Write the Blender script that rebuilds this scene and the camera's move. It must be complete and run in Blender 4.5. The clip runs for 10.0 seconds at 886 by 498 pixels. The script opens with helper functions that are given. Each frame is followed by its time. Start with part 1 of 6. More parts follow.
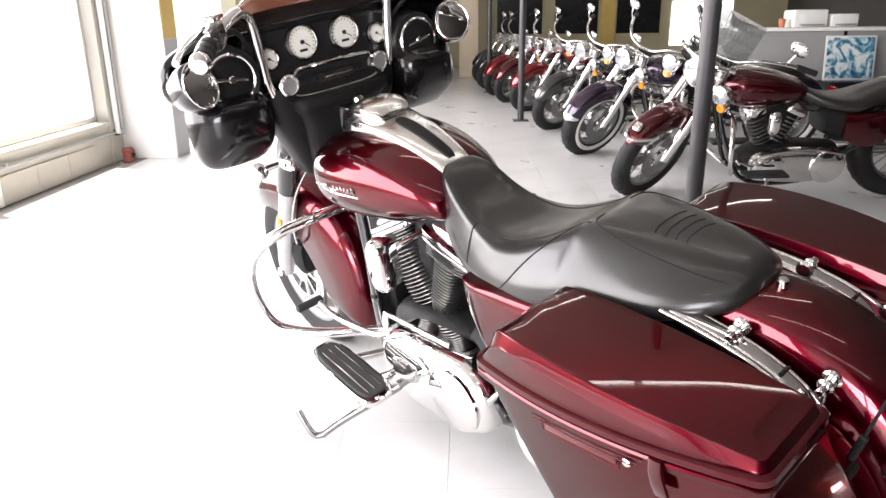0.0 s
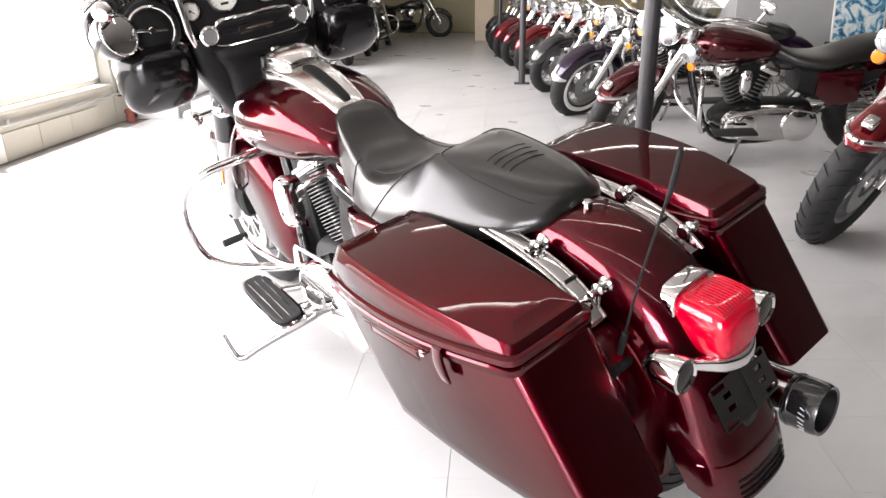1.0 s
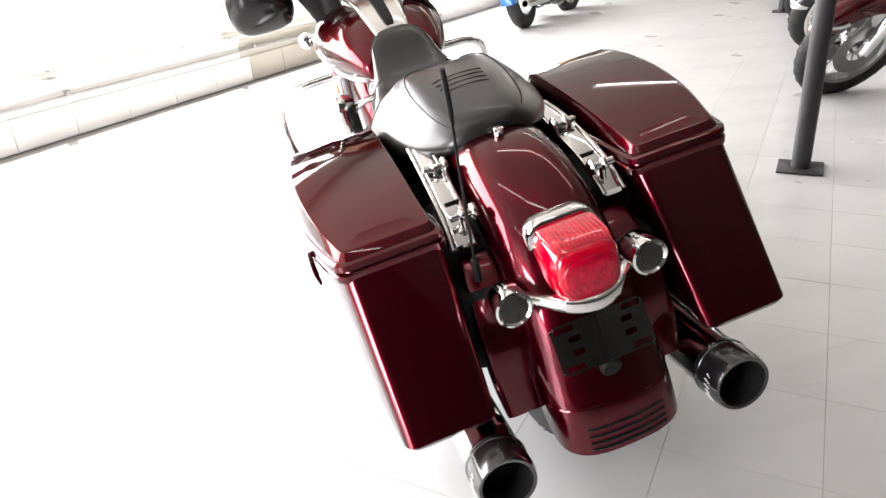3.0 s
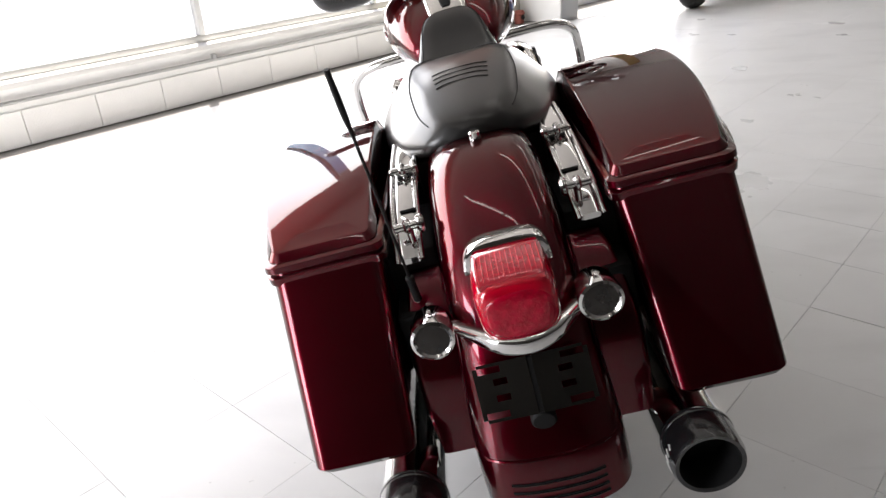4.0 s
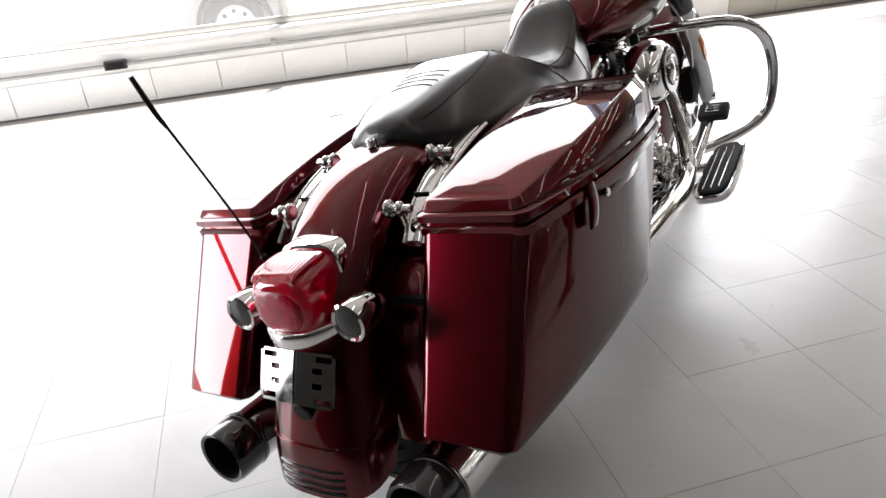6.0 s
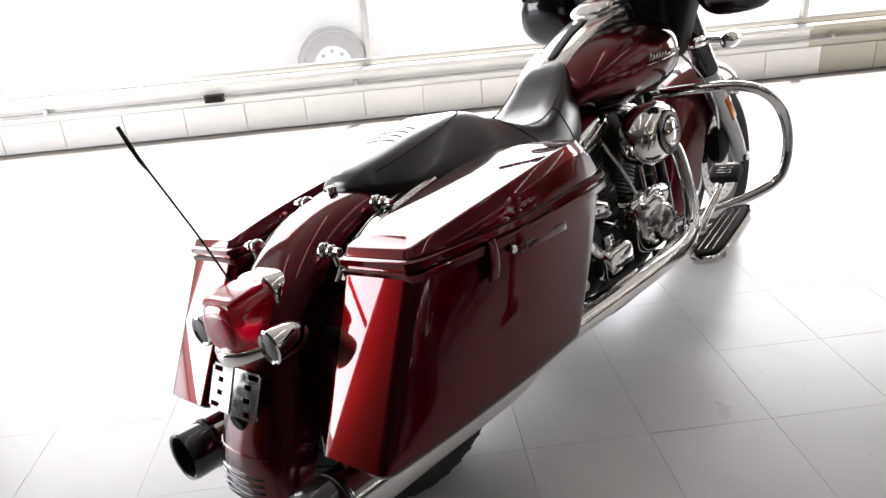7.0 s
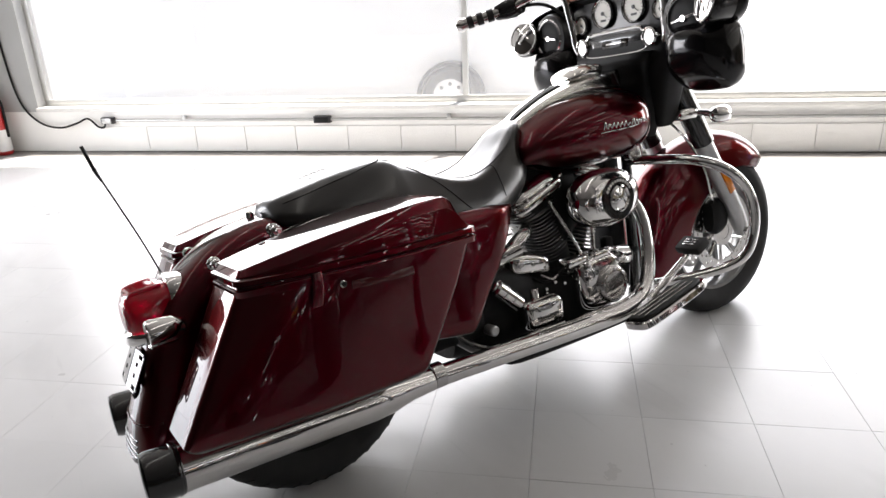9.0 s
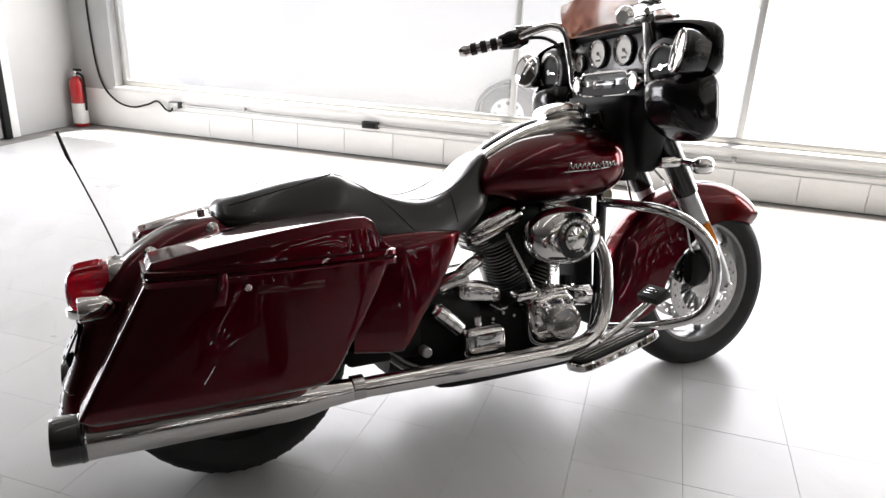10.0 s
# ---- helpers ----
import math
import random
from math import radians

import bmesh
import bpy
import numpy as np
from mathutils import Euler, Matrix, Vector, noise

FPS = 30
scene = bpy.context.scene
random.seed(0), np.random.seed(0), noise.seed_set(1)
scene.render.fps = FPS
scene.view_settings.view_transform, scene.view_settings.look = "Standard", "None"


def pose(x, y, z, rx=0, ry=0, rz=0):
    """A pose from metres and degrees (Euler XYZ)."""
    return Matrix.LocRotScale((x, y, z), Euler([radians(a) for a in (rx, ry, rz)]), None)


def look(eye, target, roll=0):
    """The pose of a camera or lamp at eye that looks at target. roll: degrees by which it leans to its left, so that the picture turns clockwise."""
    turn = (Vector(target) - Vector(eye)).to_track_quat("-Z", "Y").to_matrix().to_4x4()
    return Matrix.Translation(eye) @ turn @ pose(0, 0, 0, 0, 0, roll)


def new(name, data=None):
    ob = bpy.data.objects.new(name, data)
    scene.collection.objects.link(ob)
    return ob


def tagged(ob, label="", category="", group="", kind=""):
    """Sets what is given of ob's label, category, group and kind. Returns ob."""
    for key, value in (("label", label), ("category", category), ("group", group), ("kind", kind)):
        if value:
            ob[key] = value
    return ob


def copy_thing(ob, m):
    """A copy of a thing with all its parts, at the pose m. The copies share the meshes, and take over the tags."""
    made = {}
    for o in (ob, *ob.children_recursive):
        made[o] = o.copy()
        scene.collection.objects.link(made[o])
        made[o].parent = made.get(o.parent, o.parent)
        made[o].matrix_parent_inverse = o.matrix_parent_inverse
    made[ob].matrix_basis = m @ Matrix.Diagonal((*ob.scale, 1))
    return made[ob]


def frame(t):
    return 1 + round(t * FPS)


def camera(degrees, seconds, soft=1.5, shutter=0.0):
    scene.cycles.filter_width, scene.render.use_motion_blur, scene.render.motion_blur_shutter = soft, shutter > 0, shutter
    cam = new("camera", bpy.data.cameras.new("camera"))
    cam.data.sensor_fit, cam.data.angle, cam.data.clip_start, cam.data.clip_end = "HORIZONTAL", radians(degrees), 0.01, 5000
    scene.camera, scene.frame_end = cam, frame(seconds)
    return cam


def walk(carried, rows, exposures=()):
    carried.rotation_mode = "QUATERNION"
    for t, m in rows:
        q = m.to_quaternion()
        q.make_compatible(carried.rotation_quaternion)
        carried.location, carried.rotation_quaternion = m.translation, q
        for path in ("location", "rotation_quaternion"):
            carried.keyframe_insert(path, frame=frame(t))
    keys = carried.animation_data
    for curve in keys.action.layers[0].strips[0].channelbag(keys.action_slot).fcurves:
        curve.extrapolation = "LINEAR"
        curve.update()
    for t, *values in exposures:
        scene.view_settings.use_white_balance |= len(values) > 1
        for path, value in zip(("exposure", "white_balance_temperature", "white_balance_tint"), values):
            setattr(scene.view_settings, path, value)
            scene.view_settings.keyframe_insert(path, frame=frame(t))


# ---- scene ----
cam = camera(64.3, 10.0)
PATH = [
    (0, (-1.277, -0.524, 1.114), (-0.059, 0.939, 0.501), -0.6),
    (0.5, (-1.194, -0.731, 1.103), (-0.033, 0.759, 0.444), -0.5),
    (1, (-1.111, -0.889, 1.077), (0.02, 0.607, 0.382), -1.0),
    (1.5, (-0.992, -1.017, 1.055), (0.064, 0.507, 0.305), -1.7),
    (2, (-0.858, -1.115, 1.043), (0.075, 0.465, 0.249), -3.3),
    (2.5, (-0.688, -1.239, 1.05), (-0.008, 0.463, 0.25), -4.4),
    (2.7, (-0.624, -1.262, 1.048), (-0.057, 0.474, 0.233), -4.3),
    (3.8, (-0.223, -1.198, 1.03), (-0.185, 0.608, 0.171), -3.8),
    (4, (-0.146, -1.176, 1.031), (-0.206, 0.625, 0.163), -4.1),
    (4.5, (0.028, -1.112, 1.033), (-0.339, 0.625, 0.112), -4.7),
    (5, (0.214, -1.021, 1.029), (-0.365, 0.642, 0.081), -4.9),
    (5.5, (0.417, -0.983, 1.048), (-0.296, 0.621, 0.089), -4.3),
    (5.7, (0.529, -0.971, 1.07), (-0.33, 0.555, 0.103), -4.8),
    (6.8, (0.918, -0.846, 1.12), (-0.338, 0.473, 0.292), -5.2),
    (7, (0.98, -0.83, 1.137), (-0.312, 0.46, 0.321), -5.0),
    (7.5, (1.159, -0.813, 1.169), (-0.226, 0.401, 0.389), -3.7),
    (8, (1.28, -0.731, 1.187), (-0.17, 0.418, 0.427), -2.4),
    (8.5, (1.372, -0.592, 1.194), (-0.142, 0.49, 0.46), -1.6),
    (9, (1.487, -0.481, 1.199), (-0.103, 0.495, 0.479), -2.3),
    (9.5, (1.624, -0.355, 1.224), (-0.054, 0.469, 0.514), -0.6),
    (10, (1.686, -0.188, 1.244), (-0.016, 0.603, 0.552), 2.6),
]
walk(cam, [(t, look(eye, target, roll)) for t, eye, target, roll in PATH], exposures=((0, 1.90, 6600, 16), (1.0, 2.00, 6600, 16), (1.5, 2.20, 6600, 16), (2.0, 2.26, 6600, 15), (2.7, 2.24, 6600, 14), (4.0, 1.28, 6500, 13), (5.7, 1.22, 6500, 13), (7.0, 1.21, 6500, 13), (10, 1.10, 6500, 13)))


# ---- world, sun, exposure ----
ROOM = pose(-3.3, 1.69, 0, 0, 0, 48.3)
world = bpy.data.worlds.new("world")
scene.world = world
world.use_nodes = True
_wn = world.node_tree
_sky = _wn.nodes.new("ShaderNodeTexSky")
_sky.sky_type, _sky.sun_disc = "NISHITA", False
_sky.sun_elevation, _sky.sun_rotation = radians(74), radians(342)
_wn.links.new(_sky.outputs[0], _wn.nodes["Background"].inputs[0])
_wn.nodes["Background"].inputs[1].default_value = 0.15

sun = new("sun", bpy.data.lights.new("sun", "SUN"))
sun.data.energy, sun.data.angle, sun.data.color = 5.0, radians(0.5), (1.0, 0.95, 0.87)
sun.matrix_world = look((0, 0, 20), (1.77, -5.52, 0.0))


def area(name, m, size_x, size_y, energy, color):
    lamp = new(name, bpy.data.lights.new(name, "AREA"))
    lamp.data.shape, lamp.data.size, lamp.data.size_y = "RECTANGLE", size_x, size_y
    lamp.data.energy, lamp.data.color = energy, color
    lamp.matrix_world = m
    return lamp


# daylight in the shop windows
area("window_daylight", ROOM @ pose(-0.04, -0.02, 1.65, -90, 0, 0), 4.7, 2.4, 112, (1.0, 0.98, 0.95))
area("window_daylight_far", ROOM @ pose(3.92, -0.02, 1.65, -90, 0, 0), 2.8, 2.4, 67, (1.0, 0.98, 0.95))
area("window_daylight_beyond", ROOM @ pose(7.8, -0.02, 1.72, -90, 0, 0), 2.9, 2.3, 100, (1.0, 0.98, 0.95))

# daylight in the open loading door of the end wall
area("door_daylight", ROOM @ pose(-3.05, -2.32, 0.86, 0, -90, 0), 1.46, 1.48, 42, (0.96, 0.97, 1.0))

# ---- materials ----


def material(name, color, rough=0.5, metal=0.0, coat=0.0, vary=0.0, scale=8.0, bump=0.0, bump_scale=60.0, rough_vary=0.0,
             transmission=0.0, ior=1.45, emit=0.0, random_vary=0.0, coat_rough=0.03, specular=0.5, coat_ior=1.5, edge=None):
    mat = bpy.data.materials.new(name)
    mat.use_nodes = True
    nt = mat.node_tree
    bsdf = nt.nodes["Principled BSDF"]
    bsdf.inputs["Base Color"].default_value = (*color, 1)
    bsdf.inputs["Roughness"].default_value = rough
    bsdf.inputs["Metallic"].default_value = metal
    bsdf.inputs["Coat Weight"].default_value = coat
    bsdf.inputs["Coat Roughness"].default_value = coat_rough
    bsdf.inputs["Coat IOR"].default_value = coat_ior
    if edge:
        bsdf.inputs["Specular Tint"].default_value = (*edge, 1)
    bsdf.inputs["Transmission Weight"].default_value = transmission
    bsdf.inputs["IOR"].default_value = ior
    bsdf.inputs["Specular IOR Level"].default_value = specular
    if emit:
        bsdf.inputs["Emission Color"].default_value = (*color, 1)
        bsdf.inputs["Emission Strength"].default_value = emit
    if vary or bump or rough_vary or random_vary:
        coord = nt.nodes.new("ShaderNodeTexCoord")
        big = nt.nodes.new("ShaderNodeTexNoise")
        big.inputs["Scale"].default_value, big.inputs["Detail"].default_value = scale, 6
        nt.links.new(coord.outputs["Object"], big.inputs["Vector"])
        last = None
        if vary or random_vary:
            hsv = nt.nodes.new("ShaderNodeHueSaturation")
            hsv.inputs["Color"].default_value = (*color, 1)
            ramp = nt.nodes.new("ShaderNodeMapRange")
            ramp.inputs[1].default_value, ramp.inputs[2].default_value = 0.25, 0.75
            ramp.inputs[3].default_value, ramp.inputs[4].default_value = 1 - vary, 1 + vary
            nt.links.new(big.outputs["Fac"], ramp.inputs[0])
            last = ramp.outputs[0]
            if random_vary:
                info = nt.nodes.new("ShaderNodeObjectInfo")
                mul = nt.nodes.new("ShaderNodeMapRange")
                mul.inputs[3].default_value, mul.inputs[4].default_value = 1 - random_vary, 1 + random_vary
                nt.links.new(info.outputs["Random"], mul.inputs[0])
                both = nt.nodes.new("ShaderNodeMath")
                both.operation = "MULTIPLY"
                nt.links.new(last, both.inputs[0])
                nt.links.new(mul.outputs[0], both.inputs[1])
                last = both.outputs[0]
            nt.links.new(last, hsv.inputs["Value"])
            nt.links.new(hsv.outputs[0], bsdf.inputs["Base Color"])
        if rough_vary:
            rr = nt.nodes.new("ShaderNodeMapRange")
            rr.inputs[1].default_value, rr.inputs[2].default_value = 0.3, 0.7
            rr.inputs[3].default_value, rr.inputs[4].default_value = max(0, rough - rough_vary), rough + rough_vary
            nt.links.new(big.outputs["Fac"], rr.inputs[0])
            nt.links.new(rr.outputs[0], bsdf.inputs["Roughness"])
        if bump:
            fine = nt.nodes.new("ShaderNodeTexNoise")
            fine.inputs["Scale"].default_value, fine.inputs["Detail"].default_value = bump_scale, 8
            nt.links.new(coord.outputs["Object"], fine.inputs["Vector"])
            bn = nt.nodes.new("ShaderNodeBump")
            bn.inputs["Strength"].default_value, bn.inputs["Distance"].default_value = bump, 0.01
            nt.links.new(fine.outputs["Fac"], bn.inputs["Height"])
            nt.links.new(bn.outputs[0], bsdf.inputs["Normal"])
    return mat


RED = material("candy_red_paint", (0.094, 0.0003, 0.0066), 0.28, 0.94, 1.0, vary=0.10, scale=900, coat_rough=0.02, coat_ior=1.46, edge=(0.20, 0.004, 0.020))
RED_BRIGHT = material("red_paint", (0.19, 0.002, 0.006), 0.26, 0.8, 1.0, vary=0.05, scale=40)
MAROON = material("maroon_paint", (0.075, 0.0010, 0.0050), 0.24, 0.8, 1.0, vary=0.05, scale=40)
PURPLE = material("dark_purple_paint", (0.014, 0.004, 0.020), 0.26, 0.5, 1.0, vary=0.05, scale=40)
BLUE = material("blue_paint", (0.02, 0.12, 0.42), 0.3, 0.2, 1.0, vary=0.05, scale=40)
BLACKPAINT = material("gloss_black_paint", (0.008, 0.008, 0.009), 0.25, 0.0, 1.0, vary=0.1, scale=30)
PLASTIC = material("satin_black_plastic", (0.012, 0.011, 0.012), 0.32, 0.0, 0.25, vary=0.15, scale=30, bump=0.05, bump_scale=400)
DARKPLASTIC = material("matt_black_plastic", (0.008, 0.008, 0.008), 0.55, vary=0.2, scale=30, specular=0.25)
LEATHER = material("black_leather", (0.011, 0.0105, 0.010), 0.34, 0.0, 0.45, vary=0.10, scale=25, bump=0.006, bump_scale=300, specular=0.45, coat_rough=0.17)
CHROME = material("chrome", (0.78, 0.77, 0.76), 0.05, 1.0, rough_vary=0.03, scale=20)
DULLCHROME = material("aged_chrome", (0.62, 0.61, 0.60), 0.16, 1.0, rough_vary=0.08, scale=20)
SILVER = material("silver_painted_alloy", (0.50, 0.50, 0.50), 0.34, 0.75, vary=0.08, scale=30)
ENGINEBLACK = material("black_wrinkle_enamel", (0.008, 0.008, 0.008), 0.5, 0.0, vary=0.2, scale=40, bump=0.2, bump_scale=500, specular=0.22)
FINEDGE = material("machined_fin_edge", (0.26, 0.255, 0.25), 0.38, 1.0, vary=0.15, scale=30)
ALLOY = material("cast_alloy", (0.26, 0.26, 0.26), 0.32, 0.9, vary=0.12, scale=30)
SIDELENS = material("dark_red_lens", (0.07, 0.002, 0.004), 0.08, 0.0, 0.6, vary=0.1, scale=60)
RUBBER = material("tyre_rubber", (0.014, 0.014, 0.014), 0.7, vary=0.25, scale=25, bump=0.1, bump_scale=200)
REDLENS = material("red_lens", (0.84, 0.0006, 0.030), 0.03, 0.0, 1.0, vary=0.1, scale=60, transmission=0.45, ior=1.49, coat_rough=0.01)
for _lens in (REDLENS,):
    _b = _lens.node_tree.nodes["Principled BSDF"]
    _b.inputs["Subsurface Weight"].default_value = 0.15
    _b.inputs["Subsurface Radius"].default_value = (0.06, 0.004, 0.008)
    _b.inputs["Subsurface Scale"].default_value = 1.0
AMBER = material("amber_lens", (0.85, 0.25, 0.01), 0.12, 0.0, 0.5, vary=0.1, scale=60, transmission=0.2)
SMOKELENS = material("smoked_lens", (0.016, 0.013, 0.011), 0.06, 0.0, 0.0, vary=0.2, scale=60)
CLEARLENS = material("lamp_glass", (0.50, 0.52, 0.53), 0.10, 0.75, 1.0, vary=0.1, scale=60)
DIALFACE = material("white_dial_face", (0.72, 0.70, 0.64), 0.4, vary=0.04, scale=40)
SMOKEGLASS = material("smoked_windscreen", (0.20, 0.065, 0.04), 0.06, transmission=0.45, ior=1.3)
CLEARGLASS = material("clear_windscreen", (0.92, 0.94, 0.94), 0.02, transmission=1.0, ior=1.1)
GAUGEGLASS = material("dial_line_black", (0.02, 0.02, 0.02), 0.4)
WHITE = material("white_mark", (0.75, 0.74, 0.72), 0.5, vary=0.04, scale=20)
PANEWHITE = material("whitewall_rubber", (0.7, 0.69, 0.66), 0.6, vary=0.06, scale=20)


def floor_material():
    """Pale vinyl tile: cloudy tone, small dark specks, worn gloss."""
    mat = bpy.data.materials.new("pale_floor_tile")
    mat.use_nodes = True
    nt = mat.node_tree
    bsdf = nt.nodes["Principled BSDF"]
    geo = nt.nodes.new("ShaderNodeNewGeometry")

    def noise(scale, detail, stretch=(1, 1, 1)):
        mp = nt.nodes.new("ShaderNodeMapping")
        mp.inputs["Scale"].default_value = stretch
        nt.links.new(geo.outputs["Position"], mp.inputs["Vector"])
        tx = nt.nodes.new("ShaderNodeTexNoise")
        tx.inputs["Scale"].default_value, tx.inputs["Detail"].default_value = scale, detail
        nt.links.new(mp.outputs[0], tx.inputs["Vector"])
        return tx.outputs["Fac"]

    def span(value, a, b, lo, hi):
        mr = nt.nodes.new("ShaderNodeMapRange")
        for k, v in zip((1, 2, 3, 4), (a, b, lo, hi)):
            mr.inputs[k].default_value = v
        nt.links.new(value, mr.inputs[0])
        return mr.outputs[0]

    def times(p, q):
        mm = nt.nodes.new("ShaderNodeMath")
        mm.operation = "MULTIPLY"
        nt.links.new(p, mm.inputs[0])
        nt.links.new(q, mm.inputs[1])
        return mm.outputs[0]

    info = nt.nodes.new("ShaderNodeObjectInfo")
    tone = span(noise(4, 8), 0.0, 1.0, 0.93, 1.07)
    tone = times(tone, span(noise(45, 2), 0.74, 0.80, 1.0, 0.60))
    tone = times(tone, span(noise(1.1, 6, (1, 2.6, 1)), 0.50, 0.72, 1.0, 0.84))
    tone = times(tone, span(noise(7, 4, (0.25, 3, 1)), 0.66, 0.76, 1.0, 0.90))
    tone = times(tone, span(info.outputs["Random"], 0, 1, 0.98, 1.02))
    hsv = nt.nodes.new("ShaderNodeHueSaturation")
    hsv.inputs["Color"].default_value = (0.53, 0.528, 0.520, 1)
    nt.links.new(tone, hsv.inputs["Value"])
    nt.links.new(hsv.outputs[0], bsdf.inputs["Base Color"])
    nt.links.new(span(noise(2.5, 6), 0.0, 1.0, 0.24, 0.34), bsdf.inputs["Roughness"])
    bn = nt.nodes.new("ShaderNodeBump")
    bn.inputs["Strength"].default_value, bn.inputs["Distance"].default_value = 0.015, 0.01
    nt.links.new(noise(35, 4), bn.inputs["Height"])
    nt.links.new(bn.outputs[0], bsdf.inputs["Normal"])
    return mat


def hazy_glass():
    """Clear pane with a pale translucent haze mixed in, standing in for window glare."""
    mat = bpy.data.materials.new("hazy_window_glass")
    mat.use_nodes = True
    nt = mat.node_tree
    out = nt.nodes["Material Output"]
    clear, haze, gloss = nt.nodes.new("ShaderNodeBsdfTransparent"), nt.nodes.new("ShaderNodeBsdfTranslucent"), nt.nodes.new("ShaderNodeBsdfGlossy")
    haze.inputs["Color"].default_value = (0.8, 0.8, 0.78, 1)
    gloss.inputs["Roughness"].default_value = 0.03
    mixes = []
    for fac in (0.19, 0.04):
        mx = nt.nodes.new("ShaderNodeMixShader")
        mx.inputs[0].default_value = fac
        mixes.append(mx)
    nt.links.new(clear.outputs[0], mixes[0].inputs[1])
    nt.links.new(haze.outputs[0], mixes[0].inputs[2])
    nt.links.new(mixes[0].outputs[0], mixes[1].inputs[1])
    nt.links.new(gloss.outputs[0], mixes[1].inputs[2])
    nt.links.new(mixes[1].outputs[0], out.inputs["Surface"])
    return mat


# ---- builders ----


def smooth(bm, angle=40):
    lim = radians(angle)
    for f in bm.faces:
        f.smooth = True
    for e in bm.edges:
        e.smooth = not (len(e.link_faces) == 2 and e.calc_face_angle(0) > lim)


def link_mesh(name, bm, mat, angle=40):
    bmesh.ops.recalc_face_normals(bm, faces=bm.faces)
    smooth(bm, angle)
    me = bpy.data.meshes.new(name)
    bm.to_mesh(me)
    bm.free()
    if mat:
        me.materials.append(mat)
    return new(name, me)


def part(name, bm, mat, parent, label="", m=None, angle=40):
    if m is not None:
        bm.transform(m)
    ob = link_mesh(name, bm, mat, angle)
    ob.parent = parent
    return tagged(ob, label) if label else ob


def thing(name, label, category, m=None, group="", kind=""):
    ob = new(name)
    ob.empty_display_size = 0.1
    if m is not None:
        ob.matrix_world = m
    return tagged(ob, label, category, group, kind)


def solid(name, bm, mat, label, category, m=None, group="", kind="", angle=40):
    ob = link_mesh(name, bm, mat, angle)
    if m is not None:
        ob.matrix_world = m
    return tagged(ob, label, category, group, kind)


def box(x0, x1, y0, y1, z0, z1, bevel=0.0, seg=2, bm=None):
    """A box, its edges rounded; added to bm where one is given."""
    b = bmesh.new()
    bmesh.ops.create_cube(b, size=1)
    bmesh.ops.transform(b, matrix=Matrix.Translation(((x0 + x1) / 2, (y0 + y1) / 2, (z0 + z1) / 2)) @ Matrix.Diagonal((abs(x1 - x0), abs(y1 - y0), abs(z1 - z0), 1)), verts=b.verts)
    if bevel:
        bmesh.ops.bevel(b, geom=b.edges[:], offset=bevel, segments=seg, affect="EDGES", profile=0.5)
    return merge(bm, b) if bm is not None else b


def merge(bm, other, m=None):
    if m is not None:
        other.transform(m)
    me = bpy.data.meshes.new("tmp")
    other.to_mesh(me)
    other.free()
    bm.from_mesh(me)
    bpy.data.meshes.remove(me)
    return bm


def rings(loops, closed=True, cap=True, bm=None):
    """Skin over loops of points with equal counts."""
    bm = bm or bmesh.new()
    vs = [[bm.verts.new(p) for p in loop] for loop in loops]
    n = len(vs[0])
    for a, b in zip(vs, vs[1:]):
        for i in range(n if closed else n - 1):
            j = (i + 1) % n
            bm.faces.new((a[i], a[j], b[j], b[i]))
    if cap and closed:
        for loop in (vs[0], vs[-1]):
            c = bm.verts.new(sum((v.co for v in loop), Vector()) / n)
            for i in range(n):
                bm.faces.new((loop[i], loop[(i + 1) % n], c))
    return bm


def spline(keys, steps):
    """Rows of numbers, glided through (Catmull-Rom)."""
    keys = [np.array(k, float) for k in keys]
    keys = [2 * keys[0] - keys[1], *keys, 2 * keys[-1] - keys[-2]]
    out = []
    for i in range(1, len(keys) - 2):
        a, b, c, d = keys[i - 1:i + 3]
        for k in range(steps):
            t = k / steps
            out.append(0.5 * (2 * b + (c - a) * t + (2 * a - 5 * b + 4 * c - d) * t * t + (3 * b - a - 3 * c + d) * t ** 3))
    out.append(keys[-2])
    return out


def loft(keys, steps=5, n=40, power=2.5, axis="y", bm=None, power_top=None):
    """A body along an axis, from rows of place, centre across, half width, bottom, top."""
    loops = []
    for a, c, w, lo, hi in spline(keys, steps):
        loop = []
        for k in range(n):
            t = 2 * math.pi * k / n
            cs, sn = math.cos(t), math.sin(t)
            p = power_top if power_top and sn > 0 else power
            u = c + max(w, 0.001) * math.copysign(abs(cs) ** (2 / p), cs)
            v = (lo + hi) / 2 + max((hi - lo) / 2, 0.001) * math.copysign(abs(sn) ** (2 / p), sn)
            loop.append((u, a, v) if axis == "y" else (u, v, a) if axis == "z" else (a, u, v))
        loops.append(loop)
    return rings(loops, bm=bm)


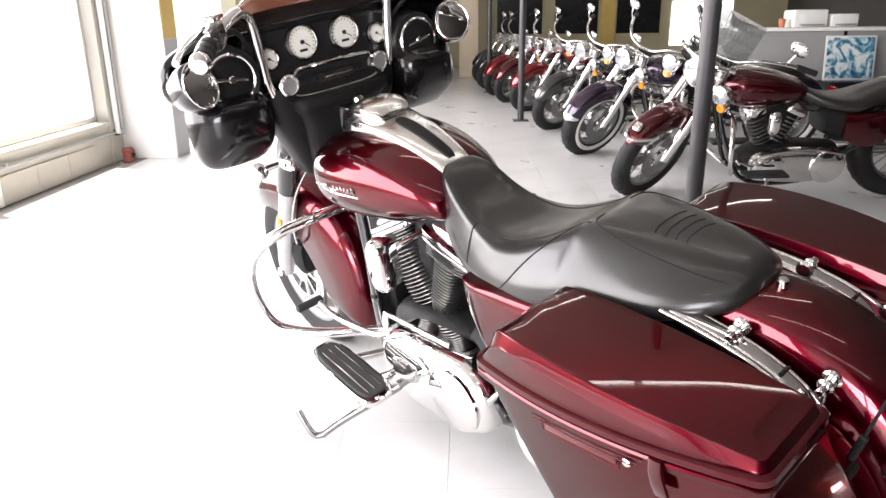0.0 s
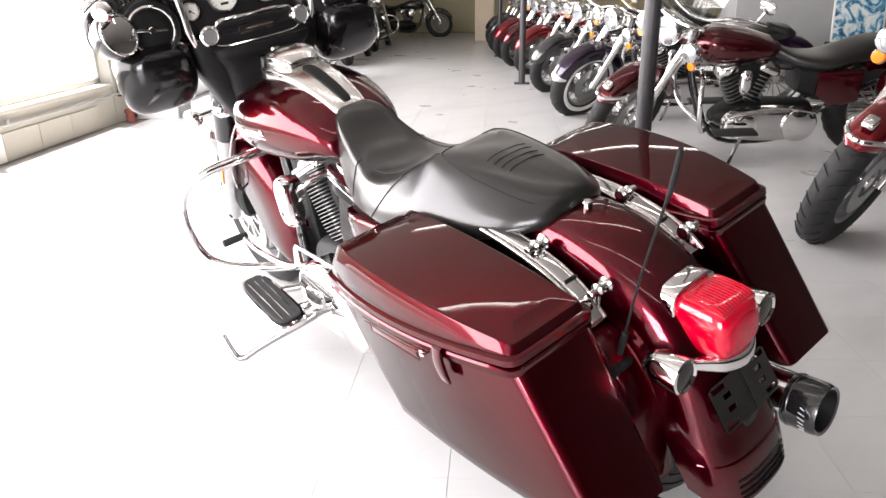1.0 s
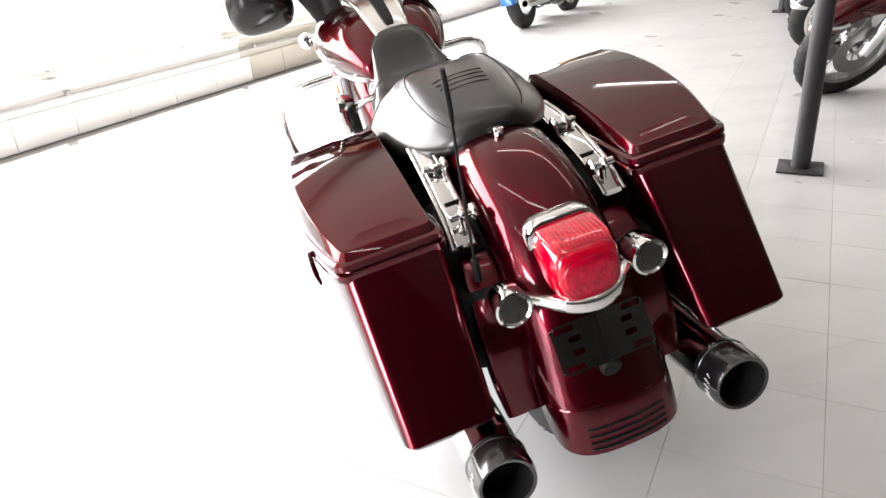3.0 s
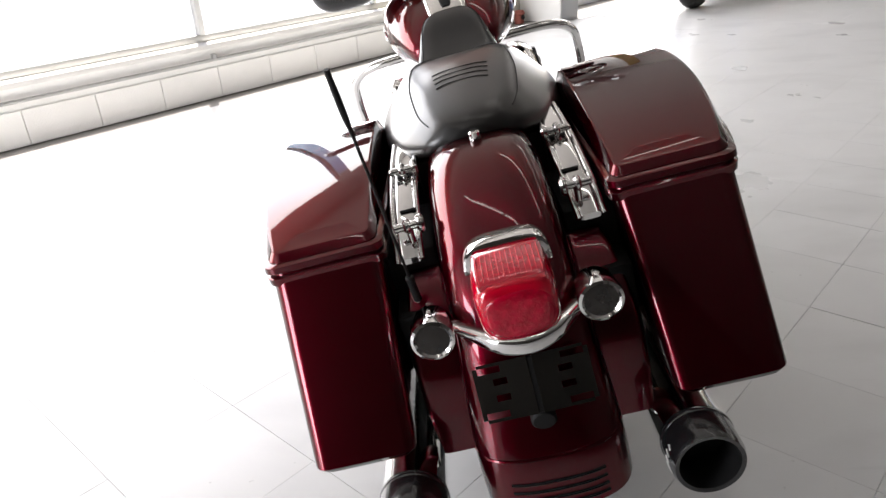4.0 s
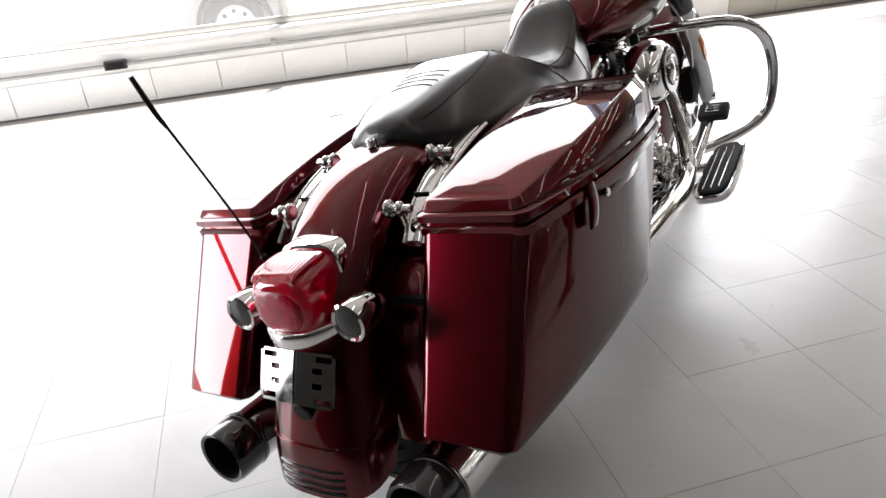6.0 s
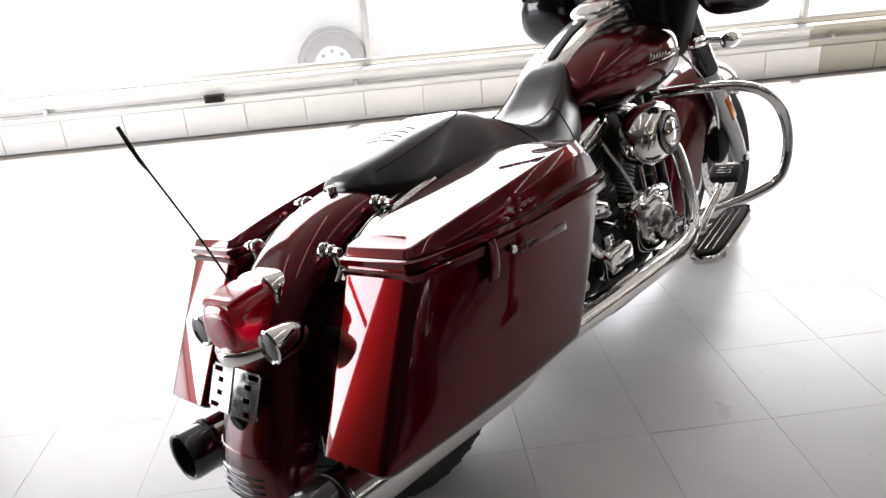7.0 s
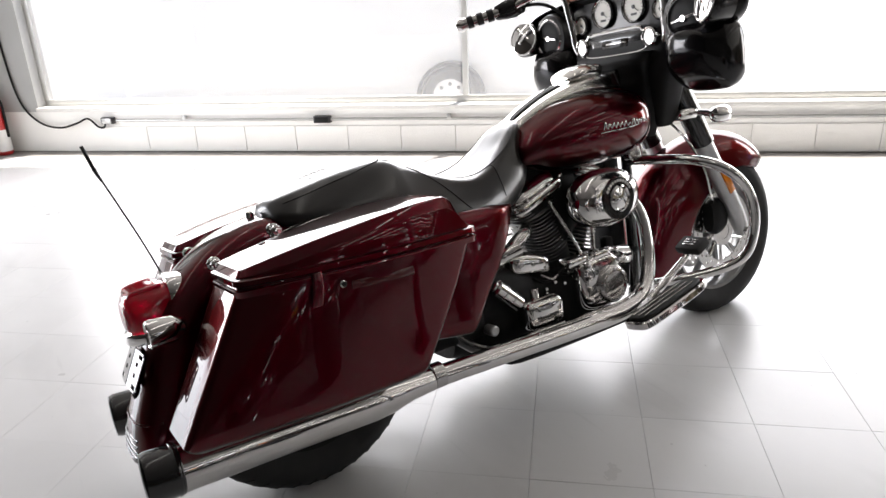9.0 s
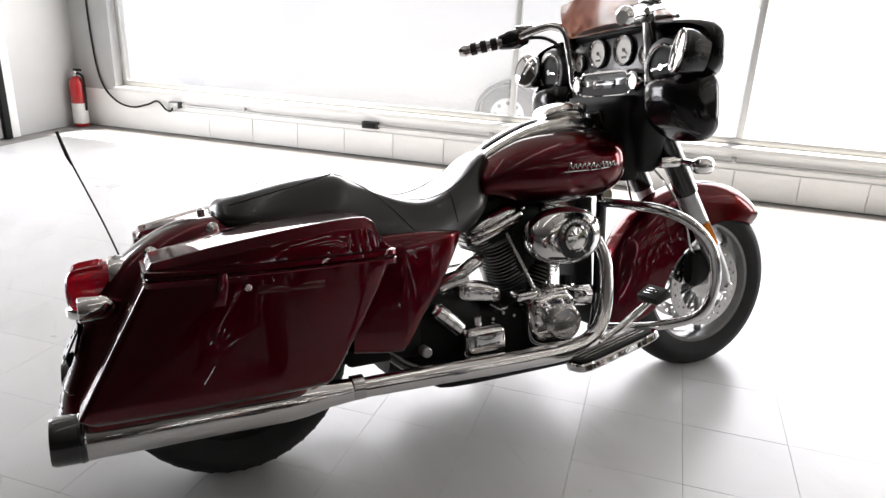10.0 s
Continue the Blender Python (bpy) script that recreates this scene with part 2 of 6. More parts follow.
def tube(points, radius, steps=8, n=14, cap=True, bm=None, straight=False):
    """A round bar along points; radius may be a list, one a point."""
    rad = radius if isinstance(radius, (list, tuple)) else [radius] * len(points)
    rows = [(*p, r) for p, r in zip(points, rad)]
    rows = [np.array(r, float) for r in rows] if straight else spline(rows, steps)
    loops, side = [], None
    for i, row in enumerate(rows):
        a, b = Vector(rows[max(i - 1, 0)][:3]), Vector(rows[min(i + 1, len(rows) - 1)][:3])
        way = (b - a).normalized()
        if side is None:
            side = way.cross(Vector((0, 0, 1)) if abs(way.z) < 0.9 else Vector((1, 0, 0))).normalized()
        side = (side - way * side.dot(way)).normalized()
        up = way.cross(side)
        loops.append([Vector(row[:3]) + (side * math.cos(2 * math.pi * k / n) + up * math.sin(2 * math.pi * k / n)) * row[3] for k in range(n)])
    return rings(loops, cap=cap, bm=bm)


def lathe(profile, n=48, m=None, bm=None, start=0.0, turn=1.0):
    """Rows of (along, radius) turned round the x axis."""
    full = turn >= 1.0
    count = n if full else n + 1
    loops = []
    for k in range(count):
        t = 2 * math.pi * (start + turn * k / n)
        loops.append([(a, r * math.cos(t), r * math.sin(t)) for a, r in profile])
    if full:
        loops.append(loops[0])
    b = bmesh.new()
    vs = [[b.verts.new(p) for p in loop] for loop in (loops[:-1] if full else loops)]
    if full:
        vs.append(vs[0])
    for x, y in zip(vs, vs[1:]):
        for i in range(len(profile) - 1):
            b.faces.new((x[i], x[i + 1], y[i + 1], y[i]))
    bmesh.ops.remove_doubles(b, verts=b.verts, dist=1e-5)
    if m is not None:
        b.transform(m)
    return merge(bm, b) if bm is not None else b


def disc_between(a, b, radius, n=24, bevel=0.0, bm=None):
    """A round plug from a to b."""
    a, b = Vector(a), Vector(b)
    h = (b - a).length
    e = min(bevel, h / 3)
    prof = [(0, 0), (0, radius - e), (e, radius), (h - e, radius), (h, radius - e), (h, 0)] if e else [(0, 0), (0, radius), (h, radius), (h, 0)]
    q = Vector((1, 0, 0)).rotation_difference(b - a).to_matrix().to_4x4()
    return lathe(prof, n, Matrix.Translation(a) @ q, bm)


def arch(centre, keys, steps=10, n=16, crown=0.35, thick=0.004, taper=1.0):
    """A mudguard: rows of angle (0 = ahead, 90 = up), radius, half width, depth of the sides."""
    loops = []
    cx, cy, cz = centre
    for ang, rad, half, deep in spline(keys, steps):
        d = Vector((0, math.cos(radians(ang)), math.sin(radians(ang))))
        outer, inner = [], []
        for k in range(n + 1):
            u = -1 + 2 * k / n
            t = u * math.pi / 2
            px = half * math.copysign(abs(math.sin(t)) ** 0.72, u)
            py = -deep + deep * abs(math.cos(t)) ** 0.55
            outer.append(Vector((cx + px, cy, cz)) + d * (rad + py))
            inner.append(Vector((cx + px * (1 - thick / half), cy, cz)) + d * (rad + py - thick))
        loops.append(outer + inner[::-1])
    return rings(loops)


def text_bars(x, y, z, length, height, n, m, bm):
    """A row of plain marks in place of script."""
    rnd = random.Random(n * 7 + int(length * 1000))
    for k in range(n):
        u = x + length * (k + 0.15) / n
        h = height * rnd.uniform(0.55, 1.0)
        box(u, u + length / n * 0.62, y, y + 0.0015, z, z + h, bm=bm)
    return bm

# ---- the room (own axes: x along the window wall, y out through it, z up) ----
CONCRETE = material("painted_block", (0.88, 0.87, 0.84), 0.6, vary=0.05, scale=3, bump=0.25, bump_scale=120, random_vary=0.03)
# far stretch of the window wall: its dimmer light is put into the colour
DIMCREAM = material("dimmed_cream_block", (0.50, 0.475, 0.41), 0.6, vary=0.10, scale=3, bump=0.25, bump_scale=120)
WALLPAINT = material("white_wall_paint", (0.74, 0.73, 0.70), 0.6, vary=0.05, scale=2, bump=0.08, bump_scale=90)
YARDWALL = material("cream_wall_paint", (0.86, 0.78, 0.64), 0.7, vary=0.06, scale=2, bump=0.08, bump_scale=60)
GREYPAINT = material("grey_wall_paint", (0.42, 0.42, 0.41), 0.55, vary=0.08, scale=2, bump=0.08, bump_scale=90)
BEIGE = material("beige_wall_paint", (0.42, 0.38, 0.25), 0.6, vary=0.07, scale=2, bump=0.06, bump_scale=90)
# ceiling colour held dark to keep down bounced light and reflections
CEIL = material("darkened_ceiling", (0.21, 0.20, 0.19), 0.8, vary=0.06, scale=2)
ALU = material("window_aluminium", (0.62, 0.62, 0.60), 0.4, 0.4, vary=0.05, scale=15)
STEELGREY = material("grey_painted_steel", (0.035, 0.033, 0.036), 0.42, 0.1, vary=0.12, scale=18, bump=0.05)
CONDUIT = material("conduit_steel", (0.45, 0.45, 0.44), 0.4, 0.6, vary=0.1, scale=20)
TILE = floor_material()
SLAB = material("floor_joint", (0.24, 0.23, 0.22), 0.7, vary=0.2, scale=5)
ASPHALT = material("parking_asphalt", (0.42, 0.41, 0.40), 0.8, vary=0.15, scale=0.6, bump=0.3, bump_scale=80)
TUBE = material("fluorescent_tube", (1.0, 0.97, 0.90), 0.4, emit=3.4)
LAMPWHITE = material("lamp_housing", (0.75, 0.75, 0.73), 0.5, vary=0.03, scale=10)
DARKBOARD = material("dark_pane", (0.012, 0.012, 0.014), 0.2, vary=0.2, scale=4)
# for unseen closing walls, near black so bodywork reflects less light
DARKWALL = material("dark_unseen_wall", (0.030, 0.027, 0.024), 0.6, vary=0.15, scale=2)
PINKBEIGE = material("beige_pillar_paint", (0.60, 0.50, 0.38), 0.6, vary=0.06, scale=3)

HAZY = hazy_glass()

S0, S1, N1, H = -2.95, 18.5, 11.0, 3.4


def room_box(name, x0, x1, n0, n1, z0, z1, mat, label, category, bevel=0.0):
    return solid(name, box(x0, x1, -n1, -n0, z0, z1, bevel), mat, label, category, ROOM, kind="structure")


floor = room_box("floor", S0 - 0.3, S1 + 0.3, -0.2, N1 + 0.3, -0.2, -0.0042, SLAB, "pale grey glossy tiled shop floor with dark joints", "floor")
ground = solid("ground", box(-150, 150, -150, 150, -0.35, -0.121), ASPHALT, "sunlit pale parking lot outside the windows", "ground", kind="structure")
room_box("ceiling", S0 - 0.3, S1 + 0.3, -0.35, N1 + 0.3, H, H + 0.2, CEIL, "plain grey shop ceiling, darkened to limit bounce light", "ceiling")

# window wall: block base, piers and lintel
low_wall = room_box("wall_window_base", S0, 3.95, -0.2, -0.012, 0.0, 0.318, CONCRETE, "low white painted block wall under the shop windows", "wall")
low_wall_far = room_box("wall_window_base_far", 3.952, 5.55, -0.2, -0.012, 0.0, 0.318, DIMCREAM, "low block wall under the last shop window, dimmed in colour", "wall")
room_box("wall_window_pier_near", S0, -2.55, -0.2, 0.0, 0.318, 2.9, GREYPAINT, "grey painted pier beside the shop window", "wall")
room_box("wall_window_pier_far", 5.55, 5.75, -0.2, 0.0, 0.0, 2.9, DIMCREAM, "pier at the end of the windows, dimmed in colour", "wall")
room_box("wall_window_lintel", S0, S1, -0.2, 0.0, 2.9, H, WALLPAINT, "white wall above the windows", "wall")
room_box("wall_window_beyond_low", 5.75, S1, -0.2, 0.0, 0.0, 0.55, WALLPAINT, "white low wall beyond the column", "wall")
room_box("wall_window_beyond_pier", 5.75, 6.3, -0.2, 0.0, 0.55, 2.9, WALLPAINT, "white wall behind the column", "wall")
room_box("wall_window_beyond_far", 9.3, S1, -0.2, 0.0, 0.55, 2.9, BEIGE, "beige wall farther along the windows", "wall")
room_box("column", 5.75, 6.06, 0.0, 0.46, 0.0, H, WALLPAINT, "white painted column with a grey side", "column", 0.006)
room_box("wall_far", S1, S1 + 0.2, -0.2, N1, 0.0, H, BEIGE, "beige far wall of the shop", "wall")
room_box("wall_back", S0, S1, N1, N1 + 0.2, 0.0, H, DARKWALL, "unseen closing wall behind the motorcycles, darkened to cut reflections", "wall")

# end wall with an open door; behind it an unseen wall added for warm reflections
room_box("wall_yard", S0 - 8.2, S0 - 8.0, -9.0, 14.0, -0.12, 1.3, YARDWALL, "unseen cream wall added across the yard to warm reflections", "wall")
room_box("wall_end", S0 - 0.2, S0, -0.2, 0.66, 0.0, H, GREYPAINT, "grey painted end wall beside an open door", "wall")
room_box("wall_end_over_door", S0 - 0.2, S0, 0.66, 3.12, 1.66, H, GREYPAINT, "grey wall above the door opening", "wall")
room_box("wall_end_beyond", S0 - 0.2, S0, 3.12, N1, 0.0, H, DARKWALL, "unseen closing wall beyond the door, darkened to cut reflections", "wall")

# window: frame bars, sill, panes
window = thing("window_1", "wide aluminium shop window with white sill", "window", ROOM, kind="structure")
part("sill", box(-2.56, 3.95, -0.02, 0.22, 0.318, 0.348, 0.004), WALLPAINT, window)
part("sill", box(3.952, 5.548, -0.02, 0.22, 0.318, 0.348, 0.004), DIMCREAM, window, "far sill, dimmed in colour")
part("bottom_rail", box(-2.55, 5.55, 0.10, 0.15, 0.349, 0.393, 0.003), ALU, window)
part("top_rail", box(-2.55, 5.55, 0.10, 0.15, 2.85, 2.9, 0.003), ALU, window)
for s in (-2.53, 0.86, 2.42, 3.95, 5.53):
    part("mullion", box(s - 0.02, s + 0.02, 0.095, 0.155, 0.393, 2.85, 0.003), ALU, window)

# panes carry the glare haze in their material
for a0, a1 in ((-2.51, 0.84), (0.88, 2.40), (2.44, 3.93), (3.97, 5.51)):
    pane = part("pane", box(a0, a1, 0.120, 0.128, 0.395, 2.848), HAZY, window, "shop window pane with glare haze mixed in")
    pane.visible_shadow = False

# posts
for s, n in ((2.885, 4.03), (8.08, 3.63), (11.61, 3.37)):
    post = thing("steel_post", "slender dark grey painted steel post on a base plate", "post", ROOM @ pose(s, -n, 0), "steel posts along the aisle")
    part("shaft", tube([(0, 0, 0.008), (0, 0, H)], 0.038, n=20, straight=True), STEELGREY, post)
    part("base_plate", box(-0.09, 0.09, -0.09, 0.09, 0, 0.01, 0.003), STEELGREY, post)

# ceiling lamps: rows of tubes end to end, running away from the windows
lamp_spots = [(s, n) for s in (-1.55, 0.30, 2.05, 3.95, 5.85) for n in (3.65,)] + [(5.85, 7.1)]
# far rows include extra lights, added to brighten the far floor
lamp_spots += [(s, n) for s in (7.7, 9.6, 11.5, 13.4, 15.3) for n in (1.9, 4.6, 7.6)]
lamp = None
for s, n in lamp_spots:
    at = ROOM @ pose(s, -n, H - 0.45, 0, 0, 90)
    if lamp is None:
        lamp = thing("ceiling_light", "long fluorescent ceiling light with bare white tubes", "ceiling light", at, "fluorescent lights in rows")
        part("housing", box(-1.28, 1.28, -0.035, 0.035, 0.03, 0.075, 0.006), LAMPWHITE, lamp)
        for x in (-0.635, 0.635):
            part("tube", tube([(x - 0.60, 0, 0.010), (x + 0.60, 0, 0.010)], 0.013, n=10, straight=True), TUBE, lamp)
        for x in (-0.9, 0.9):
            part("hanger", tube([(x, 0, 0.075), (x, 0, 0.45)], 0.004, n=6, straight=True), CONDUIT, lamp)
    else:
        copy_thing(lamp, at)

# ---- the red touring motorcycle (own axes: x right, y ahead, z up; rear axle over the origin) ----
BIKE = pose(0.020, 0, 0.0, 0, -11.4, 1.2)
bike = thing("motorcycle", "dark red touring motorcycle with black fairing and hard saddlebags", "motorcycle", BIKE)
STEER_AT, STEER = Vector((0, 1.61, 0.32)), -2.5
STEERM = Matrix.Translation((0.004, 0.050, -0.006)) @ Matrix.Translation(STEER_AT) @ Matrix.Rotation(radians(STEER), 4, Vector((0, -math.sin(radians(27)), math.cos(radians(27))))) @ Matrix.Translation(-STEER_AT)


def tyre_mesh(radius, half, rim, grooves=0):
    prof = []
    for k in range(19):
        t = math.pi * (k / 18)
        x = -half * math.cos(t)
        prof.append((x, rim + (radius - rim) * abs(math.sin(t)) ** 0.55))
    bm = lathe([(-half * 0.75, rim - 0.004), *prof[1:-1], (half * 0.75, rim - 0.004)], 72)
    return bm


def groove_mesh(radius, half, n, proud=-0.0006, thick=0.0016):
    bm = bmesh.new()
    for k in range(n):
        for sgn in (-1, 1):
            a0 = 2 * math.pi * (k + (0.5 if sgn > 0 else 0)) / n
            pts = []
            for j in range(4):
                u = 0.12 + 0.75 * j / 3
                x = sgn * half * u
                r = radius - (radius * 0.28) * (1 - max(0.0, 1 - u * u) ** 0.275) + proud
                a = a0 + 0.10 * j / 3
                pts.append((x, r * math.cos(a), r * math.sin(a)))
            tube(pts, thick, steps=1, n=4, bm=bm, straight=True)
    return bm


def disc_brake(x, m, parent, label="drilled steel brake disc"):
    bm = bmesh.new()
    n, radii = 80, [0.105, 0.114, 0.121, 0.128, 0.135, 0.142, 0.149]
    for k in range(n):
        for j in range(len(radii) - 1):
            if j in (1, 3) and k % 4 == (0 if j == 1 else 2):
                continue
            q = []
            for a, r in ((k, radii[j]), (k + 1, radii[j]), (k + 1, radii[j + 1]), (k, radii[j + 1])):
                t = 2 * math.pi * a / n
                q.append(bm.verts.new((x, r * math.cos(t), r * math.sin(t))))
            bm.faces.new(q)
    bmesh.ops.remove_doubles(bm, verts=bm.verts, dist=1e-5)
    ext = bmesh.ops.extrude_face_region(bm, geom=bm.faces[:])
    bmesh.ops.translate(bm, vec=(0.005, 0, 0), verts=[v for v in ext["geom"] if isinstance(v, bmesh.types.BMVert)])
    disc = part("brake_disc", bm, DULLCHROME, parent, label, m)
    for k in range(10):
        a = 2 * math.pi * k / 10
        part("carrier_arm", tube([(x + 0.0025, 0.045 * math.cos(a), 0.045 * math.sin(a)), (x + 0.0025, 0.108 * math.cos(a + 0.2), 0.108 * math.sin(a + 0.2))], 0.006, n=6, straight=True), DULLCHROME, disc, m=m)
    part("carrier", lathe([(x - 0.004, 0.03), (x - 0.004, 0.052), (x + 0.009, 0.052), (x + 0.009, 0.03)], 32), DULLCHROME, disc, m=m)
    return disc


def cast_wheel(parent, y, radius, half, rim, m, spokes, name, cast):
    at = m @ Matrix.Translation((0, y, radius))
    wheel = part(name, tyre_mesh(radius, half, rim), RUBBER, parent, "black rubber tyre on a cast alloy wheel", at)
    part("tread", groove_mesh(radius, half, 44), DARKPLASTIC, wheel, m=at)
    r = rim
    prof = [(-half * 0.78, r + 0.008), (-half * 0.72, r - 0.014), (-half * 0.3, r - 0.03), (half * 0.3, r - 0.03), (half * 0.72, r - 0.014), (half * 0.78, r + 0.008), (half * 0.7, r), (half * 0.3, r - 0.018), (-half * 0.3, r - 0.018), (-half * 0.7, r), (-half * 0.78, r + 0.008)]
    part("rim", lathe(prof, 72), cast, wheel, "cast rim", at)
    sp = bmesh.new()
    for k in range(spokes):
        a = 2 * math.pi * k / spokes
        tube([(0.018, 0.03 * math.cos(a), 0.03 * math.sin(a)), (0.012, 0.12 * math.cos(a), 0.12 * math.sin(a)), (0.0, (r - 0.02) * math.cos(a), (r - 0.02) * math.sin(a))], [0.014, 0.011, 0.014], steps=3, n=8, bm=sp)
    part("spokes", sp, cast, wheel, "cast spokes", at)
    part("hub", lathe([(-0.07, 0), (-0.07, 0.03), (-0.05, 0.04), (0.05, 0.04), (0.07, 0.03), (0.07, 0)], 32), DULLCHROME, wheel, "", at)
    return wheel, at


# rear rim and spokes coloured black in place of the shadow over them
rear_wheel, _ = cast_wheel(bike, 0.012, 0.310, 0.088, 0.21, Matrix(), 9, "rear_wheel", ENGINEBLACK)
front_wheel, FWM = cast_wheel(bike, 1.580, 0.308, 0.062, 0.220, Matrix.Translation((-0.010, 0, 0)) @ STEERM, 9, "front_wheel", ALLOY)
disc_brake(0.062, FWM, bike)
disc_brake(-0.067, FWM, bike)

# mudguards
part("rear_fender", arch((0, 0, 0.32), [(55, 0.375, 0.098, 0.10), (95, 0.376, 0.100, 0.10), (125, 0.366, 0.102, 0.10), (150, 0.359, 0.105, 0.10), (170, 0.362, 0.112, 0.10), (184, 0.392, 0.116, 0.10), (193, 0.414, 0.114, 0.09)], 8, 20), RED, bike, "glossy dark red rear mudguard with lower extension")
for k, (ang, rad, half, mat) in enumerate(((181.0, 0.3845, 0.112, RED), (186.3, 0.3975, 0.070, BLACKPAINT), (188.1, 0.402, 0.070, BLACKPAINT), (189.8, 0.4065, 0.070, BLACKPAINT), (191.4, 0.4105, 0.070, BLACKPAINT))):
    pts = []
    for j in range(13):
        u = (-1 + j / 6) * half / 0.115
        t = math.asin(min(1.0, abs(u)) ** (1 / 0.72))
        rr = rad - 0.10 + 0.10 * abs(math.cos(t)) ** 0.55 + 0.0005
        pts.append((0.115 * u, rr * math.cos(radians(ang)), 0.32 + rr * math.sin(radians(ang))))
    part("trim_band" if k == 0 else "rib", tube(pts, 0.0026, steps=1, n=6, straight=True), mat, bike, "raised band round the mudguard" if k == 0 else "raised black trim rib")
for s in (-1, 1):
    part("filler_panel", loft([(0.280, s * 0.138, 0.036, -0.312, -0.276), (0.345, s * 0.140, 0.040, -0.302, -0.262), (0.42, s * 0.140, 0.040, -0.286, -0.248), (0.48, s * 0.138, 0.037, -0.256, -0.220), (0.53, s * 0.134, 0.032, -0.216, -0.184), (0.550, s * 0.131, 0.026, -0.186, -0.160)], 4, 28, 6, axis="z"), RED, bike, "dark red filler panel between mudguard and saddlebag", Matrix.Translation((0, 0.030, -0.010)))
part("front_fender", arch((0, 1.585, 0.32), [(36, 0.338, 0.02, 0.03), (42, 0.345, 0.062, 0.07), (60, 0.347, 0.078, 0.11), (90, 0.348, 0.084, 0.15), (120, 0.360, 0.088, 0.19), (150, 0.386, 0.090, 0.21), (180, 0.400, 0.088, 0.20), (194, 0.408, 0.085, 0.17), (199, 0.410, 0.075, 0.14)], 8, 20), RED, bike, "deep glossy dark red front mudguard", Matrix.Translation((-0.010, 0, 0)) @ STEERM)

# saddlebags
def rim_z(y):
    return 0.607 - 0.012 * (y - 0.03)


def bag_outline(xi, xo, y0, y1, r, bow, grow=0.0):
    """Points round a bag's plan: rounded corners, outer side bowed."""
    xi, xo, y0, y1 = xi - grow, xo + grow, y0 - grow, y1 + grow
    pts = []
    for cx, cy, a0 in ((xo - r, y0 + r, -90), (xo - r, y1 - r, 0), (xi + r, y1 - r, 90), (xi + r, y0 + r, 180)):
        if a0 == 0:
            pts += [(xo, y0 + r + (y1 - y0 - 2 * r) * k / 20) for k in range(1, 20)]
        if a0 == 180:
            pts += [(xi, y1 - r - (y1 - y0 - 2 * r) * k / 20) for k in range(1, 20)]
        pts += [(cx + r * math.cos(radians(a0 + 15 * k)), cy + r * math.sin(radians(a0 + 15 * k))) for k in range(7)]
    ym, half = (y0 + y1) / 2, (y1 - y0) / 2
    return [(x + (bow * (1 - ((y - ym) / half) ** 2) + 0.009 * (y - ym) / half if x > (xi + xo) / 2 else 0.0), y) for x, y in pts]


LID_LINE = spline(((-0.195, 0.634), (-0.172, 0.641), (-0.04, 0.668), (0.10, 0.688), (0.20, 0.697), (0.265, 0.698), (0.288, 0.694), (0.302, 0.682), (0.332, 0.640), (0.355, 0.612)), 10)


def lid_top(y):
    return float(np.interp(y, [p[0] for p in LID_LINE], [p[1] for p in LID_LINE]))


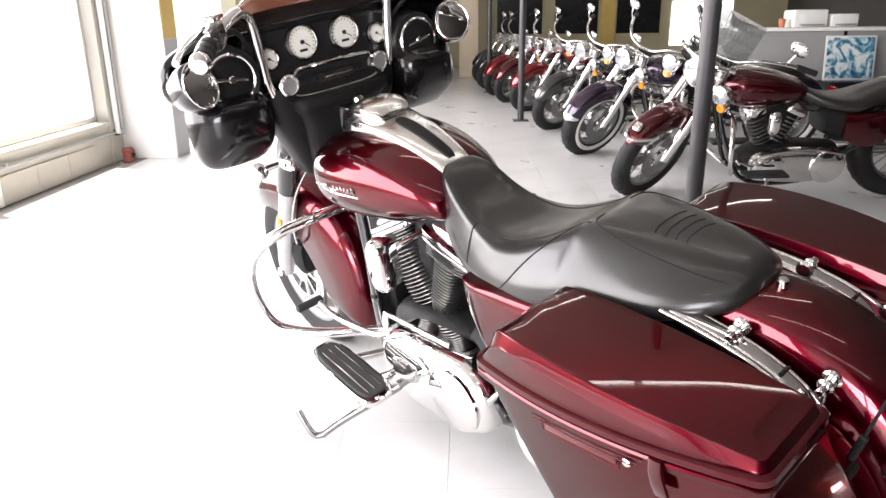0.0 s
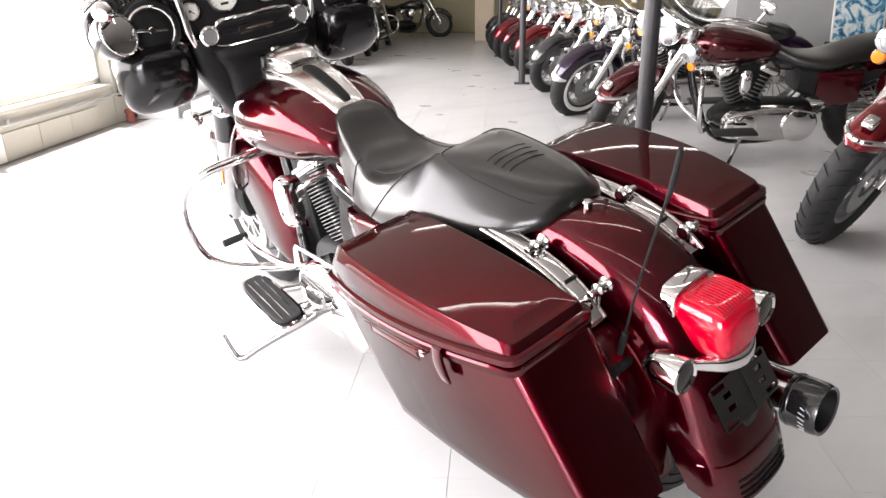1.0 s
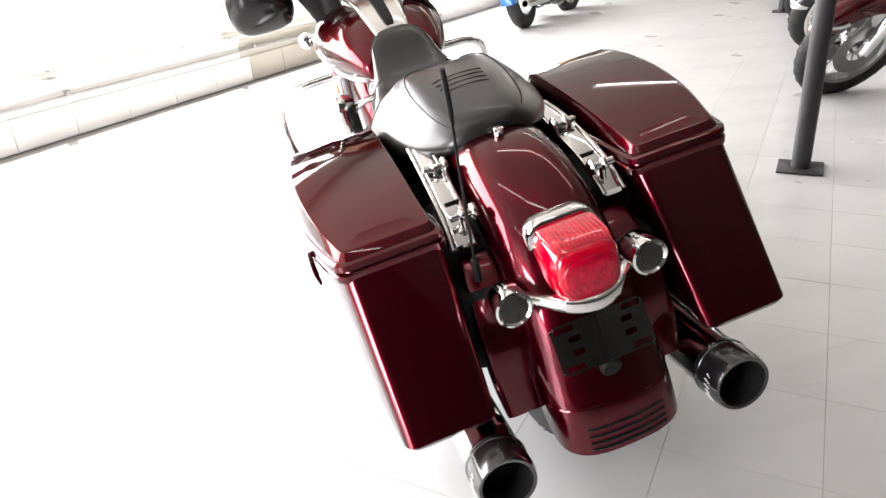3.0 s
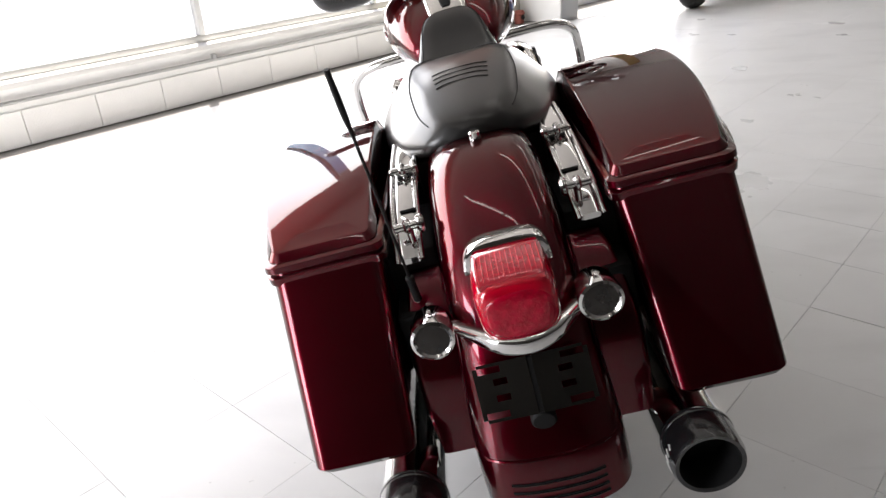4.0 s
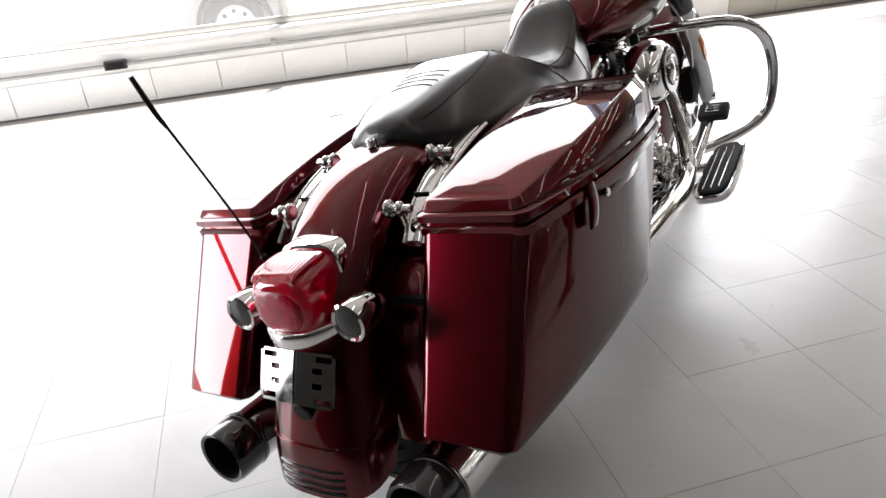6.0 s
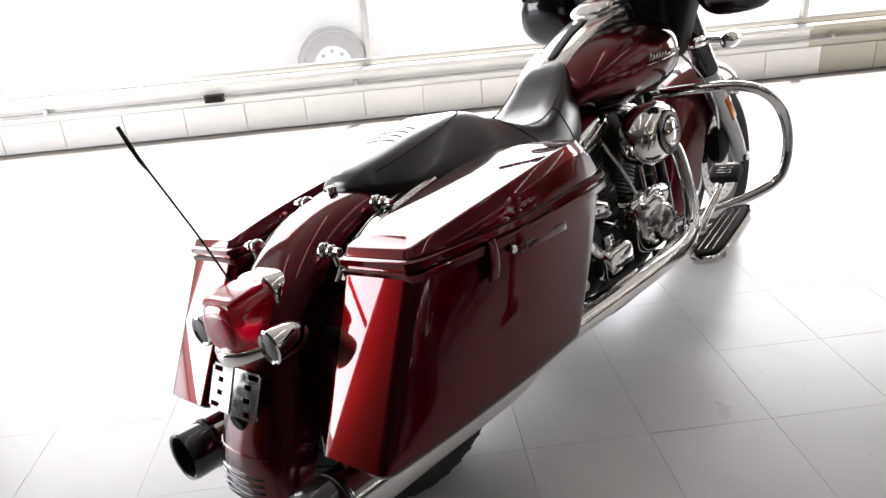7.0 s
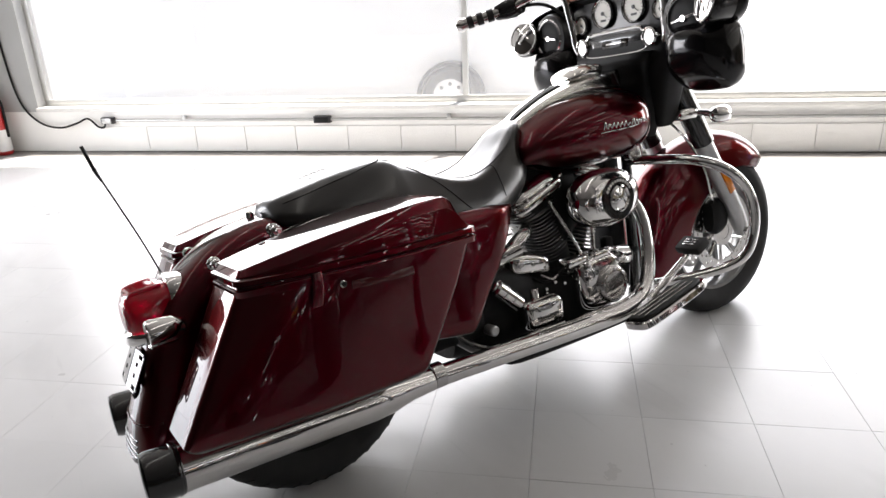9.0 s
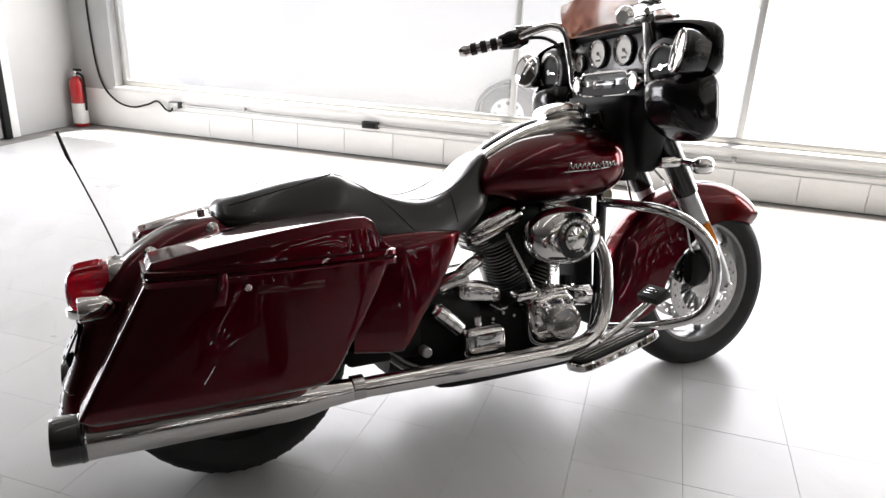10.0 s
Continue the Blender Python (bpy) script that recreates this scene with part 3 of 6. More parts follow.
def saddlebag(s):
    loops = []
    for k in range(16):
        t = max(0.0, (k - 2) / 13)
        low = (0.014, 0.004, 0.0)[min(k, 2)]
        xo = 0.371 - 0.001 * t
        base = bag_outline(0.200 - 0.016 * t + low, xo - low, -0.338 + 0.156 * t + low, 0.19 + 0.12 * t + 0.035 * math.sin(t * math.pi / 2) - low, 0.020, 0.012 + 0.020 * t)
        z = 0.320 + (0.010 if k == 1 else 0.0 if k == 0 else 0.018 + 0.265 * t)
        loops.append([(s * x, y, z + (rim_z(y) - 0.603) * t) for x, y in base])
    bag = part("saddlebag", rings(loops), RED, bike, "glossy dark red hard saddlebag", angle=50)
    top = (0.184, 0.370, -0.182, 0.346, 0.020, 0.035)
    for nm, zs in (("body_rim", ((-0.020, 0.001), (-0.018, 0.007), (-0.006, 0.008), (-0.003, 0.005), (-0.003, -0.004))), ("lid_rim", ((0.001, -0.004), (0.001, 0.004), (0.004, 0.008), (0.014, 0.007), (0.017, 0.001)))):
        loops = [[(s * x, y, rim_z(y) + dz) for x, y in bag_outline(*top, grow=g)] for dz, g in zs]
        part(nm, rings(loops), RED, bag, "glossy red rim along the lid's joint")
    loops = []
    for g, deep in ((-0.001, 1.0), (-0.001, 0.62), (-0.0020, 0.54), (-0.0085, 0.10), (-0.0098, 0.03), (-0.0120, 0.004), (-0.0150, 0.0), (-0.045, -0.03)):
        loop = []
        for x, y in bag_outline(*top[:4], max(0.004, 0.020 + g), top[5], g):
            yy = y if y < 0.2 else 0.2 + (y - 0.2) * (1.0 - 0.22 * (1 - deep) if deep < 0.6 else 1.0)
            foot, crown = rim_z(y) + 0.012, lid_top(yy)
            loop.append((s * x, yy, crown - deep * min(0.040, crown - foot) if deep < 1 else foot))
        loops.append(loop)
    shell = rings(loops, cap=False)
    shell.verts.ensure_lookup_table()
    edge = shell.verts[-len(loops[-1]):]
    n, mids = len(edge), []
    for i in range(n // 2):
        a, b = edge[i].co, edge[n - 1 - i].co
        mids.append(shell.verts.new(((a.x + b.x) / 2, (a.y + b.y) / 2, (a.z + b.z) / 2 + 0.0015 * math.sin(math.pi * i / (n // 2 - 1)))))
    for i in range(n // 2 - 1):
        shell.faces.new((edge[i], edge[i + 1], mids[i + 1], mids[i]))
        shell.faces.new((mids[i], mids[i + 1], edge[n - 2 - i], edge[n - 1 - i]))
    part("lid", shell, RED, bag, "domed red saddlebag lid with a creased edge", angle=24)
    # latch, side trim, reflector, lock
    flush = 0.0035 if s > 0 else 0.0
    UP, DOWN = Matrix.Translation((s * 0.024, 0, 0.020)), Matrix.Translation((s * 0.024, 0, -0.011))
    for k in range(3 if s < 0 else 0):
        part("trim_line", tube([(s * 0.3815, 0.20 - 0.004 * k, 0.597 - 0.008 * k), (s * 0.3855, 0.09, 0.602 - 0.008 * k), (s * 0.383, -0.02 + 0.008 * k, 0.606 - 0.008 * k)], 0.0013, n=8, steps=4), RED, bag, "", DOWN)
    part("latch_flap", loft([(0.556, s * 0.381 - flush, 0.003, -0.064, -0.040), (0.575, s * 0.383 - flush, 0.005, -0.060, -0.036), (0.60, s * 0.383 - flush, 0.005, -0.054, -0.032), (0.622, s * 0.380 - flush, 0.005, -0.052, -0.032)], 2, 16, 4, axis="z"), MAROON if s < 0 else RED, bag, "dark red latch flap", DOWN)
    part("lock", disc_between((s * 0.374, 0.008, 0.556), (s * 0.384, 0.008, 0.556), 0.0075, 20, 0.002), CHROME, bag, "round chrome lock", UP)
    refl = part("reflector", box(-0.003, 0.003, -0.072, 0.072, -0.009, 0.009, 0.002), SIDELENS, bag, "long dark red side reflector", UP @ Matrix.Translation((s * (0.3775 if s < 0 else 0.3728), 0.10, 0.545)) @ Matrix.Rotation(radians(-2), 4, "X"))
    if s < 0:
        part("frame", tube([(s * 0.379, 0.10 + 0.076 * u, 0.545 + 0.012 * v) for u, v in ((-1, -1), (1, -1), (1, 1), (-1, 1), (-1, -1))], 0.0011, n=6, straight=True), RED, refl, "", UP)
    part("lower_guard", box(s * 0.112, s * 0.190, -0.215, -0.10, 0.34, 0.50, 0.012), DARKPLASTIC, bike, "black lower panel beside the mudguard")
    part("inner_guard", box(s * 0.105, s * 0.196, -0.14, 0.06, 0.34, 0.575, 0.012), DARKPLASTIC, bike, "black inner panel beside the mudguard")
    path = ((0.11, 0.677), (0.035, 0.665), (-0.052, 0.641), (-0.122, 0.607), (-0.164, 0.567))
    for x in (0.112, 0.152):
        part("bag_rail", tube([(s * (x + 0.004 * k), y, z) for k, (y, z) in enumerate(path)], 0.0055, n=10), DULLCHROME, bag, "chrome bag support rail")
    part("rail_cover", loft([(y, s * (0.130 + 0.004 * k), 0.016, z - 0.004, z + 0.006) for k, (y, z) in enumerate(path)][::-1], 4, 20, 4), CHROME, bag, "chrome rail cover")
    for y, z in ((-0.012, 0.657), (-0.097, 0.625)):
        part("slot", box(s * 0.121, s * 0.149, y - 0.007, y + 0.007, z, z + 0.004, 0.001), DARKPLASTIC, bag, "", Matrix.Translation((0, y, z)) @ Matrix.Rotation(radians(-12 if y > -0.05 else 24) * -1, 4, "X") @ Matrix.Translation((0, -y, -z)))
    for y, z in ((-0.017, 0.670), (-0.160, 0.626)):
        post = disc_between((s * 0.110, y, z), (s * 0.158, y, z), 0.007, 16, 0.002)
        disc_between((s * 0.108, y, z), (s * 0.119, y, z), 0.0155, 20, 0.004, post)
        disc_between((s * 0.130, y, z), (s * 0.141, y, z), 0.0125, 20, 0.004, post)
        disc_between((s * 0.134, y + 0.004, z - 0.03), (s * 0.134, y, z), 0.006, 12, 0.001, post)
        part("docking_post", post, DULLCHROME, bag, "chrome docking post")
    return bag


for s in (-1, 1):
    saddlebag(s)

# seat: rows of place, half width and height of the foot, half width and height of the top, crown
SEAT = spline(((-0.008, 0.030, 0.694, 0.015, 0.708, 0.002), (0.005, 0.075, 0.684, 0.040, 0.722, 0.003), (0.03, 0.105, 0.676, 0.055, 0.733, 0.004), (0.08, 0.140, 0.664, 0.072, 0.746, 0.005), (0.16, 0.168, 0.650, 0.085, 0.764, 0.005), (0.24, 0.182, 0.640, 0.094, 0.776, 0.004), (0.285, 0.188, 0.634, 0.096, 0.780, 0.001), (0.315, 0.190, 0.628, 0.100, 0.774, -0.003), (0.345, 0.190, 0.620, 0.108, 0.757, -0.008), (0.41, 0.190, 0.604, 0.126, 0.727, -0.015), (0.48, 0.182, 0.588, 0.130, 0.702, -0.012), (0.55, 0.166, 0.580, 0.120, 0.694, -0.006), (0.62, 0.140, 0.588, 0.102, 0.712, -0.003), (0.68, 0.118, 0.608, 0.088, 0.748, 0.0), (0.725, 0.100, 0.638, 0.076, 0.786, 0.003), (0.752, 0.084, 0.668, 0.062, 0.803, 0.003), (0.770, 0.066, 0.693, 0.045, 0.808, 0.002), (0.782, 0.040, 0.728, 0.020, 0.800, 0.0)), 5)


def seat_side(row, steps=4):
    """The half section of the seat, from the middle of its underside over the flank to the middle of its top."""
    y, wb, zb, wt, zt, crown = row
    d, h = wb - wt, zt - zb
    keys = ((0, zb - 0.012), (0.6 * wb, zb - 0.012), (0.93 * wb, zb - 0.008), (wb, zb + 0.10 * h), (wb - 0.12 * d, zb + 0.38 * h), (wt + 0.42 * d, zb + 0.74 * h), (wt + 0.06 * d, zt - 0.06 * h), (0.72 * wt, zt + 0.2 * crown), (0.36 * wt, zt + 0.75 * crown), (0, zt + crown))
    return spline(keys, steps)


def seat_at(s, y, u, lift=0.0008):
    """A point on the seat's skin: u runs from the foot of the flank (0) to the middle of the top (1)."""
    row = [float(np.interp(y, [r[0] for r in SEAT], [r[k] for r in SEAT])) for k in range(6)]
    side = seat_side(row)[12:]
    at = u * (len(side) - 1)
    x, z = (float(np.interp(at, range(len(side)), [p[k] for p in side])) for k in (0, 1))
    return (s * (x + lift), y, z + lift)


seat_loops = []
for row in SEAT:
    half = seat_side(row)
    seat_loops.append([(x, row[0], z) for x, z in half] + [(-x, row[0], z) for x, z in half[-2:0:-1]])
seat = part("seat", rings(seat_loops), LEATHER, bike, "black leather two-up seat with stitched panels", angle=60)
SEAMS = (((0.300, 0.80), (0.285, 0.58), (0.20, 0.46), (0.10, 0.40), (0.03, 0.34)), ((0.335, 0.70), (0.375, 0.50), (0.45, 0.24), (0.50, 0.06)), ((0.30, 0.60), (0.345, 0.66), (0.40, 0.68), (0.50, 0.66), (0.60, 0.60), (0.70, 0.54), (0.76, 0.52)), ((0.62, 0.58), (0.625, 0.34), (0.63, 0.10)))
for s in (-1, 1):
    for seam in SEAMS:
        part("seam", tube([seat_at(s, *k) for k in spline(seam, 6)], 0.0011, n=6, straight=True), DARKPLASTIC, seat, "stitched seat seam")
for k in range(4):
    y = 0.185 - 0.020 * k
    part("stitch_line", tube([seat_at(-1, y - 0.004, 0.72), seat_at(-1, y + 0.002, 0.86), seat_at(1, y + 0.002, 0.86), seat_at(1, y - 0.004, 0.72)], 0.0008, n=6, steps=4), DARKPLASTIC, seat)
part("seat_bolt", disc_between((0, -0.030, 0.692), (0, -0.030, 0.710), 0.010, 20, 0.003), CHROME, bike, "chrome seat bolt")

# tank and console
tank = part("fuel_tank", loft([(0.725, 0, 0.085, 0.685, 0.735), (0.74, 0, 0.115, 0.675, 0.765), (0.795, 0, 0.145, 0.666, 0.808), (0.88, 0, 0.172, 0.643, 0.848), (0.98, 0, 0.192, 0.637, 0.868), (1.07, 0, 0.198, 0.637, 0.874), (1.15, 0, 0.186, 0.648, 0.866), (1.20, 0, 0.15, 0.674, 0.845), (1.228, 0, 0.09, 0.715, 0.81)], 6, 56, 2.25, power_top=2.6), RED, bike, "glossy dark red fuel tank")
LOWER = Matrix.Translation((0, 0, -0.036))
SATINCHROME = material("satin_chrome", (0.80, 0.79, 0.76), 0.20, 1.0, rough_vary=0.06, scale=20)
console = part("console", loft([(0.755, 0, 0.044, 0.785, 0.822), (0.80, 0, 0.053, 0.82, 0.860), (0.90, 0, 0.065, 0.87, 0.906), (1.00, 0, 0.078, 0.89, 0.934), (1.07, 0, 0.084, 0.89, 0.945), (1.13, 0, 0.070, 0.88, 0.935), (1.16, 0, 0.042, 0.87, 0.915)], 5, 40, 4.4), SATINCHROME, bike, "chrome tank console", LOWER)
part("console_inset", loft([(0.785, 0, 0.010, 0.845, 0.8545), (0.80, 0, 0.015, 0.852, 0.8655), (0.85, 0, 0.018, 0.872, 0.8905), (0.92, 0, 0.020, 0.900, 0.9185), (0.965, 0, 0.018, 0.914, 0.9295), (0.978, 0, 0.010, 0.92, 0.9325)], 4, 24, 5), DARKPLASTIC, console, "black ribbed inset with chrome lines", LOWER)
lines = bmesh.new()
for k in range(4):
    x = -0.0105 + 0.007 * k
    tube([(x, 0.81, 0.868), (x, 0.87, 0.897), (x, 0.945, 0.9235)], 0.0007, steps=3, n=6, bm=lines)
part("inset_lines", lines, CHROME, console, "", LOWER)
part("fuel_door", loft([(0.99, 0, 0.040, 0.93, 0.950), (1.015, 0, 0.066, 0.93, 0.972), (1.06, 0, 0.073, 0.93, 0.983), (1.105, 0, 0.062, 0.93, 0.976), (1.13, 0, 0.03, 0.93, 0.955)], 4, 28, 2.4), SATINCHROME, console, "domed chrome fuel filler door", LOWER)
part("key_switch", disc_between((0, 1.135, 0.93), (0, 1.15, 0.975), 0.017, 20, 0.004), CHROME, console, "", LOWER)
for s in (-1, 1):
    em = bmesh.new()
    rnd = random.Random(5)
    for k in range(12):
        y = 0.962 + 0.0150 * k
        h = rnd.uniform(0.008, 0.015) * (1.5 if k in (0, 7) else 1)
        xx = s * float(np.interp(y, (0.95, 1.07, 1.16), (0.1895, 0.1990, 0.1850)))
        tube([(xx, y, 0.752), (xx + s * 0.003, y + 0.006, 0.752 + h), (xx, y + 0.013, 0.754)], 0.0019, steps=3, n=6, bm=em)
    tube([(s * 0.190, 0.95, 0.744), (s * 0.199, 1.05, 0.748), (s * 0.187, 1.15, 0.753)], [0.0008, 0.0026, 0.0008], n=6, bm=em)
    part("tank_badge", em, CHROME, tank, "chrome script badge")
for s in (-1, 1):
    part("side_cover", loft([(0.29, s * 0.160, 0.044, 0.320, 0.620), (0.40, s * 0.163, 0.046, 0.305, 0.622), (0.435, s * 0.164, 0.046, 0.312, 0.622), (0.485, s * 0.162, 0.045, 0.388, 0.620), (0.54, s * 0.160, 0.042, 0.462, 0.616), (0.585, s * 0.153, 0.036, 0.535, 0.611), (0.615, s * 0.146, 0.024, 0.582, 0.608)], 5, 40, 6.5), RED, bike, "glossy dark red side cover")

# mufflers and exhaust
for s in (-1, 1):
    x = 0.215 if s > 0 else -0.228
    muffler = part("muffler", lathe([(-0.345, 0.046), (-0.345, 0.052), (0.10, 0.0505), (0.15, 0.046), (0.21, 0.034), (0.285, 0.028), (0.29, 0.0)], 40, Matrix.Translation((x, 0, 0.243 if s > 0 else 0.241)) @ Matrix.Rotation(radians(90), 4, "Z") @ Matrix.Rotation(radians(1.4), 4, "Y")), CHROME, bike, "long chrome muffler with black tip")
    tm = Matrix.Translation((x, 0, 0.243 if s > 0 else 0.241)) @ Matrix.Rotation(radians(90), 4, "Z") @ Matrix.Rotation(radians(1.4), 4, "Y")
    part("bore", lathe([(-0.343, 0.0), (-0.345, 0.044), (-0.403, 0.045)], 40, tm), DARKPLASTIC, muffler, "dark muffler outlet")
    part("tip", lathe([(-0.403, 0.045), (-0.405, 0.051), (-0.395, 0.0545), (-0.338, 0.0545), (-0.334, 0.051)], 40, tm), BLACKPAINT, muffler, "black muffler end cap with lettering bars")
    part("tip_ring", lathe([(-0.350, 0.0545), (-0.348, 0.0560), (-0.343, 0.0560), (-0.341, 0.0545)], 40, tm), BLACKPAINT, muffler)
    marks = bmesh.new()
    rnd = random.Random(3)
    for k in range(6):
        a = radians(60 + k * 11)
        r = 0.0552
        h = rnd.uniform(0.008, 0.016)
        tube([(-0.38 - h / 2, r * math.cos(a), r * math.sin(a)), (-0.38 + h / 2, r * math.cos(a + 0.07), r * math.sin(a + 0.07))], 0.0011, n=4, bm=marks, straight=True)
    part("script", marks, WHITE, muffler, "pale script marks", tm @ Matrix.Rotation(radians(-90), 4, "X"))
part("exhaust_pipe", tube([(0.215, 0.28, 0.236), (0.222, 0.50, 0.234), (0.226, 0.75, 0.229), (0.222, 0.94, 0.228), (0.208, 1.035, 0.252), (0.192, 1.085, 0.310), (0.172, 1.112, 0.39), (0.148, 1.122, 0.47), (0.11, 1.105, 0.545)], [0.0265, 0.028, 0.029, 0.028, 0.025, 0.022, 0.020, 0.020, 0.020], 8, 20), CHROME, bike, "chrome exhaust pipe with heat shield")
part("exhaust_clamp", lathe([(0.27, 0.030), (0.27, 0.032), (0.30, 0.032), (0.30, 0.030)], 32, Matrix.Translation((0.215, 0, 0.240)) @ Matrix.Rotation(radians(90), 4, "Z")), DULLCHROME, bike)
part("crossover_pipe", tube([(-0.235, 0.28, 0.241), (-0.22, 0.40, 0.25), (-0.16, 0.48, 0.28), (-0.06, 0.52, 0.32), (0.05, 0.56, 0.40), (0.10, 0.60, 0.45), (0.12, 0.66, 0.47)], 0.025, 6, 16), CHROME, bike, "chrome crossover exhaust pipe")

# tail lamp, indicators, number plate bracket, aerial
TAIL = Matrix.Translation((-0.004, 0.030, -0.013))
LENSRIB = material("ribbed_red_lens", (0.55, 0.0005, 0.026), 0.06, 0.0, 0.25, vary=0.35, scale=70, bump=0.22, bump_scale=160, transmission=0.35, ior=1.42)
LENSTOP = material("clear_red_lens", (0.70, 0.002, 0.034), 0.04, 0.0, 0.9, vary=0.2, scale=90, bump=0.02, bump_scale=120, transmission=0.55, ior=1.49)
RIBRED = material("moulded_red_rib", (0.60, 0.001, 0.022), 0.42, vary=0.1, scale=60)
REFLECTOR = material("bright_reflector", (0.80, 0.78, 0.76), 0.22, 1.0, vary=0.1, scale=200, bump=0.25, bump_scale=260)
tail_lamp = part("tail_lamp", loft([(-0.226, 0.004, 0.057, 0.494, 0.600), (-0.28, 0.004, 0.060, 0.490, 0.601), (-0.318, 0.004, 0.059, 0.490, 0.597), (-0.336, 0.004, 0.055, 0.494, 0.591), (-0.345, 0.004, 0.048, 0.500, 0.583), (-0.349, 0.004, 0.036, 0.511, 0.572)], 4, 44, 3.4), REDLENS, bike, "large glossy red tail lamp")
part("reflector_bowl", lathe([(0.004, 0.0), (0.002, 0.018), (-0.010, 0.036), (-0.028, 0.046)], 36, Matrix.Translation((0.004, -0.262, 0.546)) @ Matrix.Rotation(radians(90), 4, "Z")), REFLECTOR, tail_lamp, "bright reflector bowl")
part("bulb", lathe([(-0.030, 0.0), (-0.028, 0.007), (-0.018, 0.010), (-0.004, 0.006), (0.0, 0.0)], 20, Matrix.Translation((0.004, -0.266, 0.546)) @ Matrix.Rotation(radians(90), 4, "Z")), CLEARLENS, tail_lamp)
part("lens_face", loft([(-0.344, 0.004, 0.050, 0.499, 0.578), (-0.350, 0.004, 0.044, 0.505, 0.572), (-0.353, 0.004, 0.030, 0.516, 0.561)], 3, 36, 2.6), LENSRIB, tail_lamp, "ribbed red lens")
part("upper_lens", loft([(-0.340, 0.004, 0.046, 0.580, 0.5890), (-0.326, 0.004, 0.049, 0.586, 0.5965), (-0.285, 0.004, 0.051, 0.590, 0.6025), (-0.266, 0.004, 0.050, 0.592, 0.6030)], 3, 32, 5.0), LENSTOP, tail_lamp, "brighter ribbed upper lens")
for k in range(13):
    x = 0.004 + 0.0074 * (k - 6)
    part("lens_rib", tube([(x, -0.336, 0.5915), (x, -0.320, 0.5985), (x, -0.276, 0.6032)], 0.0006, n=5, steps=2), RIBRED, tail_lamp)
part("bezel", loft([(-0.196, 0.004, 0.056, 0.500, 0.600), (-0.208, 0.004, 0.065, 0.488, 0.609), (-0.250, 0.004, 0.0665, 0.485, 0.611), (-0.257, 0.004, 0.0620, 0.489, 0.606)], 3, 40, 3.8), CHROME, tail_lamp, "chrome tail lamp surround")
part("bracket", loft([(-0.098, -0.284, 0.010, 0.497, 0.513), (-0.074, -0.300, 0.014, 0.486, 0.507), (-0.040, -0.328, 0.018, 0.476, 0.505), (0.004, -0.338, 0.021, 0.472, 0.504), (0.048, -0.328, 0.018, 0.476, 0.505), (0.082, -0.300, 0.014, 0.486, 0.507), (0.104, -0.284, 0.010, 0.497, 0.513)], 5, 24, 3.4, axis="x"), CHROME, tail_lamp, "curved chrome crescent bracket under the lamp")
for s in (-1, 1):
    part("arm", tube([(s * 0.088, -0.305, 0.510), (s * 0.104, -0.304, 0.517), (s * 0.122, -0.303, 0.524)], 0.0095, n=12), CHROME, tail_lamp, "", TAIL)
    signal = part("turn_signal", lathe([(-0.352, 0.024), (-0.356, 0.028), (-0.354, 0.032), (-0.345, 0.0325), (-0.305, 0.030), (-0.285, 0.022), (-0.276, 0.010), (-0.274, 0.0)], 36, TAIL @ Matrix.Translation((s * 0.122, 0, 0.526)) @ Matrix.Rotation(radians(90), 4, "Z")), CHROME, bike, "chrome bullet indicator with smoked lens")
    part("lens", lathe([(-0.3545, 0.0), (-0.3545, 0.012), (-0.3525, 0.026)], 30, TAIL @ Matrix.Translation((s * 0.122, 0, 0.526)) @ Matrix.Rotation(radians(90), 4, "Z")), SMOKELENS, signal, "dark smoked lens")
POLISHED = material("polished_steel_plate", (0.29, 0.29, 0.285), 0.07, 1.0, rough_vary=0.05, scale=60)
PLATEM = Matrix.Translation((0.0, -0.378, 0.389)) @ Matrix.Rotation(radians(-27), 4, "X")
for s in (-1, 1):
    plate = bmesh.new()
    NX, NZ = 12, 18
    for i in range(NX):
        for k in range(NZ):
            if (6 <= i <= 10 and k in (1, 2, 15, 16)) or (5 <= i <= 7 and k in (6, 7, 11, 12)) or (i == 11 and k in (0, NZ - 1)):
                continue
            x0, x1 = s * (0.004 + 0.080 * i / NX), s * (0.004 + 0.080 * (i + 1) / NX)
            z0, z1 = 0.084 * k / NZ, 0.084 * (k + 1) / NZ
            plate.faces.new([plate.verts.new(p) for p in ((x0, 0, z0), (x1, 0, z0), (x1, 0, z1), (x0, 0, z1))])
    bmesh.ops.remove_doubles(plate, verts=plate.verts, dist=1e-5)
    ext = bmesh.ops.extrude_face_region(plate, geom=plate.faces[:])
    bmesh.ops.translate(plate, vec=(0, 0.003, 0), verts=[v for v in ext["geom"] if isinstance(v, bmesh.types.BMVert)])
    part("plate_bracket", plate, POLISHED, bike, "slotted steel number plate bracket", PLATEM @ Matrix.Rotation(radians(3 * s), 4, "Z"))
part("plate_hinge", box(-0.006, 0.006, 0.002, 0.014, 0.0, 0.082, 0.003), ENGINEBLACK, bike, "", PLATEM)
part("plate_stay", box(-0.03, 0.03, -0.352, -0.30, 0.45, 0.49, 0.006), ENGINEBLACK, bike, "", TAIL)
part("rear_reflector", disc_between((0.0, -0.348, 0.371), (0.0, -0.371, 0.367), 0.019, 28, 0.003), DARKPLASTIC, bike, "round dark reflector")
aerial = part("antenna", tube([(-0.147, -0.220, 0.560), (-0.146, -0.258, 0.685), (-0.144, -0.314, 0.845)], 0.0024, n=8), DARKPLASTIC, bike, "thin black whip antenna")
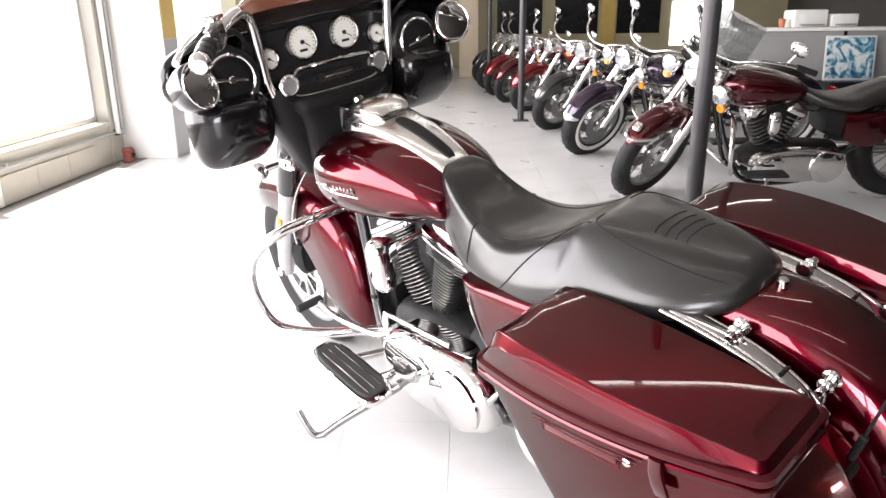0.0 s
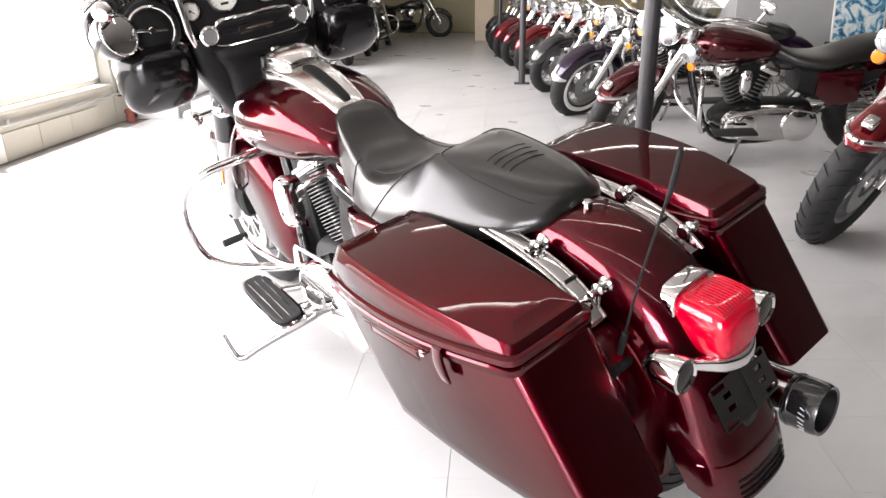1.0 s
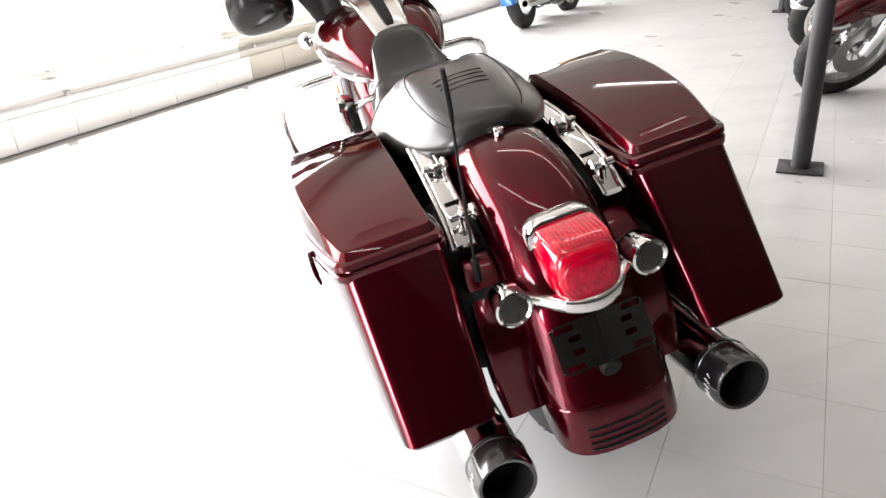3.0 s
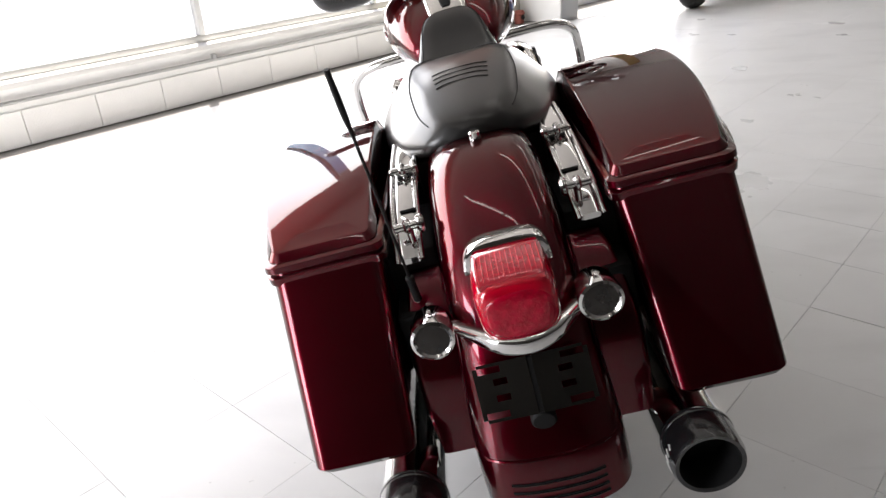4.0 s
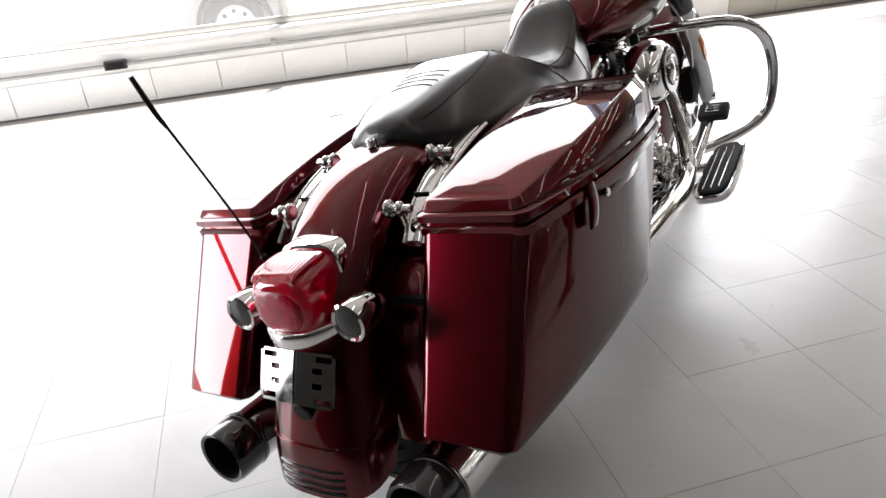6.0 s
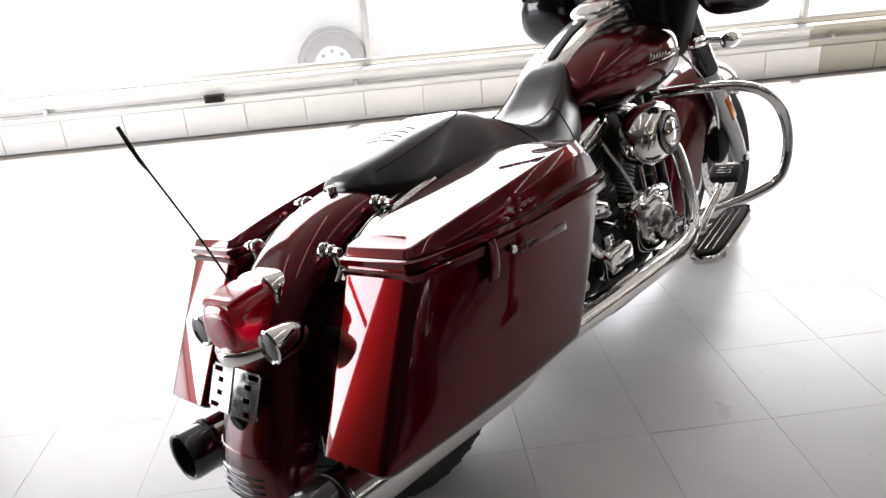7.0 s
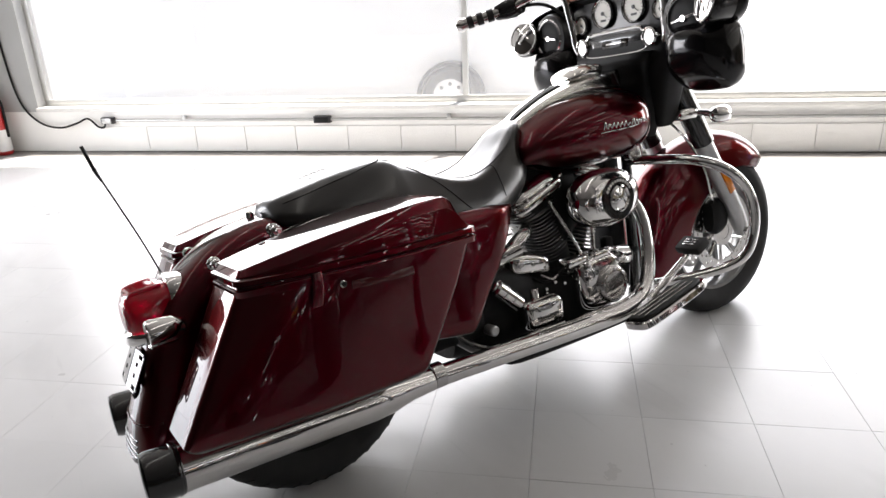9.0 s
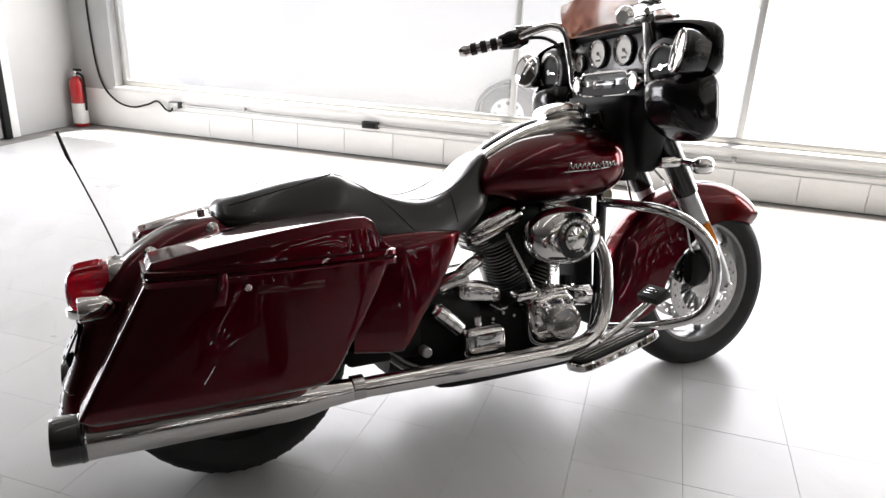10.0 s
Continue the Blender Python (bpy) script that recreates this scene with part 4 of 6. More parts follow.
part("mast_tip", tube([(-0.144, -0.310, 0.832), (-0.144, -0.320, 0.86), (-0.144, -0.335, 0.917)], [0.003, 0.0045, 0.004], n=10), DARKPLASTIC, aerial)
part("mast_base", disc_between((-0.147, -0.208, 0.520), (-0.147, -0.224, 0.572), 0.0065, 16, 0.002), DARKPLASTIC, aerial)

# engine
engine = part("crankcase", loft([(0.62, 0, 0.10, 0.20, 0.36), (0.68, 0, 0.12, 0.17, 0.375), (0.80, 0, 0.125, 0.155, 0.385), (0.92, 0, 0.125, 0.16, 0.385), (1.02, 0, 0.11, 0.19, 0.37), (1.06, 0, 0.08, 0.22, 0.33)], 4, 32, 4), ENGINEBLACK, bike, "black V-twin engine crankcase")


def cylinder(base, top, n_fins):
    base, top = Vector(base), Vector(top)
    axis = (top - base).normalized()
    q = Matrix.Translation(base) @ Vector((0, 0, 1)).rotation_difference(axis).to_matrix().to_4x4()
    length = (top - base).length
    cyl = part("cylinder", disc_between((0, 0, 0), (0, 0, length * 0.86), 0.052, 28), ENGINEBLACK, bike, "black finned engine cylinder", q)
    for k in range(n_fins):
        z = length * (0.04 + 0.79 * k / (n_fins - 1))
        w = 0.050 + 0.006 * min(1.0, k / 4)
        fin = loft([(z, 0, w + 0.026, -w * 0.95, w * 0.95), (z + 0.0028, 0, w + 0.026, -w * 0.95, w * 0.95)], 1, 28, 3.0, axis="z")
        part("fin", fin, FINEDGE, cyl, "", q)
    part("cylinder_head", loft([(length * 0.84, 0, 0.075, -0.07, 0.07), (length * 0.92, 0, 0.082, -0.075, 0.075), (length * 1.0, 0, 0.080, -0.07, 0.07)], 3, 32, 4, axis="z"), ENGINEBLACK, cyl, "black cylinder head", q)
    for k in range(4):
        z = length * (0.855 + 0.04 * k)
        part("head_fin", loft([(z, 0, 0.0800, -0.084, 0.084), (z + 0.003, 0, 0.0800, -0.084, 0.084)], 1, 32, 5, axis="z"), FINEDGE, cyl, "", q)
    rocker = part("rocker_cover", loft([(length * 1.0, 0.008, 0.086, -0.102, 0.102), (length * 1.015, 0.008, 0.090, -0.106, 0.106), (length * 1.11, 0.008, 0.089, -0.105, 0.105), (length * 1.125, 0.008, 0.086, -0.102, 0.102)], 3, 36, 6, axis="z"), CHROME, bike, "chrome rocker cover", q)
    part("rocker_top", loft([(length * 1.13, 0.014, 0.070, -0.088, 0.088), (length * 1.145, 0.014, 0.074, -0.092, 0.092), (length * 1.22, 0.014, 0.068, -0.086, 0.086), (length * 1.27, 0.014, 0.048, -0.064, 0.064), (length * 1.285, 0.014, 0.032, -0.045, 0.045)], 3, 36, 5, axis="z"), CHROME, rocker, "", q)
    part("gasket_band", loft([(length * 1.055, 0.008, 0.0905, -0.1065, 0.1065), (length * 1.07, 0.008, 0.0905, -0.1065, 0.1065)], 1, 36, 6, axis="z"), DARKPLASTIC, rocker, "", q)
    for a, b in ((0.088, -0.096), (0.090, -0.045), (0.090, 0.045), (0.088, 0.096)):
        part("rocker_bolt", disc_between((a, b, length * 1.12), (a, b, length * 1.165), 0.0065, 12, 0.002), DULLCHROME, rocker, "", q)
    return cyl


cylinder((0, 0.866, 0.368), (0, 0.789, 0.576), 17)
cylinder((0, 0.930, 0.370), (0, 1.026, 0.580), 17)
for y0, y1, z1 in ((0.872, 0.800, 0.570), (0.915, 0.945, 0.58)):
    pr = tube([(0.128, y0, 0.385), (0.112, (y0 + y1) / 2, (0.385 + z1) / 2), (0.085, y1, z1)], 0.0055, n=12, steps=4)
    disc_between((0.130, y0, 0.375), (0.127, y0, 0.405), 0.015, 16, 0.003, pr)
    part("pushrod_tube", pr, DULLCHROME, bike, "chrome pushrod tube", Matrix.Translation((0.020, 0, 0.004)))
ENG = Matrix.Translation((0.028, 0, 0.006))
cam_cover = part("cam_cover", loft([(0.085, 0.92, 0.085, 0.215, 0.40), (0.12, 0.92, 0.083, 0.22, 0.395), (0.138, 0.922, 0.074, 0.232, 0.38), (0.142, 0.923, 0.062, 0.245, 0.365)], 3, 36, 3.2, axis="x"), CHROME, bike, "chrome cam cover", ENG)
part("round_cover", lathe([(0.140, 0.056), (0.152, 0.056), (0.157, 0.050), (0.158, 0.042), (0.154, 0.040), (0.156, 0.0)], 40, ENG @ Matrix.Translation((0, 0.952, 0.290))), DULLCHROME, cam_cover, "round chrome points cover")
for k in range(5):
    a = 2 * math.pi * k / 5 + 0.3
    part("cover_screw", disc_between((0.155, 0.952 + 0.047 * math.cos(a), 0.290 + 0.047 * math.sin(a)), (0.160, 0.952 + 0.047 * math.cos(a), 0.290 + 0.047 * math.sin(a)), 0.004, 10), CHROME, cam_cover, "", ENG)
oil_filter = part("oil_filter", disc_between((0.085, 1.035, 0.352), (0.085, 1.108, 0.340), 0.034, 28, 0.010), CHROME, bike, "chrome oil filter")
part("filter_base", disc_between((0.085, 1.012, 0.356), (0.085, 1.036, 0.352), 0.028, 24, 0.003), ENGINEBLACK, oil_filter)
top_cover = part("gearbox_top_cover", loft([(0.628, 0.075, 0.030, 0.405, 0.440), (0.645, 0.080, 0.044, 0.392, 0.452), (0.70, 0.080, 0.046, 0.382, 0.446), (0.755, 0.080, 0.044, 0.372, 0.424), (0.778, 0.078, 0.030, 0.372, 0.400)], 4, 32, 4.5), CHROME, bike, "chrome starter housing behind the rear cylinder")
for y, z in ((0.652, 0.436), (0.70, 0.430), (0.745, 0.410)):
    part("housing_bolt", disc_between((0.118, y, z - 0.018), (0.130, y, z - 0.018), 0.006, 12, 0.001), DULLCHROME, top_cover)
for k in range(6):
    part("hose_clip" if k % 2 else "wiring_loom", tube([(0.10 + 0.004 * k, 0.71 + 0.030 * k, 0.372 - 0.004 * k), (0.118, 0.735 + 0.028 * k, 0.352), (0.115, 0.77 + 0.022 * k, 0.345 + 0.01 * (k % 3))], 0.004 + 0.001 * (k % 2), n=8, steps=4), DULLCHROME if k % 3 == 1 else DARKPLASTIC, bike)
for k in range(5):
    part("case_bolt", disc_between((0.122, 0.735 + 0.035 * k, 0.330 + 0.012 * (k % 2)), (0.131, 0.735 + 0.035 * k, 0.330 + 0.012 * (k % 2)), 0.0055, 12, 0.001), DULLCHROME, bike)
tappet = bmesh.new()
for y in (0.83, 0.93):
    box(0.095, 0.140, y - 0.035, y + 0.035, 0.372, 0.398, 0.006, bm=tappet)
part("tappet_block", tappet, CHROME, bike, "chrome tappet block", ENG)

# air cleaner
AIRS = Matrix.Translation((0.030, -0.020, 0.002))
air = part("air_cleaner", loft([(0.085, 0.978, 0.100, 0.488, 0.620), (0.105, 0.978, 0.122, 0.472, 0.636), (0.140, 0.978, 0.126, 0.468, 0.640), (0.165, 0.978, 0.115, 0.477, 0.630), (0.182, 0.978, 0.085, 0.495, 0.612), (0.186, 0.978, 0.065, 0.505, 0.602)], 4, 48, 2.2, axis="x"), CHROME, bike, "oval chrome air cleaner cover", AIRS)
AIRM = AIRS @ Matrix.Translation((0, 0.984, 0.553))
part("ring_band", lathe([(0.180, 0.062), (0.192, 0.060), (0.192, 0.042), (0.186, 0.040)], 48, AIRM), BLACKPAINT, air, "black ring with pale lettering bars")
part("centre_disc", lathe([(0.184, 0.041), (0.196, 0.039), (0.200, 0.034), (0.196, 0.030), (0.199, 0.012), (0.201, 0.0)], 40, AIRM), CHROME, air, "round chrome centre badge")
ringm = bmesh.new()
for k in range(11):
    a = radians(30 + 12 * k)
    box(-0.0035, 0.0035, -0.004, 0.004, -0.0005, 0.0005, bm=ringm)
    bmesh.ops.transform(ringm, matrix=Matrix.Translation((0.1926, 0.984 - 0.051 * math.cos(a), 0.553 + 0.051 * math.sin(a))) @ Matrix.Rotation(a - math.pi / 2, 4, "X") @ Matrix.Rotation(radians(90), 4, "Y"), verts=ringm.verts[-8:])
part("ring_marks", ringm, WHITE, air, "", AIRS)

# gearbox, starter and lower frame on the right
part("gearbox", loft([(0.42, 0, 0.10, 0.20, 0.42), (0.50, 0, 0.125, 0.18, 0.44), (0.62, 0, 0.13, 0.18, 0.43), (0.70, 0, 0.12, 0.19, 0.40)], 4, 32, 4), ENGINEBLACK, bike, "black gearbox casing")
gear_cover = part("gearbox_cover", loft([(0.120, 0.692, 0.066, 0.236, 0.322), (0.150, 0.692, 0.066, 0.236, 0.322), (0.168, 0.692, 0.060, 0.244, 0.315), (0.172, 0.692, 0.048, 0.254, 0.305)], 3, 32, 5, axis="x"), CHROME, bike, "chrome gearbox side cover", Matrix.Translation((0.013, -0.008, 0.004)))
gc = bmesh.new()
text_bars(0.652, 0, 0.268, 0.08, 0.008, 9, None, gc)
part("cover_marks", gc, DARKPLASTIC, gear_cover, "", Matrix.Translation((0.1865, -0.008, 0.004)) @ Matrix.Rotation(radians(90), 4, "Z"))
starter = part("starter_motor", disc_between((0.142, 0.545, 0.390), (0.142, 0.622, 0.318), 0.024, 28, 0.007), CHROME, bike, "chrome starter motor")
for k in (0.3, 0.62):
    part("band", disc_between((0.142, 0.545 + 0.077 * k, 0.390 - 0.072 * k), (0.142, 0.550 + 0.077 * k, 0.385 - 0.072 * k), 0.0255, 28, 0.001), DULLCHROME, starter)
part("end_cap", disc_between((0.142, 0.537, 0.397), (0.142, 0.546, 0.389), 0.017, 20, 0.003), DULLCHROME, starter)
part("bolt_cover", disc_between((0.15, 0.498, 0.285), (0.188, 0.498, 0.285), 0.0145, 24, 0.003), SILVER, bike, "round silver axle bolt cover")
for k in range(4):
    part("cover_rib", loft([(0.136, 0.862, 0.010, 0.252 + 0.034 * k, 0.270 + 0.034 * k), (0.150, 0.862, 0.008, 0.254 + 0.034 * k, 0.268 + 0.034 * k)], 2, 16, 4, axis="x"), CHROME, cam_cover, "", ENG)
    part("cover_bolt", disc_between((0.146, 0.862, 0.261 + 0.034 * k), (0.156, 0.862, 0.261 + 0.034 * k), 0.005, 10, 0.001), DULLCHROME, cam_cover, "", ENG)
part("oil_line", tube([(0.135, 0.90, 0.385), (0.150, 0.955, 0.400), (0.140, 1.01, 0.385), (0.11, 1.04, 0.37)], 0.006, 6, 10), DULLCHROME, bike, "braided oil line")
part("sensor_plug", box(0.10, 0.13, 0.985, 1.015, 0.385, 0.425, 0.006), DARKPLASTIC, bike)
part("oil_dipstick", disc_between((0.15, 0.672, 0.325), (0.15, 0.672, 0.352), 0.013, 16, 0.003), CHROME, bike)
for s in (-1, 1):
    part("frame_rail", tube([(s * 0.13, 0.36, 0.33), (s * 0.14, 0.50, 0.22), (s * 0.14, 0.75, 0.185), (s * 0.135, 1.02, 0.185), (s * 0.10, 1.12, 0.26), (s * 0.06, 1.17, 0.50), (s * 0.04, 1.20, 0.72)], 0.017, 6, 14), BLACKPAINT, bike, "black frame tube")
    part("swingarm", loft([(-0.04, s * 0.125, 0.018, 0.29, 0.345), (0.15, s * 0.125, 0.020, 0.285, 0.355), (0.36, s * 0.12, 0.022, 0.27, 0.37)], 3, 20, 4), ENGINEBLACK, bike, "black swingarm")
    part("shock", disc_between((s * 0.15, 0.02, 0.36), (s * 0.15, 0.20, 0.56), 0.025, 20, 0.004), ENGINEBLACK, bike)
part("frame_backbone", tube([(0, 0.30, 0.60), (0, 0.62, 0.655), (0, 0.95, 0.74), (0, 1.22, 0.86)], 0.03, 6, 14), BLACKPAINT, bike)
part("steering_head", disc_between((0, 1.275, 0.76), (0, 1.205, 0.92), 0.036, 24, 0.004), BLACKPAINT, bike)
part("battery_box", box(-0.12, 0.12, 0.32, 0.58, 0.42, 0.60, 0.015), DARKPLASTIC, bike)
part("fender_strut", box(-0.12, 0.12, 0.05, 0.30, 0.58, 0.655, 0.01), DARKPLASTIC, bike)
part("electrics_panel", box(-0.055, 0.055, 1.085, 1.15, 0.30, 0.66, 0.012), ENGINEBLACK, bike, "black electrics panel on the frame")
part("oil_cooler", box(-0.10, 0.10, 1.13, 1.16, 0.23, 0.36, 0.008), ENGINEBLACK, bike)
part("intake", loft([(0.84, 0.02, 0.06, 0.45, 0.64), (0.87, 0.02, 0.08, 0.43, 0.655), (0.93, 0.02, 0.07, 0.47, 0.65)], 2, 20, 4), ENGINEBLACK, bike)
part("tank_underside", box(-0.05, 0.05, 0.68, 1.16, 0.615, 0.670, 0.02), ENGINEBLACK, bike)
part("exhaust_bracket", loft([(0.50, 0.185, 0.012, 0.195, 0.225), (0.56, 0.185, 0.022, 0.178, 0.215), (0.80, 0.188, 0.022, 0.176, 0.212), (0.98, 0.185, 0.022, 0.178, 0.212), (1.04, 0.18, 0.012, 0.19, 0.21)], 3, 20, 4), ENGINEBLACK, bike, "black bracket under the exhaust")
part("pivot_block", box(-0.13, 0.15, 0.285, 0.50, 0.265, 0.43, 0.015), ENGINEBLACK, bike, "black casting behind the gearbox")
part("rear_header", tube([(0.05, 0.745, 0.505), (0.095, 0.710, 0.503), (0.112, 0.665, 0.488), (0.105, 0.62, 0.455), (0.07, 0.56, 0.40)], [0.018, 0.020, 0.020, 0.020, 0.020], 6, 16), DULLCHROME, bike, "chrome rear header pipe")

# primary case, shift linkage and horn on the left
prim = part("primary_cover", loft([(-0.120, 0.765, 0.215, 0.145, 0.382), (-0.185, 0.765, 0.213, 0.147, 0.380), (-0.210, 0.765, 0.202, 0.157, 0.369), (-0.218, 0.765, 0.180, 0.180, 0.346)], 3, 56, 2.8, axis="x"), CHROME, bike, "large chrome primary case cover")
part("derby_cover", lathe([(-0.212, 0.088), (-0.226, 0.088), (-0.232, 0.080), (-0.233, 0.0)], 44, Matrix.Translation((0, 0.665, 0.262))), CHROME, prim, "round chrome clutch cover")
part("inspection_cover", loft([(-0.212, 0.86, 0.052, 0.24, 0.305), (-0.224, 0.86, 0.048, 0.244, 0.301)], 2, 28, 4, axis="x"), DULLCHROME, prim)
part("horn_cover", loft([(-0.155, 0.905, 0.030, 0.50, 0.635), (-0.190, 0.905, 0.036, 0.49, 0.645), (-0.215, 0.905, 0.030, 0.50, 0.635), (-0.222, 0.905, 0.018, 0.52, 0.615)], 3, 28, 3.0, axis="x"), CHROME, bike, "chrome waterfall horn cover")
part("horn_bracket", tube([(-0.05, 0.86, 0.62), (-0.12, 0.88, 0.61), (-0.16, 0.90, 0.59)], 0.010, 4, 10), DULLCHROME, bike)
part("shift_rod", tube([(-0.205, 0.66, 0.420), (-0.215, 0.90, 0.435)], 0.0065, n=10, straight=True), CHROME, bike, "chrome shift linkage rod")
part("shift_lever", tube([(-0.215, 0.90, 0.435), (-0.225, 0.93, 0.36), (-0.25, 1.10, 0.37), (-0.27, 1.16, 0.42)], 0.009, 6, 10), CHROME, bike)
part("shift_peg", disc_between((-0.255, 1.16, 0.42), (-0.335, 1.165, 0.42), 0.012, 16, 0.003), RUBBER, bike, "black rubber shift peg")


def floorboard(s):
    def outline(half, length, z0, z1):
        loops = []
        for z, g in ((z0, 0.004), (z0 + 0.004, 0), (z1 - 0.004, 0), (z1, 0.004)):
            loop = []
            for j in range(44):
                a = 2 * math.pi * j / 44
                c, d = math.cos(a), math.sin(a)
                loop.append((s * (half - g) * math.copysign(abs(c) ** 0.5, c), (length - g) * math.copysign(abs(d) ** (0.62 if d > 0 else 0.35), d), z))
            loops.append(loop)
        return rings(loops)
    at = Matrix.Translation((s * (0.302 if s > 0 else 0.290), 1.032 if s > 0 else 1.035, 0.236)) @ Matrix.Rotation(radians(12), 4, "X") @ Matrix.Rotation(radians(-9 if s > 0 else 0), 4, "Y")
    board = part("floorboard", outline(0.054, 0.148, -0.015, 0.008), CHROME, bike, "half-moon floorboard with chrome edge", at)
    part("rubber_mat", outline(0.044, 0.132, 0.008, 0.016), RUBBER, board, "black ribbed rubber mat", at)
    for k in range(3):
        part("rib", tube([(s * (-0.022 + 0.022 * k), -0.115, 0.0175), (s * (-0.022 + 0.022 * k), 0.10, 0.0175)], 0.0016, n=6, straight=True), DULLCHROME, board, "", at)
    part("board_bracket", tube([(s * 0.12, 0.95, 0.195), (s * 0.20, 0.97, 0.198), (s * 0.27, 0.98, 0.212)], 0.014, 4, 12), DULLCHROME, board)
    part("front_bracket", tube([(s * 0.12, 1.06, 0.205), (s * 0.20, 1.08, 0.220), (s * 0.27, 1.09, 0.238)], 0.012, 4, 12), DULLCHROME, board)


for s in (-1, 1):
    floorboard(s)
    guard = part("engine_guard", tube([(s * x * (1.05 if s > 0 else 1.0), y + (0.010 if s > 0 else 0), z - (0.020 if s > 0 else 0)) for x, y, z in ((0.07, 1.165, 0.650), (0.18, 1.175, 0.650), (0.30, 1.200, 0.640), (0.362, 1.245, 0.600), (0.382, 1.295, 0.528), (0.382, 1.31, 0.430), (0.355, 1.285, 0.335), (0.27, 1.215, 0.290), (0.15, 1.13, 0.265), (0.09, 1.09, 0.255))], 0.0150, 8, 18), CHROME, bike, "chrome engine guard loop")
    part("clamp", disc_between((s * 0.075, 1.165, 0.655), (s * 0.105, 1.168, 0.655), 0.024, 18, 0.004), DULLCHROME, guard)
# brake pedal
pedal = part("brake_pedal", tube([(0.215, 1.06, 0.225), (0.225, 1.14, 0.275), (0.240, 1.22, 0.335)], [0.013, 0.012, 0.010], 4, 12), CHROME, bike, "chrome brake lever with rubber pad")
part("pad", box(-0.044, 0.044, -0.030, 0.030, -0.014, 0.014, 0.008), RUBBER, pedal, "black ribbed pedal pad", Matrix.Translation((0.247, 1.228, 0.356)) @ Matrix.Rotation(radians(28), 4, "X"))
for k in range(3):
    part("pad_rib", box(-0.022, 0.022, -0.014 + 0.011 * k, -0.010 + 0.011 * k, 0.014, 0.0165, 0.001), DULLCHROME, pedal, "", Matrix.Translation((0.247, 1.228, 0.356)) @ Matrix.Rotation(radians(28), 4, "X"))
# side stand
STANDMETAL = material("worn_stand_chrome", (0.34, 0.335, 0.33), 0.20, 1.0, rough_vary=0.1, scale=40)
stand = part("side_stand", tube([(-0.15, 0.90, 0.205), (-0.27, 0.955, 0.165), (-0.37, 1.000, 0.132), (-0.425, 1.020, 0.112)], [0.016, 0.014, 0.012, 0.012], 6, 14), STANDMETAL, bike, "chrome side stand, folded out")
part("foot", tube([(-0.420, 1.018, 0.110), (-0.446, 1.032, 0.114), (-0.454, 1.048, 0.148), (-0.457, 1.068, 0.188)], [0.012, 0.010, 0.009, 0.010], 6, 12), STANDMETAL, stand, "bent foot of the stand")

# fork, front brake
for s in (-1, 1):
    x = s * 0.112
    fork = part("fork_leg", tube([(x, 1.615, 0.30), (x, 1.585, 0.375), (x, 1.515, 0.505), (x, 1.432, 0.655)], [0.024, 0.030, 0.031, 0.031], 4, 22), SILVER, bike, "silver fork slider", STEERM)
    part("upper_cover", tube([(x, 1.436, 0.648), (x, 1.34, 0.825), (x, 1.285, 0.93)], 0.0365, 3, 24), BLACKPAINT, fork, "black upper fork cover", STEERM)
    part("reflector_strip", box(-0.004, 0.004, -0.014, 0.014, -0.046, 0.046, 0.002), AMBER, fork, "narrow amber fork reflector", STEERM @ Matrix.Translation((x + s * 0.030, 1.515, 0.505)) @ Matrix.Rotation(radians(29), 4, "X"))
    caliper = part("brake_caliper", loft([(1.475, s * 0.085, 0.022, 0.33, 0.43), (1.50, s * 0.085, 0.028, 0.315, 0.445), (1.54, s * 0.085, 0.026, 0.33, 0.44), (1.56, s * 0.085, 0.015, 0.35, 0.42)], 3, 24, 3), ENGINEBLACK, bike, "black brake caliper", STEERM)
    part("brake_hose", tube([(s * 0.10, 1.49, 0.43), (s * 0.125, 1.445, 0.47), (s * 0.13, 1.415, 0.56), (s * 0.11, 1.37, 0.66), (s * 0.06, 1.31, 0.76)], 0.0045, 6, 8), DULLCHROME, bike, "", STEERM)
    part("axle_nut", disc_between((s * 0.10, 1.61, 0.31), (s * 0.145, 1.61, 0.31), 0.016, 18, 0.003), CHROME, bike, "", STEERM)
    sig = part("front_turn_signal", lathe([(0.0, 0.0), (0.003, 0.012), (0.016, 0.024), (0.042, 0.027), (0.064, 0.027), (0.070, 0.022), (0.073, 0.0)], 32, STEERM @ Matrix.Translation((s * 0.205, 1.372, 0.742)) @ Matrix.Rotation(radians(90), 4, "Z")), CHROME, bike, "chrome bullet front indicator")
    part("signal_bracket", tube([(s * 0.10, 1.36, 0.755), (s * 0.15, 1.385, 0.752), (s * 0.203, 1.40, 0.745)], 0.011, 4, 12), CHROME, sig, "", STEERM)
part("lower_yoke", box(-0.15, 0.15, 1.30, 1.39, 0.735, 0.775, 0.015), CHROME, bike, "", STEERM)

